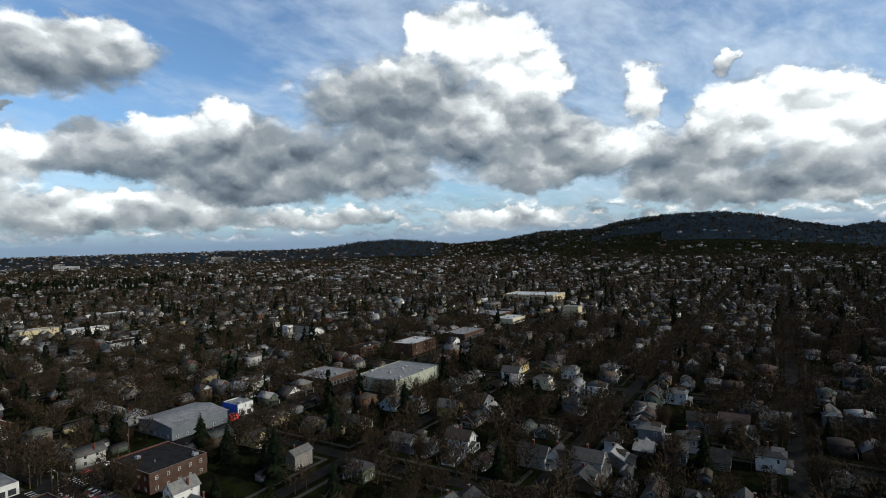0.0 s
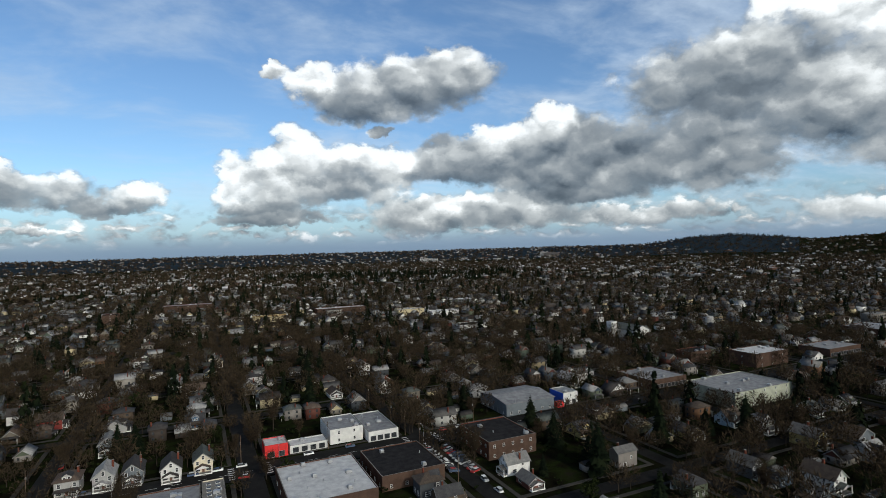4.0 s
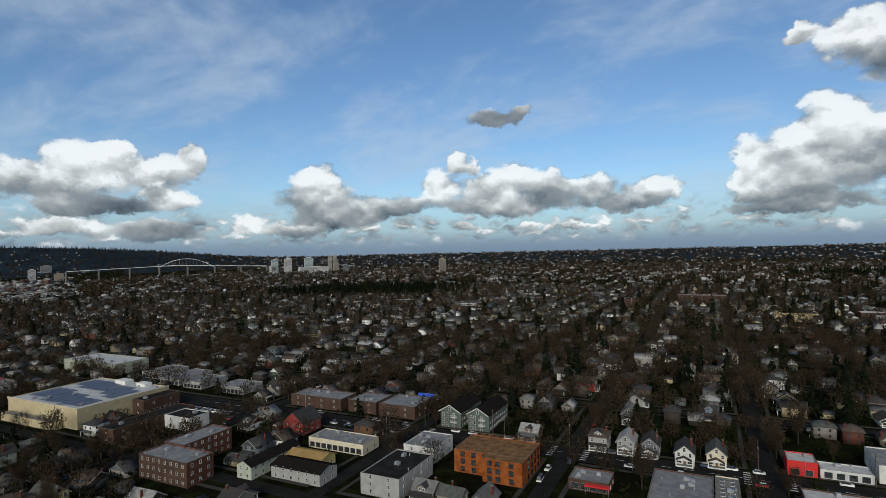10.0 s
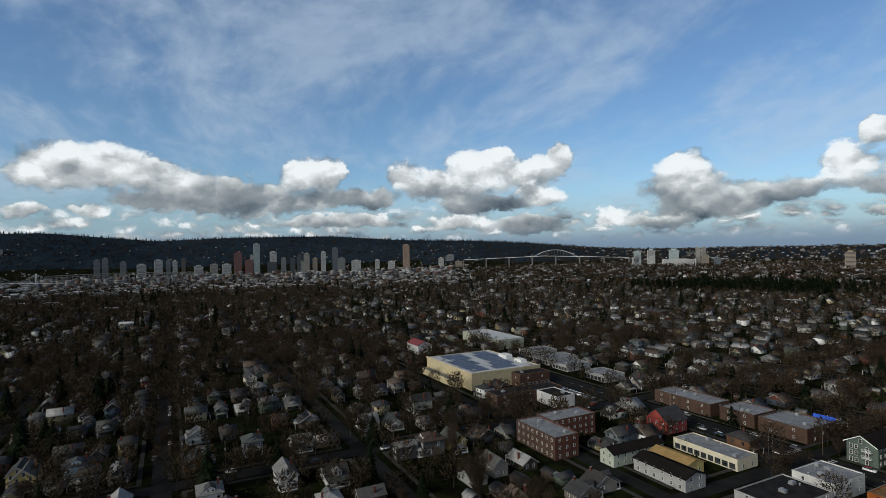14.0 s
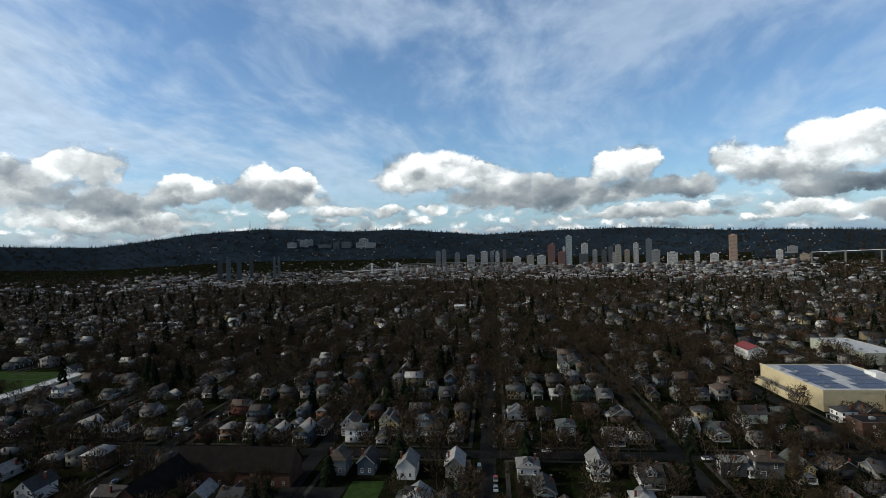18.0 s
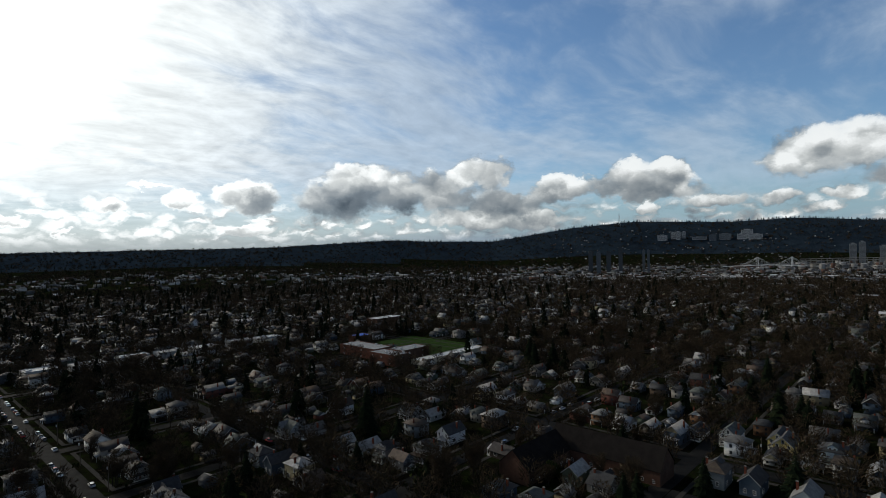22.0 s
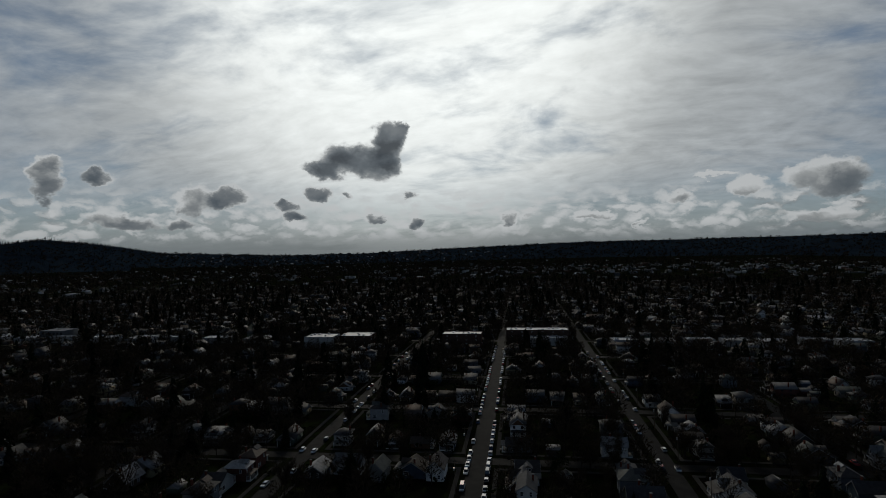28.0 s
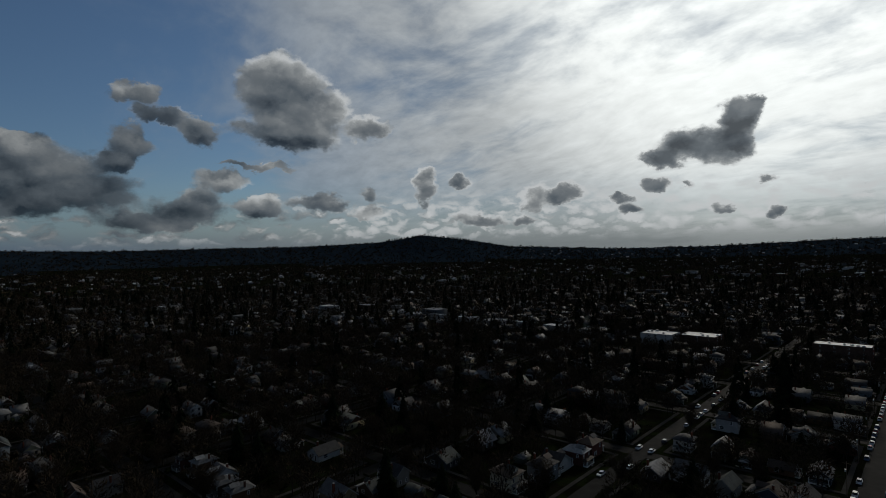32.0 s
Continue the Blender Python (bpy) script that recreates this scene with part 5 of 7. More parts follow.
# the unfinished block
_o = flat_block("construction_block", "unfinished three-storey block in orange sheathing with a bare plywood roof", -97, 204, -66, 223.5, 9.4, M_ORANGE, M_DECK, 3, "", 3.0, 0)
_g = Shape()
_g.box(-1.0, -0.06, 0, 1.0, 0.06, 2.2, M_GLASS)
_g = _g.mesh("window_opening")
_hs = (15.5, 9.75)
for _z in (0.5, 3.6, 6.6):
    windows_on(_o, "s", [(v, _z) for v in row_of(-14, 15, 4.2)], -_hs[0], -_hs[1], _hs[0], _hs[1], _g)
    windows_on(_o, "e", [(v, _z) for v in row_of(-9, 9, 4.2)], -_hs[0], -_hs[1], _hs[0], _hs[1], _g)
    windows_on(_o, "w", [(v, _z) for v in row_of(-9, 9, 4.2)], -_hs[0], -_hs[1], _hs[0], _hs[1], _g)
_w = Shape()
_w.box(-1, -14.5, -0.3, 15.4, -9.7, 9.3, M_ORANGE, M_DECK)
part("front_wing", _w, _o)
for _z in (0.5, 3.6, 6.6):
    windows_on(_o, "s", [(2, _z), (5.5, _z), (11, _z)], -16, -14.5, 16, 10, _g)
for _i in range(16):
    _p = Shape()
    _p.box(-15.4 + _i * 2.05, 9.4, 9.2, -15.3 + _i * 2.05, 9.5, 10.4, M_DECK)
    part("guard_post", _p, _o)
_p = Shape()
_p.box(-15.4, 9.38, 10.3, 15.5, 9.52, 10.42, M_DECK)
_p.box(-15.4, 9.38, 9.8, 15.5, 9.52, 9.9, M_DECK)
part("guard_rail", _p, _o)

# north side
for _x0, _x1 in ((-128, -116.5), (-112.5, -101)):
    _a = pitched("gabled_flats", "deep green four-storey gabled flats with white trim and balconies", _x0, 254, _x1, 282, 8.2, 3.2, M_DEEPG, M_DARKROOF, "y", 3, "ew", 3.0)
    _hw = (_x1 - _x0) / 2
    windows_on(_a, "s", [(v, z) for v in (-3.6, -1.6, 2.2) for z in (0.8, 3.6, 6.2)] + [(0, 8.9)], -_hw, -15, _hw, 15, WIN_TALL)
    for _z in (3.2, 5.9):
        _b = Shape()
        _b.box(0.8, -16.2, _z, 4.2, -14.9, _z + 0.15, M_TRIM)
        for _k in range(8):
            _b.box(0.8 + _k * 0.48, -16.2, _z + 0.15, 0.86 + _k * 0.48, -16.12, _z + 1.1, M_TRIM)
        _b.box(0.8, -16.22, _z + 1.1, 4.2, -16.1, _z + 1.18, M_TRIM)
        part("balcony", _b, _a)
    _t = Shape()
    for _sgn in (-1, 1):
        p0, p1 = (_sgn * (_hw + 0.5), -15.56, 8.1), (0, -15.56, 11.7)
        _t.solid([(p0[0], -15.6, p0[2]), (p1[0], -15.6, p1[2]), (p1[0], -15.6, p1[2] + .4), (p0[0], -15.6, p0[2] + .4),
                  (p0[0], -15.5, p0[2]), (p1[0], -15.5, p1[2]), (p1[0], -15.5, p1[2] + .4), (p0[0], -15.5, p0[2] + .4)],
                 ((0, 1, 2, 3), (7, 6, 5, 4), (3, 2, 6, 7), (0, 4, 5, 1)), M_TRIM)
    part("barge_board", _t, _a)
flat_block("brick_flats", "two-storey brown brick flats with grey roof", -231, 256, -194, 272, 7, M_BRICKB, M_MEMB, 2, "sew", 2.8, 2)
flat_block("brick_flats", "two-storey brown brick flats with grey roof", -190, 258, -171, 276, 7, M_BRICKB, M_MEMB, 2, "sew", 2.8, 2)
flat_block("brick_flats", "two-storey brown brick flats with grey roof", -169, 258, -146, 280, 7, M_BRICKB, M_MEMB, 2, "sew", 2.8, 2)
_bs = thing("blue_sign_board", "bright blue roof sign board", "sign", "", pose(-150, 279, 7))
_s = Shape()
_s.box(-5, -0.2, 0.3, 5, 0.2, 2.0, M_BLUE)
part("board", _s, _bs)
for _x in (-4, 0, 4):
    _s = Shape()
    _s.box(_x - .08, -0.1, -0.5, _x + .08, 0.1, 0.3, M_METAL)
    part("post", _s, _bs)
flat_block("red_shop", "small shop with a red front and white fascia", 26, 252, 36, 263, 6, M_RED, M_MEMBW, 1, "s", 3.0, 1, "s")
flat_block("white_shed", "low white garage sheds along the street", 37, 253, 54, 262, 3.8, PAINT["white"], M_MEMBW, 1, "s", 4.0, 1, "s")
flat_block("white_shop", "white two-storey flat-roofed shop", 56, 256, 72, 278, 7, PAINT["white"], M_MEMB, 2, "sew", 5.0, 3)
flat_block("white_shop", "long low shop with white frontage and grey roof", 73, 250, 88, 282, 5, PAINT["white"], M_MEMB, 1, "s", 3.5, 3, "s")
pitched("hall_building", "large grey hall with a broad low-pitched pale roof", 150, 251, 181, 280, 6.5, 1.8, PAINT["slate"], M_MEMB, "x", 1, "sew", 5.0)
flat_block("blue_shop", "small white shop with a bright blue side wall", 189, 253, 199, 266, 7, PAINT["white"], M_MEMB, 2, "s", 3.0, 1, "s")
_bb = thing("blue_wall_panel", "bright blue painted side wall panel", "panel", "", pose(188.9, 259.5, 0))
_s = Shape()
_s.box(-0.12, -6.4, -0.2, 0, 6.4, 6.8, M_BLUE)
part("panel", _s, _bb)
_b2 = flat_block("red_kiosk", "small bright red kiosk beside the hall", 183, 250.5, 187.5, 254, 3, M_RED, M_TAR, 1, "s", 2.5, 0)
flat_block("green_works", "pale green three-storey works with stepped light roofs", 262, 200, 310, 233, 9, M_GREENW, M_MEMB, 3, "sew", 3.0, 6)
flat_block("street_shops", "long low street shops with grey roof", 255, 252, 285, 282, 6, M_BRICKB, M_MEMB, 1, "sew", 4.0, 5, "s")
flat_block("brick_warehouse", "dark brick warehouse with a bright white roof", 361, 258, 396, 280, 10, M_BRICKB, M_MEMBW, 2, "sew", 4.0, 5)
flat_block("brick_block", "orange-brown brick block with flat roof", 338, 294, 360, 308, 8, M_BRICK, M_TAR, 2, "sew", 3.2, 2)
flat_block("street_shops", "low shops with grey flat roofs", 440, 254, 480, 278, 6, M_BRICKB, M_MEMB, 1, "sw", 4.5, 4, "s")
flat_block("street_shops", "low shops with pale flat roofs", 548, 254, 582, 276, 6, PAINT["cream"], M_MEMBW, 1, "sw", 4.5, 4, "s")
flat_block("street_shops", "low shops with grey flat roofs", 570, 285, 612, 318, 6, M_BRICKB, M_MEMB, 1, "sw", 4.5, 4)
flat_block("supermarket", "large flat white-roofed store", 770, 290, 822, 372, 10, M_STUCCO, M_MEMBW, 1, "", 6.0, 8)
flat_block("yellow_block", "tall yellow stucco block", 598, 196, 612, 214, 16, M_STUCCO, M_MEMB, 5, "w", 3.5, 1)
flat_block("church_tower", "square white church tower", 370, 415, 377, 422, 15, PAINT["white"], M_MEMB, 3, "sw", 3.0, 0)
pitched("church", "white church with grey gabled roof", 378, 392, 396, 424, 8, 4.5, PAINT["white"], M_ROOF, "y", 1, "sw", 3.5)
flat_block("school", "long pale-roofed red brick school", 160, 792, 232, 812, 9, M_BRICK, M_MEMBW, 2, "s", 5.0, 6)
flat_block("tan_flats", "tan flat-roofed apartment block", 68, 756, 118, 774, 8, M_STUCCO, M_TAN, 3, "s", 5.0, 2)
flat_block("yellow_flats", "pale yellow apartment block", 254, 706, 292, 724, 9, M_STUCCO, M_MEMB, 3, "s", 4.0, 2)
flat_block("white_flats", "white low apartment block", 290, 672, 330, 690, 7, PAINT["white"], M_MEMBW, 2, "s", 5.0, 2)
flat_block("black_roof_store", "low store with black roof and white edge", 266, 540, 300, 560, 6, PAINT["white"], M_TAR, 1, "s", 5.0, 2)
flat_block("red_flats", "red brick apartment block", -120, 885, -100, 905, 12, M_BRICK, M_TAR, 4, "s", 4.0, 1)
flat_block("red_flats", "wide red brick apartment block", -48, 975, 24, 995, 12, M_BRICK, M_MEMB, 3, "s", 5.0, 2)

# the store with solar panels, and its neighbours
_so = flat_block("solar_store", "large yellow stucco store with blue solar panels on a white roof", -374, 174, -306, 229, 11, M_STUCCO, M_MEMBW, 1, "", 5.0, 8)
PV = Shape()
PV.box(-4.6, -2.1, 0.25, 4.6, 2.1, 0.33, M_PV)
for _x in (-4.4, 4.2):
    PV.box(_x, -2.0, -0.05, _x + 0.15, 2.0, 0.25, M_METAL)
for _x in (-2.3, 0, 2.3):
    PV.box(_x - .03, -2.1, 0.33, _x + .03, 2.1, 0.345, M_METAL)
PV = PV.mesh("solar_panel")
for _i in range(6):
    for _j in range(10):
        if (_i * 7 + _j * 3) % 11 not in (0, 4, 7) and not (_i in (2, 3) and _j in (4, 5)):
            part("solar_panel", PV, _so, "dark blue solar panels", pose(-26.5 + _i * 9.8, -20.5 + _j * 4.5, 10.6))
_c = Shape()
_c.box(-34.3, -27.8, 10.2, 34.3, -27.4, 11.6, M_STUCCO, M_TRIM)
_c.box(33.9, -27.4, 10.2, 34.3, 27.4, 11.6, M_STUCCO, M_TRIM)
part("cornice", _c, _so)
_d = Shape()
_d.box(-8, 20, 10.5, 2, 26, 13.0, M_TRIM)
_d.box(12, 21, 10.5, 20, 26, 12.6, M_TRIM)
part("roof_house", _d, _so, "white roof plant room")
flat_block("store_ramp", "yellow stucco walled loading ramp beside the store", -368, 167.5, -318, 173.6, 4.5, M_STUCCO, M_CONC, 1, "", 5.0, 0)
flat_block("store_corner", "brown brick corner pavilion of the store", -306, 205, -296, 229, 9, M_BRICKB, M_TAR, 2, "se", 3.0, 1, "e")
flat_block("green_office", "long dark green office block with a pale flat roof", -488, 268, -420, 296, 9, M_GREENW, M_MEMBW, 2, "se", 3.4, 4)
pitched("red_roof_hall", "white three-storey hall under a red metal roof", -462, 195, -438, 209, 8, 3.0, PAINT["white"], M_REDROOF, "x", 2, "se", 3.5)
flat_block("courtyard_flats", "two-storey flats with black roof and white walls", -278, 168, -266, 215, 7, M_BRICKB, M_TAR, 2, "se", 3.0, 1)
flat_block("courtyard_flats", "two-storey white flats with black roof", -265.8, 196, -247, 209, 7, PAINT["white"], M_TAR, 2, "se", 3.0, 1)
for _i, (_x, _y, _w, _d) in enumerate(((-394, 272, 20, 26), (-362, 264, 20, 30), (-335, 262, 18, 22), (-300, 262, 22, 18))):
    flat_block("low_shops", "low shops with pale flat roofs by the street", _x, _y, _x + _w, _y + _d, 5, PAINT["grey"], M_MEMB, 1, "se", 4.0, 2, "s")
pitched("red_barn_house", "dark red gabled house with grey roof", -199, 214, -186, 228, 6, 5, PAINT["red"], M_ROOF, "y", 2, "sew")

# south-west: hall with the great dark roof, school and field
pitched("parish_hall", "large brick hall under a steep dark roof with white gables", -217, -128, -203, -80, 6, 7, M_BRICKB, M_DARKROOF, "y", 1, "ew", 4.0)
pitched("parish_hall_wing", "brick wing under a steep dark roof", -203, -132, -172, -118, 6, 6.5, M_BRICKB, M_DARKROOF, "x", 1, "sn", 4.0)
for _n, _x0, _y0, _x1, _y1 in (("school", -312, -400, -292, -352), ("school", -300, -350, -284, -318), ("school", -333, -346, -302, -328)):
    flat_block(_n, "red brick two-storey school with a pale flat roof", _x0, _y0, _x1, _y1, 9, M_BRICK, M_MEMB, 2, "ne", 3.6, 4)
flat_block("school_shed", "long low pale-roofed covered walk beside the field", -380, -316, -300, -304, 4, PAINT["cream"], M_MEMBW, 1, "n", 5.0, 1)
flat_block("blue_roof_hall", "school hall with a bright blue roof", -350, -440, -332, -425, 8, M_BRICK, M_BLUE, 1, "n", 4.0, 1)
_f = Shape()
_f.box(-400, -420, -0.3, -338, -322, 0.1, M_GRASS)
setting("sports_field", _f, "bright green mown school field", "lawn")
BLOCKED.append((-402, -422, -336, -320))
flat_block("far_school", "long two-storey block with pale roof", -462, -520, -420, -500, 10, M_BRICKB, M_MEMBW, 3, "ne", 4.0, 2)

# new flats on the southern street
flat_block("new_flats", "four-storey new flats with a white roof", 142, -522, 172, -498, 11, M_BRICKB, M_MEMBW, 4, "nw", 3.0, 5)
flat_block("new_flats", "four-storey new flats with a white roof", 176, -512, 204, -490, 11, PAINT["grey"], M_MEMBW, 4, "nw", 3.0, 5)
flat_block("new_flats", "four-storey new flats with brown ends and white roof", 36, -508, 72, -492, 14, M_BRICK, M_MEMBW, 4, "nw", 3.0, 6)
flat_block("new_flats", "long four-storey new flats with a white roof", -44, -534, 14, -516, 14, M_BRICKB, M_MEMBW, 4, "n", 3.0, 9)
flat_block("new_flats", "lower white wing of the new flats", -42, -514, -8, -502, 9, PAINT["white"], M_MEMBW, 3, "n", 3.0, 5)
for _i in range(9):
    flat_block("southern_shops", "low shops with pale flat roofs", -330 + _i * 32, -528 + (_i % 3) * 4, -306 + _i * 32, -508, 5 + _i % 3, PAINT["grey"], M_MEMBW if _i % 2 else M_MEMB, 1, "n", 5.0, 3) if _i not in (0, 8) else None
for _i in range(8):
    flat_block("southern_shops", "low shops with pale flat roofs", 250 + _i * 44, -540 + (_i % 3) * 9, 280 + _i * 44, -515, 5 + _i % 3, PAINT["grey"], M_MEMBW if _i % 3 else M_MEMB, 1, "n", 6.0, 3)

# car park beside the store
_f = Shape()
_f.box(-294, 206, -0.3, -246, 232, 0.09, M_ROAD)
setting("car_park", _f, "asphalt car park beside the store", "car park")
BLOCKED.append((-296, 200, -244, 234))
_f = Shape()
_f.box(-140, 206, -0.3, -124, 232, 0.09, M_ROAD)
_f.box(-184, 218, -0.3, -140, 233, 0.09, M_ROAD)
setting("forecourt", _f, "asphalt forecourts along the main street", "car park")

# houses with a face of their own
named("foursquare", -47, 255, 0, "grey")
named("gable_front", -35, 256, 0, "grey")
named("gable_front", -25, 256, 0, "slate")
named("gable_front", -11, 252, 0, "white")
named("gable_front", 1, 255, 0, "cream")
named("bungalow", -80, 256, 0, "brown")
named("gable_front", -73, 356, 90, "red")
named("gable_front", -91, 378, 90, "white")
named("gable_front", -39, 299, 0, "slate")
named("bungalow", -40, 332, 90, "grey")
named("bungalow", -2, 321, 0, "blue")
named("foursquare", 39, 411, 90, "white")
named("gable_front", 12, 492, 0, "cream")
named("cottage", 9, 453, 0, "yellow")
named("gable_front", 109, 338, 0, "white")
named("bungalow", 111, 424, 0, "yellow")
named("cottage", 78, 341, 0, "white")
named("gable_front", -14, 421, 0, "white")
named("gable_front", -1, 388, 90, "white")
named("foursquare", -339, 345, 0, "white")
named("cottage", -268, 285, -90, "white")
named("foursquare", -270, -35, 90, "paleblue")
named("gable_front", -270, -52, 90, "yellow")
named("gable_front", -269, -73, 90, "white")
named("bungalow", -258, 54, 90, "grey")
named("gable_front", -218, -36, -90, "white")
named("foursquare", -215, 12, 90, "white")
named("cottage", -202, 17, 90, "grey")
named("bungalow", -214, 58, 90, "white")
named("gable_front", -288, 129, 0, "palegreen")
named("foursquare", -257, 132, 0, "blue")
named("tudor", -271, 91, 90, "white")
named("cottage", -266, 103, 90, "cream")
named("gable_front", -405, 50, 90, "cream")
named("cottage", -269, -88, 90, "grey")
named("foursquare", -264, 33, 90, "slate")
named("gable_front", -221, 40, 90, "white")
named("gable_front", -222, 116, 90, "yellow")
named("tudor", -410, 153, 0, "white")
named("foursquare", -530, 115, 0, "white")
named("cottage", -392, -202, 90, "white")
named("cottage", -401, -333, 90, "white")
named("foursquare", -168, -168, 90, "white")
named("gable_front", -190, -174, 90, "white")
named("cottage", -153, -234, 90, "white")
named("tudor", -146, -242, 90, "grey")
named("gable_front", -183, -251, 90, "white")
named("tudor", -204, -216, 90, "grey")
named("cottage", -210, -205, 90, "grey")
named("gable_front", -275, -55, 90, "yellow")
named("gable_front", 15, 483, 0, "cream")
named("cottage", 8, 450, 0, "yellow")
named("gable_front", -14, 410, 0, "white")
named("foursquare", 36, 402, 90, "white")
named("tudor", 240, 187, 0, "paleblue")
named("foursquare", 243, 173, 0, "grey")
named("gable_front", 244, 151, 0, "yellow")
named("foursquare", 347, 120, 0, "white")
named("foursquare", 316, 127, 0, "cream")
named("foursquare", 233, 293, -90, "white")
named("gable_front", 219, 288, 0, "white")
named("bungalow", 167, 211, 0, "yellow")
named("gable_front", 351, 158, 90, "yellow")
named("gable_front", 329, 154, 0, "white")
named("bungalow", 288, 178, 0, "white")
named("bungalow", 268, 145, 90, "slate")
named("gable_front", 205, 87, 0, "grey")
named("tudor", 209, 79, 0, "white")
named("gable_front", 210, 66, 0, "grey")
named("foursquare", 250, 35, 0, "white")
named("foursquare", 244, 5, 0, "white")
named("gable_front", 278, 33, 0, "slate")
named("gable_front", 295, 4, 0, "paleblue")
named("gable_front", 207, 123, 0, "white")
named("foursquare", 319, 50, 0, "paleblue")
named("gable_front", 283, 20, 0, "grey")
named("foursquare", 254, 51, 0, "slate")
named("bungalow", 221, 59, 0, "slate")
named("tudor", 250, 130, 0, "grey")
named("cottage", 208, 185, 0, "yellow")
named("cottage", 218, 287, 0, "white")
named("foursquare", 239, 296, 0, "white")
named("gable_front", 189, 503, 0, "white")
named("foursquare", 277, 96, 0, "slate")
named("foursquare", 364, 99, 0, "white")
named("foursquare", 237, -302, -90, "grey")
named("foursquare", 77, -288, 90, "grey")
named("foursquare", 123, -168, -90, "cream")
named("cottage", 307, -85, 90, "grey")

# ---- the city centre and other far landmarks ----
TONES = {"rust": (0.190, 0.058, 0.042), "pale": (0.358, 0.432, 0.443), "white": (0.464, 0.464, 0.458), "dark": (0.031, 0.038, 0.048), "grey": (0.211, 0.216, 0.222), "beige": (0.316, 0.295, 0.253),
         "tan": (0.274, 0.222, 0.163), "slate": (0.095, 0.116, 0.137), "pink": (0.379, 0.248, 0.174), "brown": (0.116, 0.090, 0.074)}
TONE = {k: plain("tower_" + k, c, 0.6, 0.08, 0.12) for k, c in TONES.items()}


M_GLASS_T = plain("tinted_glazing", (0.07, 0.078, 0.088), 0.25, 0.1, 0.1)


def slab(az, dist, z0, z1, wide, tone, label, deep=0.8):
    """A far tower: shaft, bands of glass set between piers, and a roof house."""
    p = way(az, 0) * dist
    ob = thing("tower_block", label, "tower", "far towers", pose(p.x, p.y, z0, 0, 0, az))
    a, b, h = wide / 2, wide * deep / 2, z1 - z0
    W = Shape()
    W.box(-a, -b, -6, a, b, h, TONE[tone])
    part("shaft", W, ob)
    G = Shape()
    n = max(3, int(h / 4.5))
    for k in range(n):
        z = h * (k + 0.35) / n
        G.box(-a * 0.9, -b - 0.35, z, a * 0.94, b + 0.35, z + h / n * 0.5, M_GLASS_T)
        G.box(-a - 0.35, -b * 0.9, z, a + 0.35, b * 0.9, z + h / n * 0.5, M_GLASS_T)
    part("glazing", G, ob, "dark window bands")
    T = Shape()
    T.box(-a * 0.5, -b * 0.5, h - 1, a * 0.5, b * 0.5, h + min(5, h * .08), TONE[tone])
    part("roof_house", T, ob)
    return ob


WORDS = {"rust": "rust-red brick", "pale": "pale grey", "white": "white", "dark": "dark glass", "grey": "grey concrete", "beige": "beige stone", "tan": "tan", "slate": "slate-grey glass", "pink": "pinkish-brown glass", "brown": "brown brick"}


def tower(az, dist, el, wide, tone):
    z0 = float(land(*(way(az, 0) * dist).xy))
    top = EYE + dist * math.tan(radians(el))
    slab(az, dist, z0, max(top, z0 + 12), dist * radians(wide) * 0.78, tone, WORDS[tone] + " tower block of the distant city centre")


def low_block(az, dist, el, wide, tone):
    """A long low building over the trees."""
    z0 = float(land(*(way(az, 0) * dist).xy))
    slab(az, dist, z0, EYE + dist * math.tan(radians(el)), dist * radians(wide), tone, WORDS[tone] + " long low building over the distant trees", 0.4)


def hill_block(az, base, el, wide, tone):
    """A building on the slope of a hill, where the slope is seen at the elevation base."""
    for d in range(3300, 4700, 10):
        z0 = float(land(*(way(az, 0) * d).xy))
        if math.degrees(math.atan2(z0 - EYE, d)) >= base:
            break
    slab(az, d, z0, EYE + d * math.tan(radians(el)), d * radians(wide), tone, WORDS[tone] + " hospital building on the wooded hill", 0.5)


tower(83.92, 3600, 0.21, 0.93, "rust")
tower(82.88, 3600, -0.53, 0.94, "rust")
tower(82.15, 3600, 1.06, 0.77, "pale")
tower(82.64, 3600, -0.06, 0.35, "white")
tower(80.57, 3600, 0.26, 0.83, "white")
tower(80.70, 3600, -0.75, 1.18, "dark")
tower(79.57, 3600, -0.41, 0.59, "grey")
tower(78.68, 3600, -0.43, 0.60, "dark")
tower(78.02, 3600, -0.08, 0.60, "dark")
tower(77.79, 3600, -0.75, 0.60, "beige")
tower(77.30, 3600, 0.02, 0.72, "beige")
tower(76.47, 3600, -0.47, 0.60, "tan")
tower(75.62, 3600, 0.17, 0.60, "white")
tower(74.42, 3600, 0.56, 0.72, "slate")
tower(73.78, 3600, -0.52, 0.96, "grey")
tower(72.29, 3600, -0.79, 1.19, "white")
tower(70.09, 3600, -0.77, 0.59, "white")
tower(68.61, 3600, -0.97, 0.94, "white")
tower(67.05, 3600, 0.77, 0.88, "pink")
tower(69.51, 3600, -1.67, 0.47, "grey")
tower(63.37, 3600, -0.71, 0.69, "white")
tower(61.50, 3600, -1.09, 0.90, "tan")
tower(89.50, 3600, -0.45, 0.51, "white")
tower(90.06, 3600, -0.38, 0.45, "grey")
tower(88.77, 3600, -0.23, 0.45, "brown")
tower(87.47, 3600, -1.01, 1.03, "white")
tower(86.09, 3600, -0.87, 0.92, "beige")
tower(84.94, 3600, -0.90, 1.05, "white")
tower(95.75, 3600, -0.25, 0.63, "grey")
tower(95.12, 3600, -0.10, 0.58, "grey")
tower(93.74, 3600, -0.47, 0.64, "grey")
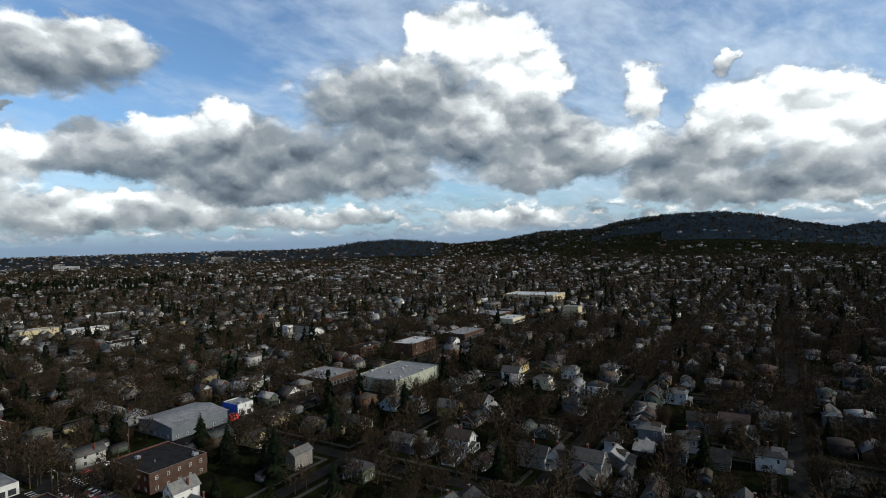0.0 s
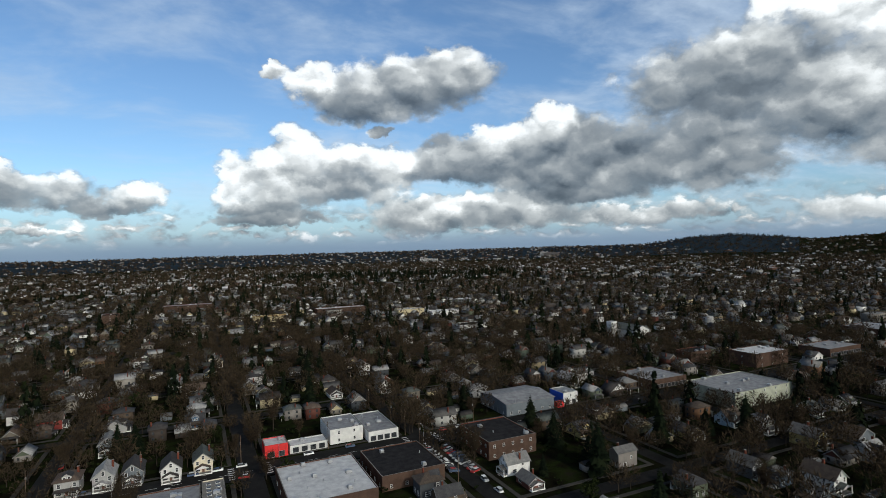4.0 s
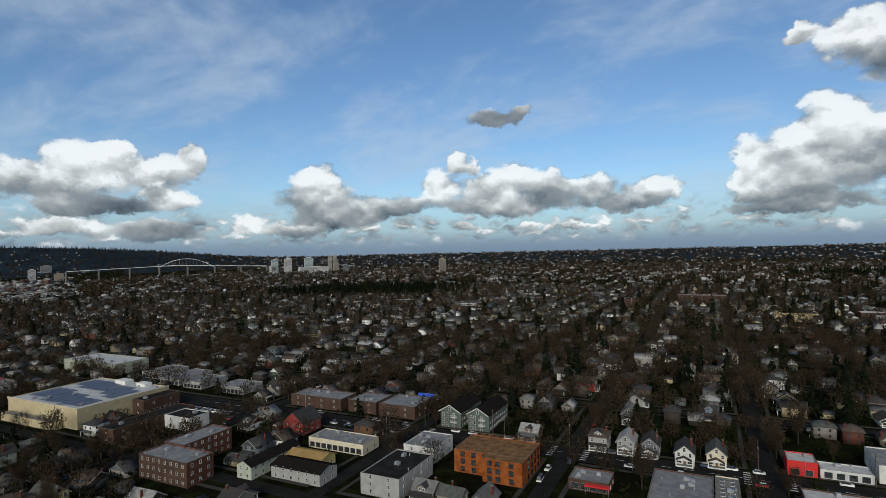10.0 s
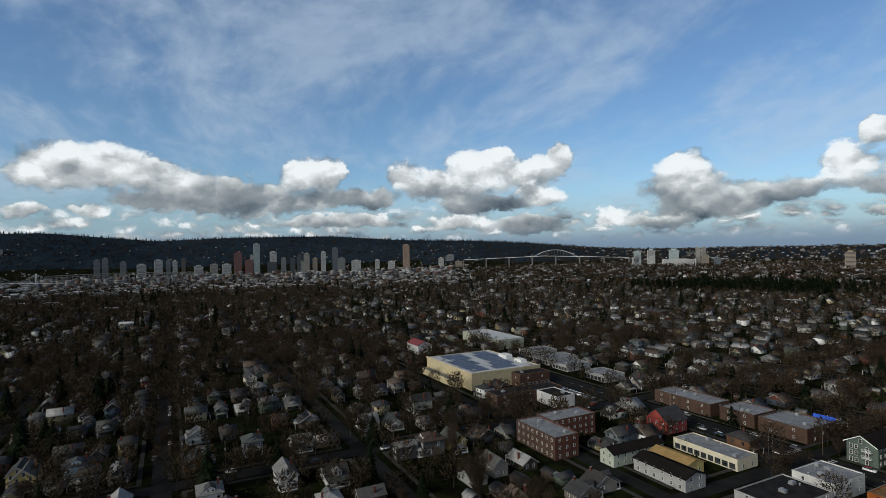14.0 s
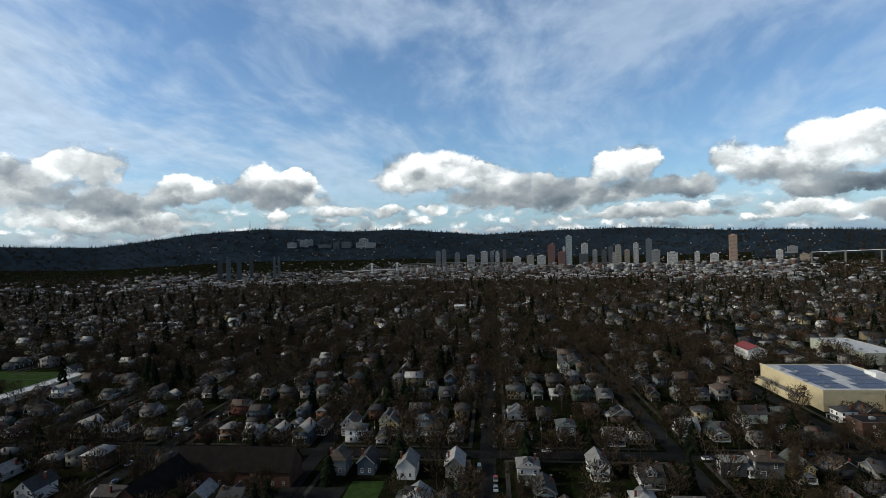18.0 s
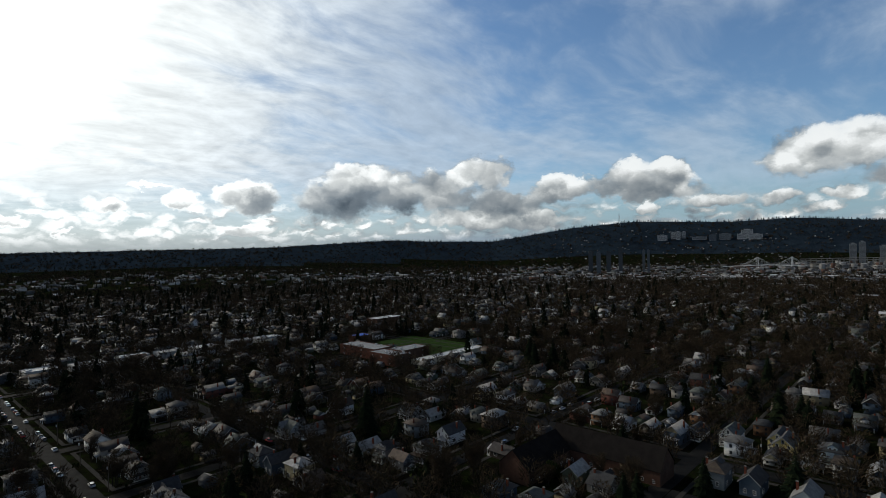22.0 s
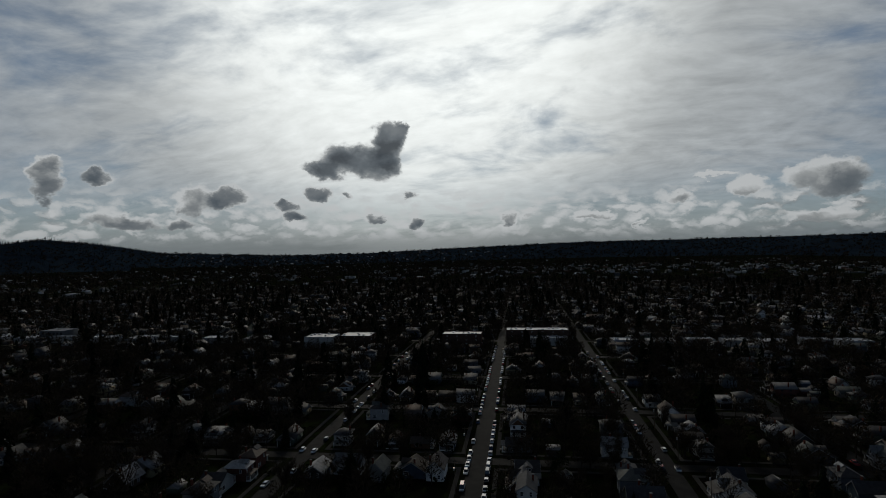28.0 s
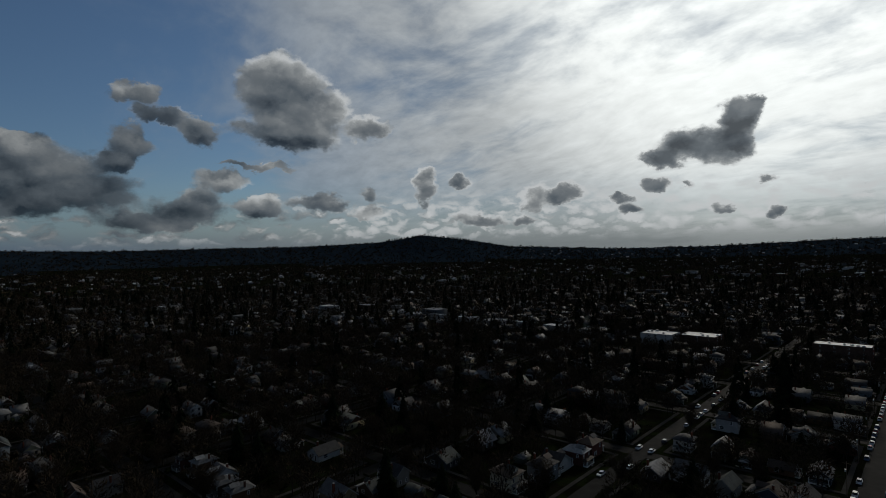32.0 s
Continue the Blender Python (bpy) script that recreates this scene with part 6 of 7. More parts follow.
tower(92.28, 3600, -0.73, 0.98, "white")
tower(90.90, 3600, -0.36, 0.89, "white")
tower(117.65, 2700, -0.46, 0.54, "dark")
tower(116.87, 2700, -0.64, 0.55, "slate")
tower(115.89, 2700, -0.56, 0.56, "dark")
tower(114.75, 2700, -0.16, 0.48, "dark")
tower(112.56, 2700, -0.49, 0.30, "slate")
tower(112.11, 2700, -0.50, 0.30, "slate")
tower(43.41, 2850, -0.38, 0.86, "pale")
tower(43.59, 2850, -0.94, 0.87, "white")
tower(42.13, 2850, -0.26, 0.92, "white")
tower(40.08, 2850, -0.25, 1.12, "pale")
tower(39.62, 2850, -1.18, 3.80, "white")
tower(37.94, 2850, -0.10, 0.53, "beige")
tower(37.45, 2850, -0.07, 0.49, "beige")
tower(37.31, 2850, -0.78, 0.74, "tan")
tower(36.29, 2850, -1.07, 0.80, "slate")
tower(26.21, 2500, -0.66, 0.93, "tan")
tower(-22.44, 3800, -0.81, 0.51, "white")
tower(-35.92, 3800, -0.65, 1.92, "brown")
tower(-35.10, 3790, -0.58, 0.68, "white")
low_block(-23.14, 3600, -0.98, 1.9, "white")
hill_block(110.80, 0.47, 0.96, 0.87, "white")
hill_block(109.83, 0.55, 1.19, 0.40, "white")
hill_block(109.38, 0.50, 1.24, 0.45, "white")
hill_block(108.89, 0.59, 1.23, 0.37, "white")
hill_block(107.51, 0.46, 0.72, 1.28, "grey")
hill_block(106.38, 0.29, 0.90, 0.61, "slate")
hill_block(105.32, 0.43, 0.94, 0.98, "grey")
hill_block(103.96, 0.40, 0.87, 0.74, "white")
hill_block(103.54, 0.45, 1.24, 0.93, "white")
hill_block(102.85, 0.38, 0.81, 1.13, "white")
hill_block(62.39, -0.96, -0.38, 0.80, "grey")


def bar(sh, a, b, r, m, n=5):
    sh.tube(a, b, r, r, m, n)


def far_point(az, dist, z):
    v = way(az, 0) * dist
    return Vector((v.x, v.y, z))


def arch_bridge():
    ob = thing("arch_bridge", "white steel arch bridge over the far river", "bridge")
    d = 3250
    left, right, deck, crown = 53.9, 49.1, 53.0, 88.0
    D = Shape()
    for k in range(14):
        a, b = far_point(61 - k * 1.2, d, deck - (abs(k - 7) * 2.2)), far_point(61 - (k + 1) * 1.2, d, deck - (abs(k - 6) * 2.2))
        bar(D, a, b, 1.3, M_TRIM)
    part("deck", D, ob)
    R = Shape()
    pts = []
    for k in range(17):
        u = k / 16
        pts.append(far_point(left + (right - left) * u, d, deck - 12 + (crown - deck + 12) * 4 * u * (1 - u)))
    for a, b in zip(pts, pts[1:]):
        bar(R, a, b, 1.2, M_TRIM)
    part("arch", R, ob)
    for k in range(2, 15):
        H_ = Shape()
        p = pts[k]
        if p.z > deck:
            bar(H_, p, (p.x, p.y, deck), 0.3, M_TRIM, 3)
            part("hanger", H_, ob)
    for k in range(0, 15, 2):
        H_ = Shape()
        p = far_point(61 - k * 1.2, d, 0)
        H_.box(p.x - 3, p.y - 3, -45, p.x + 3, p.y + 3, deck - abs(k - 7) * 2.2, M_CONC)
        part("pier", H_, ob)


def cable_bridge():
    ob = thing("cable_bridge", "white cable-stayed bridge with two masts", "bridge")
    d, deck, top = 2900, -11.0, 26.0
    D = Shape()
    for k in range(12):
        bar(D, far_point(105.6 - k * .62, d, deck - abs(k - 6) * 1.2), far_point(105.6 - (k + 1) * .62, d, deck - abs(k - 5) * 1.2), 1.5, M_TRIM)
    part("deck", D, ob)
    for az in (102.75, 100.1):
        p = far_point(az, d, 0)
        for s in (-4, 4):
            M_ = Shape()
            bar(M_, (p.x, p.y + s, -40), (p.x, p.y + s * 0.5, top), 1.3, M_TRIM)
            part("mast", M_, ob)
        for k in range(1, 9):
            for s in (-1, 1):
                C_ = Shape()
                bar(C_, (p.x, p.y, top - 1), far_point(az + s * k * .16, d, deck), 0.3, M_TRIM, 3)
                part("stay_cable", C_, ob)


def high_road():
    ob = thing("elevated_road", "grey double-deck elevated road on piers", "bridge")
    d = 3000
    D = Shape()
    for k in range(16):
        for z in (8.0, 16.0):
            bar(D, far_point(99.5 - k * .8, d, z - abs(k - 6) * .8), far_point(99.5 - (k + 1) * .8, d, z - abs(k - 5) * .8), 1.7, M_CONC)
    part("deck", D, ob)
    for k in range(0, 33):
        p = far_point(99.5 - k * .39, d, 0)
        P_ = Shape()
        P_.box(p.x - 1.4, p.y - 1.4, -40, p.x + 1.4, p.y + 1.4, 14 - abs(k / 2 - 6) * .8, M_CONC)
        part("pier", P_, ob)


def radio_mast():
    d = 4450
    p = far_point(114.8, d, 0)
    z0 = float(land(p.x, p.y))
    ob = thing("radio_mast", "tall lattice radio mast on the hilltop", "mast", "", pose(p.x, p.y, z0))
    h = EYE + d * math.tan(radians(3.25)) - z0
    for k in range(3):
        L_ = Shape()
        a = k * 2.09
        bar(L_, (9 * math.cos(a), 9 * math.sin(a), -2), (1.2 * math.cos(a), 1.2 * math.sin(a), h), 0.9, M_METAL, 4)
        part("leg", L_, ob)
    for k in range(7):
        L_ = Shape()
        s = 9 - 7.8 * k / 7
        for i in range(3):
            a, b = i * 2.09, (i + 1) * 2.09
            bar(L_, (s * math.cos(a), s * math.sin(a), h * k / 7), (s * math.cos(b), s * math.sin(b), h * (k + .8) / 7), 0.5, M_METAL, 3)
        part("brace", L_, ob)


arch_bridge()
cable_bridge()
high_road()
radio_mast()

# ---- the quarter's lots: rows of houses along the north-south streets ----
def taken(x, y, r=7.0):
    for a, b, c, d in BLOCKED:
        if a - r < x < c + r and b - r < y < d + r:
            return True
    return False


def clear_of(x, y, r, items):
    return all(abs(x - a) > r + s * 0.8 or abs(y - b) > r + s * 0.8 for a, b, s in items)


rng = random.Random(5)
NEAR, MID = 260.0, 600.0
mid_rows, far_rows, garages = {k: [] for k, _ in KINDS}, [], []
BLOCKED.append((-212, -76, -168, -40))      # car park and lawn behind the parish hall
NAMED = list(HOUSES)
for i, sx in enumerate(XS[:-1]):
    for j, sy in enumerate(YS[:-1]):
        cx, cy = (sx + XS[i + 1]) / 2, (sy + YS[j + 1]) / 2
        if math.hypot(cx, cy) > 1420 or math.hypot(cx, cy) < 120:
            continue
        lines = [(sx + 18.0, 0), (XS[i + 1] - 18.0, 1)]
        if XS[i + 1] - sx > 95:
            lines.append((cx, 0))
        if XS[i + 1] - sx > 130:
            lines = [(sx + 18, 0), (sx + 52, 1), (XS[i + 1] - 52, 0), (XS[i + 1] - 18, 1)]
        across = XS[i + 1] - sx < 95 and rng.random() < 0.4      # some blocks turn their fronts to the cross streets
        if across:
            lines = [(sy + 17.0, 2), (YS[j + 1] - 17.0, 3)]
        gap = ((XS[i + 1] - sx if across else YS[j + 1] - sy) - 16) / 5
        for lx, side in lines:
            for k in range(5):
                if rng.random() < 0.10:
                    continue
                x = lx + rng.uniform(-2.5, 2.5)
                y = sy + 8 + gap * (k + 0.5) + rng.uniform(-1.6, 1.6)
                if across:
                    x, y = sx + 8 + gap * (k + 0.5) + rng.uniform(-1.6, 1.6), lx + rng.uniform(-2.5, 2.5)
                if math.hypot(x, y) > 380:
                    x, y = x + rng.uniform(-8, 8), y + rng.uniform(-3, 3)
                r = math.hypot(x, y)
                if r < 165 or taken(x, y) or not clear_of(x, y, 5.5, NAMED):
                    continue
                kind = rng.choices([k_ for k_, _ in KINDS], (30, 20, 24, 14, 9, 3))[0]
                turn = (-90, 90, 0, 180)[side] + rng.choice((0, 0, 0, 90)) + rng.uniform(-3, 3)
                size, tall = rng.uniform(0.72, 1.0), rng.uniform(0.95, 1.08)
                if r < NEAR:
                    put_house(kind, x, y, turn, size, tall=tall)
                elif r < MID:
                    mid_rows[kind].append((x, y, 0, radians(turn), size, size * tall))
                else:
                    far_rows.append((x, y, 0, radians(turn), size, size * tall * rng.uniform(.9, 1.5)))
                gx = x + (15, -15, 9, -9)[side] + rng.uniform(-1, 1)
                if rng.random() < (0.4 if side < 2 else 0) and not taken(gx, y, 4) and clear_of(gx, y + 3, 2.5, NAMED):
                    garages.append((gx, y + 3, 0, radians(turn), rng.uniform(.8, 1.05), 1.0))


def light_house(kind):
    """A house with fewer pieces, for further off."""
    s = Shape()
    if kind in ("bungalow", "tudor"):
        x, y0, y1, z, rise = 4.6, -5.5, 6.0, 3.5, 3.6
        gable_walls(s, -x, y0, x, y1, -.3, z, rise, M_WALL_I, "x")
        gable(s, -x, y0, x, y1, z, rise, M_ROOF_I, .5, .2, "x")
        gable_walls(s, -1.8, y0 + .4, 1.8, y0 + 4, z - .2, z + 2.0, 1.2, M_WALL_I)
        gable(s, -1.8, y0 + .4, 1.8, y0 + 4.4, z + 2.0, 1.2, M_ROOF_I, .35, .16)
    elif kind == "foursquare":
        x, y0, y1, z, rise = 4.3, -5.0, 5.5, 6.3, 2.6
        s.box(-x, y0, -.3, x, y1, z, M_WALL_I)
        hip(s, -x, y0, x, y1, z, rise, M_ROOF_I, .7)
    else:
        x, y0, y1, z, rise = 3.9, -6.0, 6.3, {"cottage": 3.3, "tall": 8.0}.get(kind, 5.6), 3.0
        gable_walls(s, -x, y0, x, y1, -.3, z, rise, M_WALL_I)
        gable(s, -x, y0, x, y1, z, rise, M_ROOF_I, .5, .2)
    if kind != "foursquare":
        for q in rake_boards(-x, y0, x, y1, z, rise, "x" if kind in ("bungalow", "tudor") else "y", 0.5):
            s.solid(q.v, q.f, M_BARGE)
    hip(s, -x + .4, y0 - 2.4, x - .4, y0 + .2, 2.9, .8, M_ROOF_I, .3)
    for px in (-x + .6, x - .8):
        s.box(px, y0 - 2.2, 0, px + .25, y0 - 1.95, 2.9, M_TRIM)
    for zz in ((1.0,) if z < 5 else (1.0, 3.9)):
        for px in (-x * .5, x * .5):
            for yy, e in ((y0, -.06), (y1, .06)):
                s.face([(px - .6 * (1 if e < 0 else -1), yy + e, zz), (px + .6 * (1 if e < 0 else -1), yy + e, zz), (px + .6 * (1 if e < 0 else -1), yy + e, zz + 1.5), (px - .6 * (1 if e < 0 else -1), yy + e, zz + 1.5)], M_GLASS)
        for py in (-2.5, 2.5):
            for xx, e in ((-x, -.06), (x, .06)):
                s.face([(xx + e, py + .6 * (1 if e < 0 else -1), zz), (xx + e, py - .6 * (1 if e < 0 else -1), zz), (xx + e, py - .6 * (1 if e < 0 else -1), zz + 1.5), (xx + e, py + .6 * (1 if e < 0 else -1), zz + 1.5)], M_GLASS)
    s.box(x - 1.5, 1.5, z, x - .8, 2.1, z + rise + .7, M_BRICK)
    return s


for kind, words in KINDS:
    if mid_rows[kind]:
        joined("houses_beyond", light_house(kind), mid_rows[kind], "many timber houses with shingle roofs among bare trees", "houses")
simple, shed, hut = Shape(), Shape(), Shape()
gable_walls(simple, -4.2, -5.5, 4.2, 5.5, -3, 4.2, 2.8, M_WALL_I)
gable(simple, -4.2, -5.5, 4.2, 5.5, 4.2, 2.8, M_ROOF_I, 0.5, 0.25)
gable_walls(shed, -2.6, -3.2, 2.6, 3.2, -.3, 2.5, 1.4, M_WALL_I)
gable(shed, -2.6, -3.2, 2.6, 3.2, 2.5, 1.4, M_ROOF_I, .3, .15)
gable_walls(hut, -4.4, -5.5, 4.4, 5.5, -3, 4.2, 2.8, M_WALL_D)
hut.solid([(-5, -6, 3.8), (5, -6, 3.8), (5, 6, 3.8), (-5, 6, 3.8), (0, -6, 7.3), (0, 6, 7.3)], ((0, 4, 5, 3), (1, 2, 5, 4)), M_FLAT_D)
joined("garages", shed, [g for g in garages if math.hypot(g[0], g[1]) < 900], "small timber garages behind the houses", "garages")
joined("houses_further", simple, far_rows, "timber houses further out among bare trees", "houses")
far_rows = []

# roofs further out, thinning towards the hills
rs = np.random.RandomState(3)
N = 21000
r = 1350 + 3250 * rs.rand(N) ** 0.85
a = 2 * math.pi * rs.rand(N)
x, y = -r * np.sin(a), r * np.cos(a)
bear = bearing(x, y)
keep = rs.rand(N) < np.where((bear > 55) & (bear < 130) & (r > 1600), 0.35, np.where((bear > 135) & (r > 1350), 0.2, np.where((bear > 100) & (r > 2200), 0.4, 0.7)))
keep &= np.where((bear < -70) & (r > 2900), rs.rand(N) < 0.15, np.where((bear < -40) & (r > 2600), rs.rand(N) < 0.5, True)) & (r < np.where((bear > 60) & (bear < 128), 3900, np.where((np.interp(bear, SK_A, SK_E) < 0.3) | (bear < -58) & (bear > -76), 4600, 3500)))
x, y = x[keep], y[keep]
zz = land(x, y)
far_rows += [(x[i], y[i], zz[i], rs.randint(4) * math.pi / 2, rs.uniform(.8, 1.5), rs.uniform(.7, 1.3)) for i in range(len(x))]
joined("far_houses", hut, far_rows, "distant houses scattered over the basin", "houses")

# low flat-roofed sheds and blocks far off
flat_a, flat_b = Shape(), Shape()
flat_a.box(-12, -9, -4, 12, 9, 6, M_WALL_D, M_FLAT_D)
flat_a.box(-4, -2, 6, -1, 1, 7.5, M_METAL)
flat_b.box(-10, -7, -4, 10, 7, 8, M_WALL_D, M_FLAT_D)
for z_ in (1.5, 5.0):
    for s_ in (-1, 1):
        for k_ in range(6):
            flat_b.face([(-9 + k_ * 3.1, s_ * 7.06, z_), (-7.2 + k_ * 3.1, s_ * 7.06, z_), (-7.2 + k_ * 3.1, s_ * 7.06, z_ + 1.7), (-9 + k_ * 3.1, s_ * 7.06, z_ + 1.7)][::-s_], M_GLASS)
for nm, sh, num, lo, hi, r0, r1 in (("far_sheds", flat_a, 550, 62, 128, 1450, 2900), ("far_blocks", flat_b, 1300, 62, 126, 1500, 3550),
                                    ("south_sheds", flat_a, 260, 128, 190, 1900, 2700), ("centre_blocks", flat_b, 450, 62, 100, 2900, 3550), ("scattered_sheds", flat_a, 380, -95, 262, 900, 3300), ("scattered_blocks", flat_b, 420, -95, 262, 700, 3300), ("outlying_sheds", flat_a, 700, -95, 64, 1500, 4000), ("centre_low_blocks", flat_b, 650, 62, 104, 2700, 3600), ("north_blocks", flat_b, 200, 20, 70, 2300, 3600)):
    r = r0 + (r1 - r0) * rs.rand(num)
    a = np.radians(lo + (hi - lo) * rs.rand(num))
    x, y = -r * np.sin(a), r * np.cos(a)
    zz = land(x, y)
    joined(nm, sh, [(x[i], y[i], zz[i], rs.randint(2) * math.pi / 2, rs.uniform(.6, 1.6), rs.uniform(.6, 1.4) * (2.8 if nm == "centre_blocks" else 1.5 if nm == "centre_low_blocks" else 1.0)) for i in range(num)], "distant flat-roofed commercial buildings", "buildings")

# houses among the trees on the slopes behind the centre
num = 380
r, a = rs.uniform(3650, 4350, num), np.radians(rs.uniform(60, 122, num))
x, y = -r * np.sin(a), r * np.cos(a)
joined("hillside_houses", hut, [(x[i], y[i], float(land(x[i], y[i])) + 5, rs.uniform(0, 3), rs.uniform(.4, 1.0), rs.uniform(.4, .9)) for i in range(num)], "distant houses on the wooded slopes", "houses")

# ---- trees ----
OPEN_X = (19.0, 97.5, -58.5)      # streets to the south that lie open between the crowns
rng = random.Random(21)
near_trees, mid_bare, mid_fir, mid_ivy = 0, [], [], []
spots = []
for i, sx in enumerate(XS[:-1]):
    for j, sy in enumerate(YS[:-1]):
        cx, cy = (sx + XS[i + 1]) / 2, (sy + YS[j + 1]) / 2
        if math.hypot(cx, cy) > 1420 or math.hypot(cx, cy) < 120:
            continue
        for k in range(9):
            for sxx in (sx + 5.2, XS[i + 1] - 5.2):
                if rng.random() < 0.85:
                    spots.append((sxx + rng.uniform(-.4, .4), sy + 8 + k * 8 + rng.uniform(-3, 3), 1))
        if math.hypot(cx, cy) > 270:      # boughs over the further streets
            for k in range(5):
                if min(abs(sx - v) for v in OPEN_X) > 1 or sy > 0 or cy < -900:
                    spots.append((sx + rng.uniform(-4, 4), rng.uniform(sy, YS[j + 1]), 2))
                spots.append((rng.uniform(sx, XS[i + 1]), sy + rng.uniform(-4, 4), 2))
        for k in range(44):
            spots.append((rng.uniform(sx + 8, XS[i + 1] - 8), rng.uniform(sy + 8, YS[j + 1] - 8), 0))
        for k in range(11):
            spots.append((rng.uniform(sx + 9, XS[i + 1] - 9), rng.choice((sy + 5.3, YS[j + 1] - 5.3)) + rng.uniform(-.4, .4), 1))
rng.shuffle(spots)
count = {"bare": 0, "fir": 0, "ivy": 0}
for x, y, street in spots:
    r = math.hypot(x, y)
    if r < 150 or (-190 < x < 105 and 120 < y < 200) or taken(x, y, 3.5) or not clear_of(x, y, 0.5, HOUSES if r < NEAR + 30 else ()):
        continue
    over = 4.7 if r < 330 else 1.2      # crowns close over the far streets
    if street < 2 and (near_street(x, XS) < over or near_street(y, YS) < over) or abs(y - MAIN_Y) < 9 and r < 900:
        continue
    if -560 < y < -120 and near_street(x, OPEN_X) < 6.2:
        continue
    wood = noise.noise((x * .011, y * .011, 3.0))      # woodier and opener gardens
    if rng.random() > (0.78 if not street else 0.88) + (0.18 if y < -60 else 0.12 if x < -180 and y < 160 else 0.0) + 1.0 * wood:
        continue
    u = rng.random() - 0.25 * max(0.0, noise.noise((x * .006, y * .006, 9.0)))
    what = "bare" if (u < (0.96 if street else 0.86 if x < -180 else 0.78)) else ("fir" if u < (0.975 if street else 0.93 if x < -180 else 0.88) else "ivy")
    s = rng.uniform(0.5, 1.3) if what == "bare" else ((rng.uniform(0.45, 1.15) if r < 300 else rng.uniform(0.5, 1.35)) if what == "fir" else rng.uniform(0.6, 1.6))
    if r < 300 and count[what] < (175, 110, 70)[("bare", "fir", "ivy").index(what)]:
        count[what] += 1
        name = {"bare": "bare_tree", "fir": "fir_tree", "ivy": "garden_tree"}[what]
        put_tree(name + "-" + str(rng.randrange(7 if what == "bare" else 4)), x, y, s, rng.uniform(.85, 1.15))
    else:
        (mid_bare if what == "bare" else mid_fir if what == "fir" else mid_ivy).append((x, y, 0, rng.uniform(0, 6.28), s, s * rng.uniform(.8, 1.15)))


# tall conifers that stand over the roofs, and two groves to the north
for x, y, s, h in ((144, 171, 1.25, 1.0), (149, 181, 1.05, 1.0), (-166, -207, 1.3, 1.15), (-349, -215, 1.3, 1.0), (-353, -238, 1.4, 1.0), (-341, -226, 1.2, 1.1), (-381, -82, 1.2, 1.1), (-178, 394, 1.2, 1.1),
                   (-14, -440, 1.1, 1.4), (64, -348, 1.3, 1.1), (67, 370, 1.3, 1.0), (60, 327, 1.1, 1.1), (-94, -300, 1.0, 1.4), (-335, -80, 1.1, 1.0), (74, -404, 1.3, 1.1), (257, 392, 1.2, 1.0), (387, 151, 1.2, 1.0)):
    if clear_of(x, y, -1.5, HOUSES):
        put_tree("fir_tree-" + str(int(abs(x + y)) % 4), x, y, s, h)
for _ in range(900):
    t_ = rng.random()
    x, y = (-881 + 338 * t_ + rng.gauss(0, 40), 888 + 128 * t_ + abs(rng.gauss(0, 130)))
    if rng.random() < .45:
        x, y = 250 + 740 * t_ + rng.gauss(0, 60), 1950 - 420 * t_ + rng.gauss(0, 130)
    s = rng.uniform(.8, 1.6)
    mid_fir.append((x, y, 0, rng.uniform(0, 6.28), s, s))
for _ in range(1500):
    a, r = radians(rng.uniform(74, 120)), rng.uniform(850, 1350)
    s = rng.uniform(.9, 1.6)
    mid_bare.append((-r * math.sin(a), r * math.cos(a), 0, rng.uniform(0, 6.28), s, s))
for _ in range(6500):      # the wooded quarters to the south
    a, r = radians(rng.uniform(135, 262)), 430 + 990 * math.sqrt(rng.random())
    x, y, s = -r * math.sin(a), r * math.cos(a), rng.uniform(.7, 1.4)
    if near_street(x, OPEN_X) > 8 and not taken(x, y, 5):
        (mid_fir if rng.random() < .14 else mid_bare).append((x, y, 0, rng.uniform(0, 6.28), s, s))


def both(shapes):
    s = Shape()
    for q in shapes:
        b = len(s.v)
        s.v += q.v
        s.f += [tuple(b + i for i in f) for f in q.f]
        s.k += [s.slot(q.mats[k]) for k in q.k]
    return s


def spread_over(name, makers, rows, label):
    for n, mk in enumerate(makers):
        if rows[n::len(makers)]:
            joined(name, both(mk), rows[n::len(makers)], label, "trees")


inner = [t for t in mid_bare if math.hypot(t[0], t[1]) < 620]
outer = [t for t in mid_bare if math.hypot(t[0], t[1]) >= 620]
spread_over("bare_trees_beyond", [light_tree(rng, 12, 210, 3, 0.18) for _ in range(6)], inner, "leafless trees between the houses")
spread_over("bare_trees_further", [light_tree(rng, 12, 24, 0, 0.62) for _ in range(6)], outer, "leafless trees between the houses")
spread_over("conifers_beyond", [far_fir(rng, 18, 75, rng.uniform(.2, .3)) for _ in range(4)], mid_fir, "dark conifers between the houses")
spread_over("garden_trees_beyond", [leafy(rng, 6, 46, 0.12) for _ in range(3)], mid_ivy, "evergreen trees between the houses")


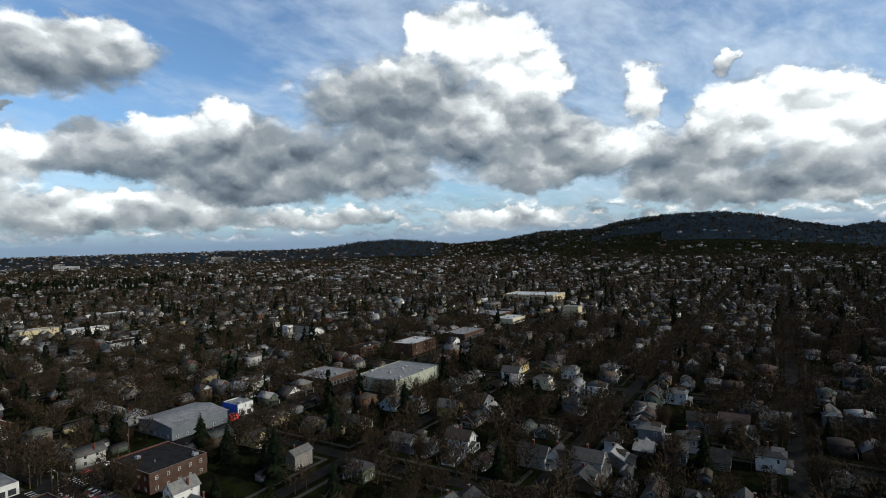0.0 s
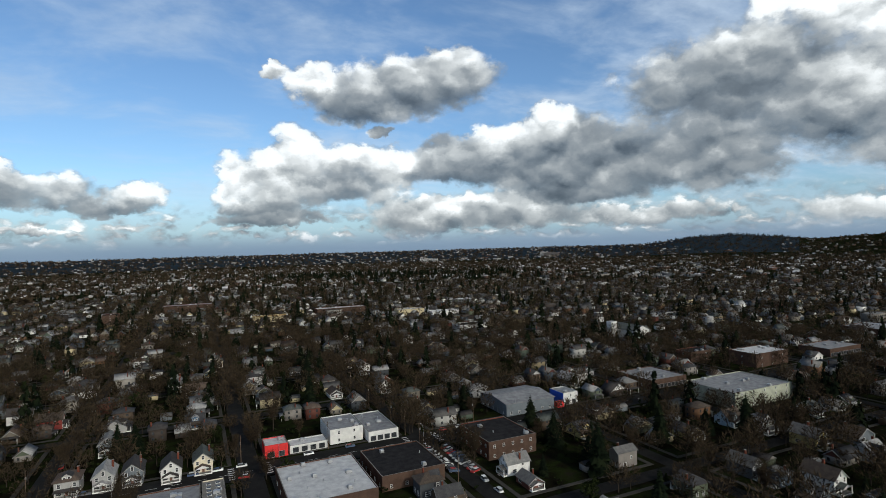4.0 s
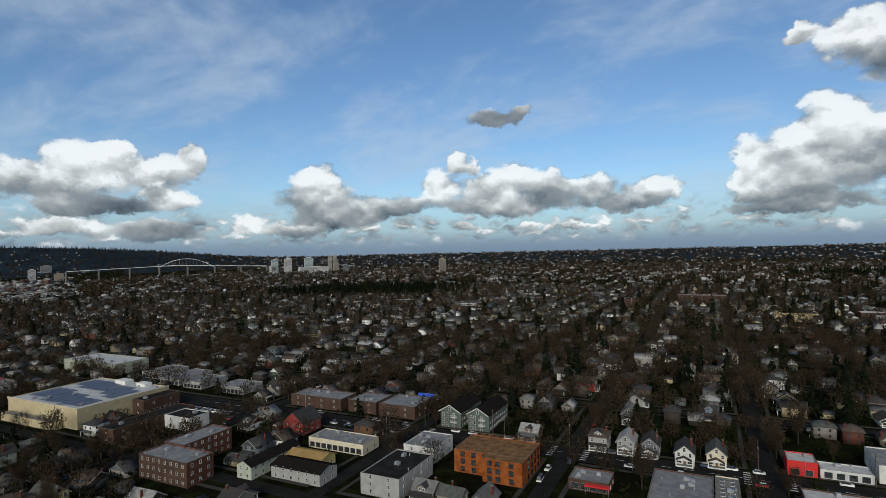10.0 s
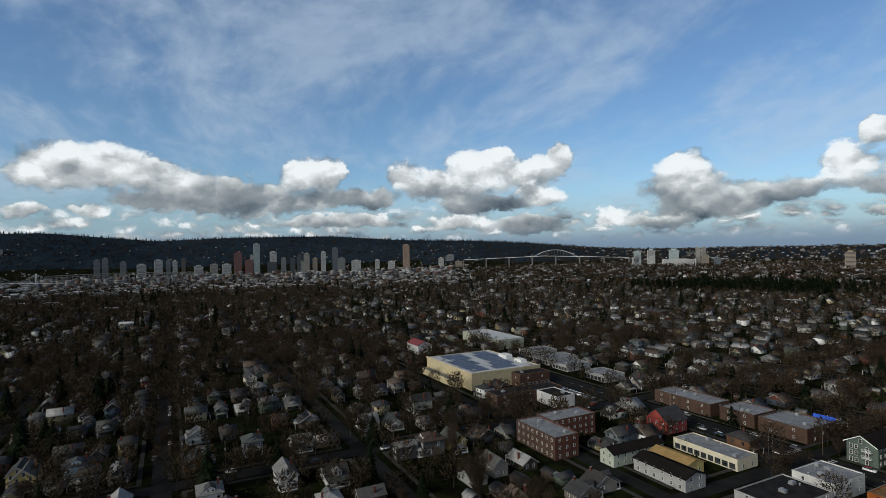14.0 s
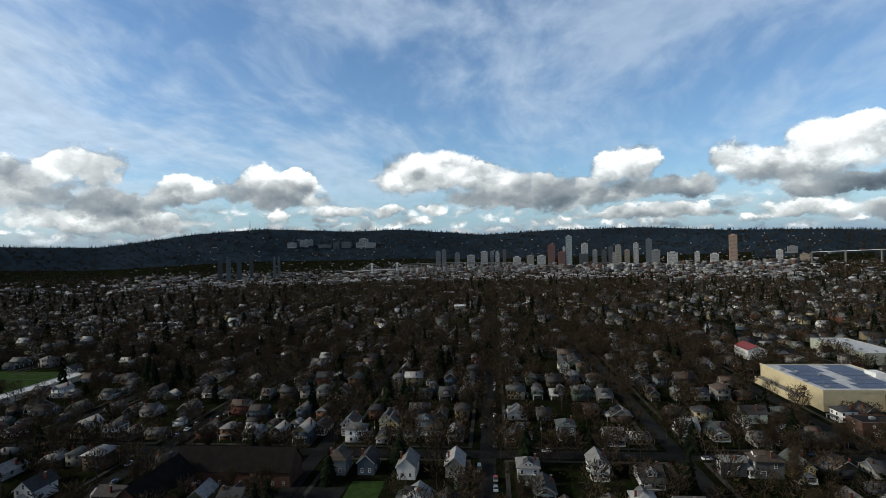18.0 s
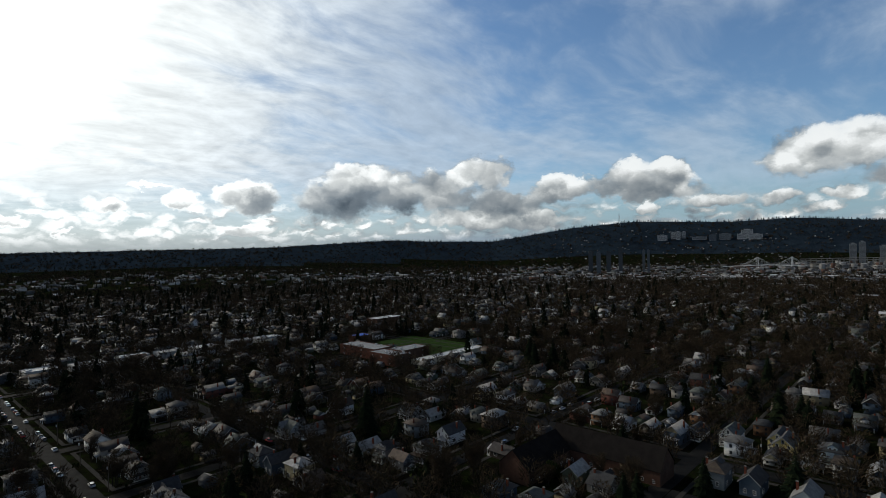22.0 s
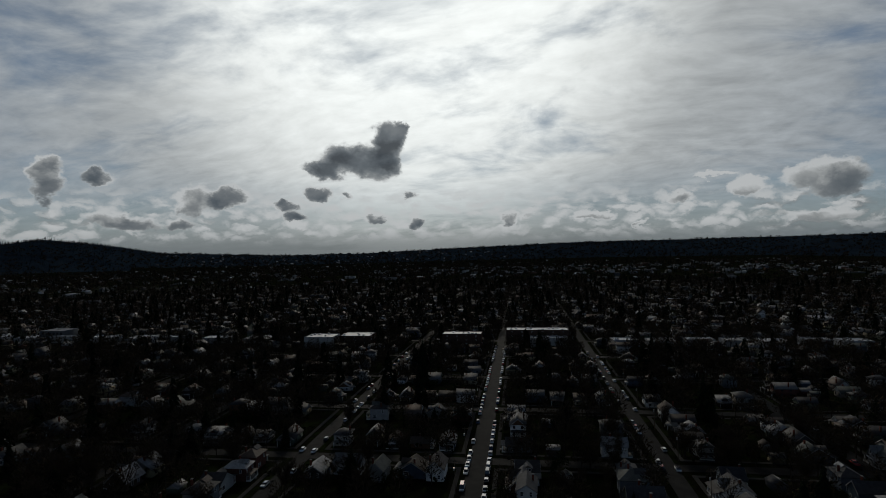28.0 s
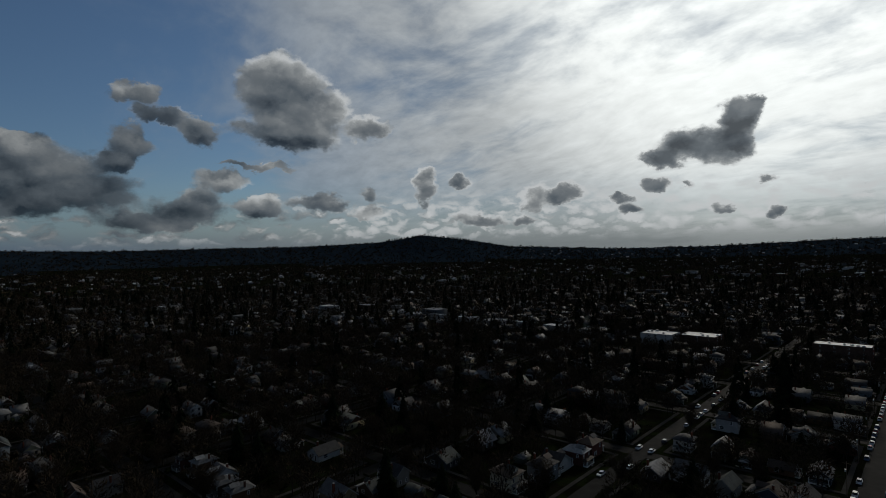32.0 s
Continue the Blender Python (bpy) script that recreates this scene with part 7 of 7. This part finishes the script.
# hedges and shrubs close round the houses
shrubs = [leafy(rng, 2.2, 18, 0.2)[1] for _ in range(3)]
beds = []
for x, y, street in spots:
    r = math.hypot(x, y)
    if r > 620 or r < 140 or taken(x, y, 1.0) or near_street(x, XS) < 9.5 or near_street(y, YS) < 9.5:
        continue
    for _ in range(2):
        s = rng.uniform(.5, 1.5)
        beds.append((x + rng.gauss(0, 4), y + rng.gauss(0, 4), 0, rng.uniform(0, 6.28), s, s * rng.uniform(.7, 1.3)))
beds = [b for b in beds if not taken(b[0], b[1], 1.0) and clear_of(b[0], b[1], -1.0, HOUSES if math.hypot(b[0], b[1]) < NEAR + 20 else ())]
for n in range(3):
    joined("garden_shrubs", shrubs[n], beds[n::3], "dark evergreen shrubs and hedges in the gardens", "shrubs")


# woods and trees to the hills
def tuft(rng, wide, mat, n, h):
    s = Shape()
    for _ in range(n):
        p = Vector((rng.gauss(0, wide * .45), rng.gauss(0, wide * .45), h * rng.uniform(.2, .85)))
        q = p + Vector((rng.gauss(0, 1), rng.gauss(0, 1), rng.gauss(.5, .8))).normalized() * h * .38
        o = (q - p).cross(Vector((rng.uniform(-1, 1), rng.uniform(-1, 1), rng.uniform(-1, 1)))).normalized() * h * .17
        s.face((p - o, p + o, q), mat)
    return s


def spire(rng, h, mat):
    s = Shape()
    for k in range(4):
        z0, z1, r_ = h * (.08 + .22 * k), h * (.42 + .2 * k), h * .2 * (1 - .22 * k)
        a0 = rng.uniform(0, 6)
        p = [(r_ * rng.uniform(.7, 1.2) * math.cos(a0 + i * 1.257), r_ * rng.uniform(.7, 1.2) * math.sin(a0 + i * 1.257), z0 - h * rng.uniform(0, .06)) for i in range(5)] + [(0, 0, z1)]
        s.solid(p, [(i, (i + 1) % 5, 5) for i in range(5)], mat)
    return s


def scatter(num, r0, r1, power, accept):
    r = r0 + (r1 - r0) * rs.rand(num) ** power
    a = np.radians(-97 + 360 * rs.rand(num))
    x, y = -r * np.sin(a), r * np.cos(a)
    b = bearing(x, y)
    ok = rs.rand(num) < accept(b, r)
    x, y = x[ok], y[ok]
    return x, y, land(x, y)


def rows_of(x, y, z, lo, hi):
    n = len(x)
    s = rs.uniform(lo, hi, n)
    return np.stack([x, y, z, rs.uniform(0, 6.28, n), s, s * rs.uniform(.8, 1.2, n)], 1)


x, y, z = scatter(34000, 1350, 4500, .7, lambda b, r: np.where((b > 60) & (b < 126) & (r > 1600) & (r < 3450), 0.22, np.where((b > 120) & (b < 175) & (r > 1700) & (r < 2700), .35, 1.0)))
rows = rows_of(x, y, z, .8, 1.5)
for n in range(3):
    joined("far_bare_trees", tuft(rng, 8, M_TWIG, 16, 12), rows[n::3], "distant leafless trees over the basin", "trees")
x, y, z = scatter(6500, 1350, 4000, .8, lambda b, r: np.where((b > 60) & (b < 126) & (r > 1750), 0.1, 1.0))
rows = rows_of(x, y, z, .6, 1.25)
for n in range(3):
    joined("far_conifers", spire(rng, 18, M_FIR), rows[n::3], "distant conifers over the basin", "trees")
# woods on the hills, their distance haze painted into the needle colour
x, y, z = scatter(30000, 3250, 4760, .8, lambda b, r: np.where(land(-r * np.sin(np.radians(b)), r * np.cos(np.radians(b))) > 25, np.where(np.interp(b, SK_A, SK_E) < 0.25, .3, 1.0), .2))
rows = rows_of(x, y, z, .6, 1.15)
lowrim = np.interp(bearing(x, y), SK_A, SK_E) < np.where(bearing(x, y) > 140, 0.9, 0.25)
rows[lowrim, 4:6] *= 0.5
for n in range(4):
    joined("hill_woods", spire(rng, 18, M_HAZEFIR), rows[n::4], "dark conifer woods on the hills", "woods")


# ---- cars, poles and lamps ----
rng = random.Random(8)
kerb = []
for k in range(44):
    for x, d in ((19 - 4.4, 90), (19 + 4.4, -90)):
        if rng.random() < .7:
            kerb.append((x, -190 - k * 7.2 + rng.uniform(-.8, .8), d))
for x0 in (97.5, -58.5):
    for k in range(40):
        for x, d in ((x0 - 3.0, 90), (x0 + 3.0, -90)):
            if rng.random() < .42:
                kerb.append((x, -185 - k * 7.4 + rng.uniform(-.8, .8), d))
for k in range(40):
    for y, d in ((MAIN_Y - 6.4, 0), (MAIN_Y + 6.4, 180)):
        if rng.random() < .35:
            kerb.append((-250 + k * 9.5, y, d))
for k in range(10):
    kerb.append((94 + rng.uniform(-.3, .3), 200 + k * 3.3, 160))
    kerb.append((101.5 + rng.uniform(-.3, .3), 196 + k * 3.3, 20))
for k in range(14):
    kerb.append((-291 + k * 3.1, 211 + rng.uniform(-.4, .4), 90))
    if rng.random() < .7:
        kerb.append((-291 + k * 3.1, 227 + rng.uniform(-.4, .4), -90))
for x in (-58.5, 97.5, -137.0, -240.0):
    for k in range(60):
        y = -330 + k * 11
        if rng.random() < .4 and (y > 0 or x < -100) and near_street(y, YS) > 8 and math.hypot(x, y) > 190:
            kerb.append((x + rng.choice((-3.3, 3.3)), y, rng.choice((90, -90))))
for y in (-4.0, -156.0):
    for k in range(30):
        x = -420 + k * 9
        if rng.random() < .35 and near_street(x, XS) > 8:
            kerb.append((x, y + rng.choice((-3.3, 3.3)), rng.choice((0, 180))))
kerb = [c for c in kerb if not any(a - 1 < c[0] < e - 1 and b - 1 < c[1] < d - 1 for a, b, e, d in BLOCKED if e - a < 40 and d - b < 33) or 205 < c[1] < 232]
kerb.sort(key=lambda c: math.hypot(c[0], c[1]))
for n, (x, y, d) in enumerate(kerb[:40]):
    put_car(("car", "suv", "car", "suv", "van")[n % 5] if n % 15 else "van", x, y, d + rng.uniform(-2, 2))
M_CAR_I = Mat("car_paint_far", 0.25)
M_CAR_I = M_CAR_I.colour(M_CAR_I.ramp(M_CAR_I.random(True), CARS, True))
small = Shape()
small.solid([(-2.2, -.88, .3), (2.2, -.88, .3), (2.2, .88, .3), (-2.2, .88, .3), (-2.2, -.88, .9), (2.2, -.88, .95), (2.2, .88, .95), (-2.2, .88, .9)], ((0, 1, 5, 4), (1, 2, 6, 5), (2, 3, 7, 6), (3, 0, 4, 7), (4, 5, 6, 7)), M_CAR_I)
small.solid([(-1.3, -.8, .9), (1.9, -.8, .9), (1.9, .8, .9), (-1.3, .8, .9), (-.6, -.65, 1.48), (1.5, -.65, 1.48), (1.5, .65, 1.48), (-.6, .65, 1.48)], ((0, 1, 5, 4), (1, 2, 6, 5), (2, 3, 7, 6), (3, 0, 4, 7)), M_GLASS)
small.solid([(-.6, -.65, 1.49), (1.5, -.65, 1.49), (1.5, .65, 1.49), (-.6, .65, 1.49)], ((0, 1, 2, 3),), M_CAR_I)
joined("parked_cars", small, [(x, y, .075, radians(d), 1, 1) for x, y, d in kerb[40:]], "cars parked along the kerbs", "cars")


def utility_pole():
    ob = thing("utility_pole", "brown timber utility pole with crossarms", "pole", "utility poles")
    s = Shape()
    s.tube((0, 0, -.3), (0, 0, 12.5), .17, .11, M_WOOD, 7)
    part("pole", s, ob)
    for z in (11.6,):
        s = Shape()
        s.box(-1.3, -.16, z, 1.3, -.04, z + .14, M_WOOD)
        part("crossarm", s, ob)
    s = Shape()
    s.tube((.35, 0, 8.6), (.35, 0, 9.6), .25, .25, M_METAL, 8)
    part("transformer", s, ob, "grey transformer can")
    return ob


def street_lamp():
    ob = thing("street_lamp", "tall grey street lamp with curved arm", "lamp", "street lamps")
    s = Shape()
    s.tube((0, 0, -.2), (0, 0, 9.0), .11, .07, M_METAL, 7)
    part("pole", s, ob)
    s = Shape()
    s.tube((0, 0, 8.9), (1.4, 0, 9.5), .05, .045, M_METAL, 5)
    s.tube((1.4, 0, 9.5), (2.6, 0, 9.6), .045, .04, M_METAL, 5)
    part("arm", s, ob)
    s = Shape()
    s.box(2.4, -.16, 9.5, 3.2, .16, 9.66, M_METAL)
    part("lamp_head", s, ob)
    return ob


pole, lamp = utility_pole(), street_lamp()
pole.matrix_basis, lamp.matrix_basis = pose(-136, 251.4, 0.19, 0, 0, 90), pose(-146, 232.6, 0.19, 0, 0, 90)
for x, y, d in [(-250 + 38 * k, 251.4, 90) for k in range(14) if k != 3] + [(25.5, -200 - 38 * k, 0) for k in range(9)] + [(-246.5, -170 + 38 * k, 0) for k in range(10)] + [(-64.5, -200 - 40 * k, 0) for k in range(5)] + [(91, 190 + 40 * k, 0) for k in range(6)]:
    if not taken(x, y, 0.2):
        copy_thing(pole, pose(x, y, 0.19, 0, 0, d))
for k in range(7):
    copy_thing(lamp, pose(-216 + 62 * k + (6 if k == 1 else 0), 232.6 if k % 2 else 251.4, 0.19, 0, 0, 90 if k % 2 else -90))

# car park behind the parish hall
_l = Shape()
_l.box(-204, -76, -0.3, -170, -58, 0.09, M_ROAD)
setting("car_park", _l, "asphalt car park behind the parish hall", "car park")
_l = Shape()
_l.box(-210, -57, -0.3, -172, -44, 0.06, M_GRASS)
setting("lawn", _l, "mown lawn behind the parish hall", "lawn")
for x, y, s, h in ((-168, -62, .8, 1.0), (-172, -80, 1.0, .9), (-180, -79, .9, .9), (-208, -66, .8, 1.0), (-222, -40, 1.1, .9), (-300, -60, 1.3, 1.0), (-306, -52, 1.2, .9), (-298, -48, 1.1, 1.0)):
    put_tree("fir_tree-" + str(int(abs(x + y)) % 4), x, y, s, h)

# painted lines on the main street
_l = Shape()
for k in range(60):
    _l.box(-290 + k * 9, MAIN_Y - 0.1, 0.06, -286 + k * 9, MAIN_Y + 0.1, 0.084, M_PAINT)
for x in (19, 97.5, -58.5, -137):
    for k in range(6):
        for s_ in (-1, 1):
            _l.box(x + s_ * 7.4 - 1.3, MAIN_Y - 6 + k * 2.3, 0.06, x + s_ * 7.4 + 1.3, MAIN_Y - 5.2 + k * 2.3, 0.084, M_PAINT)
setting("road_marking", _l, "worn white road markings", "road marking")
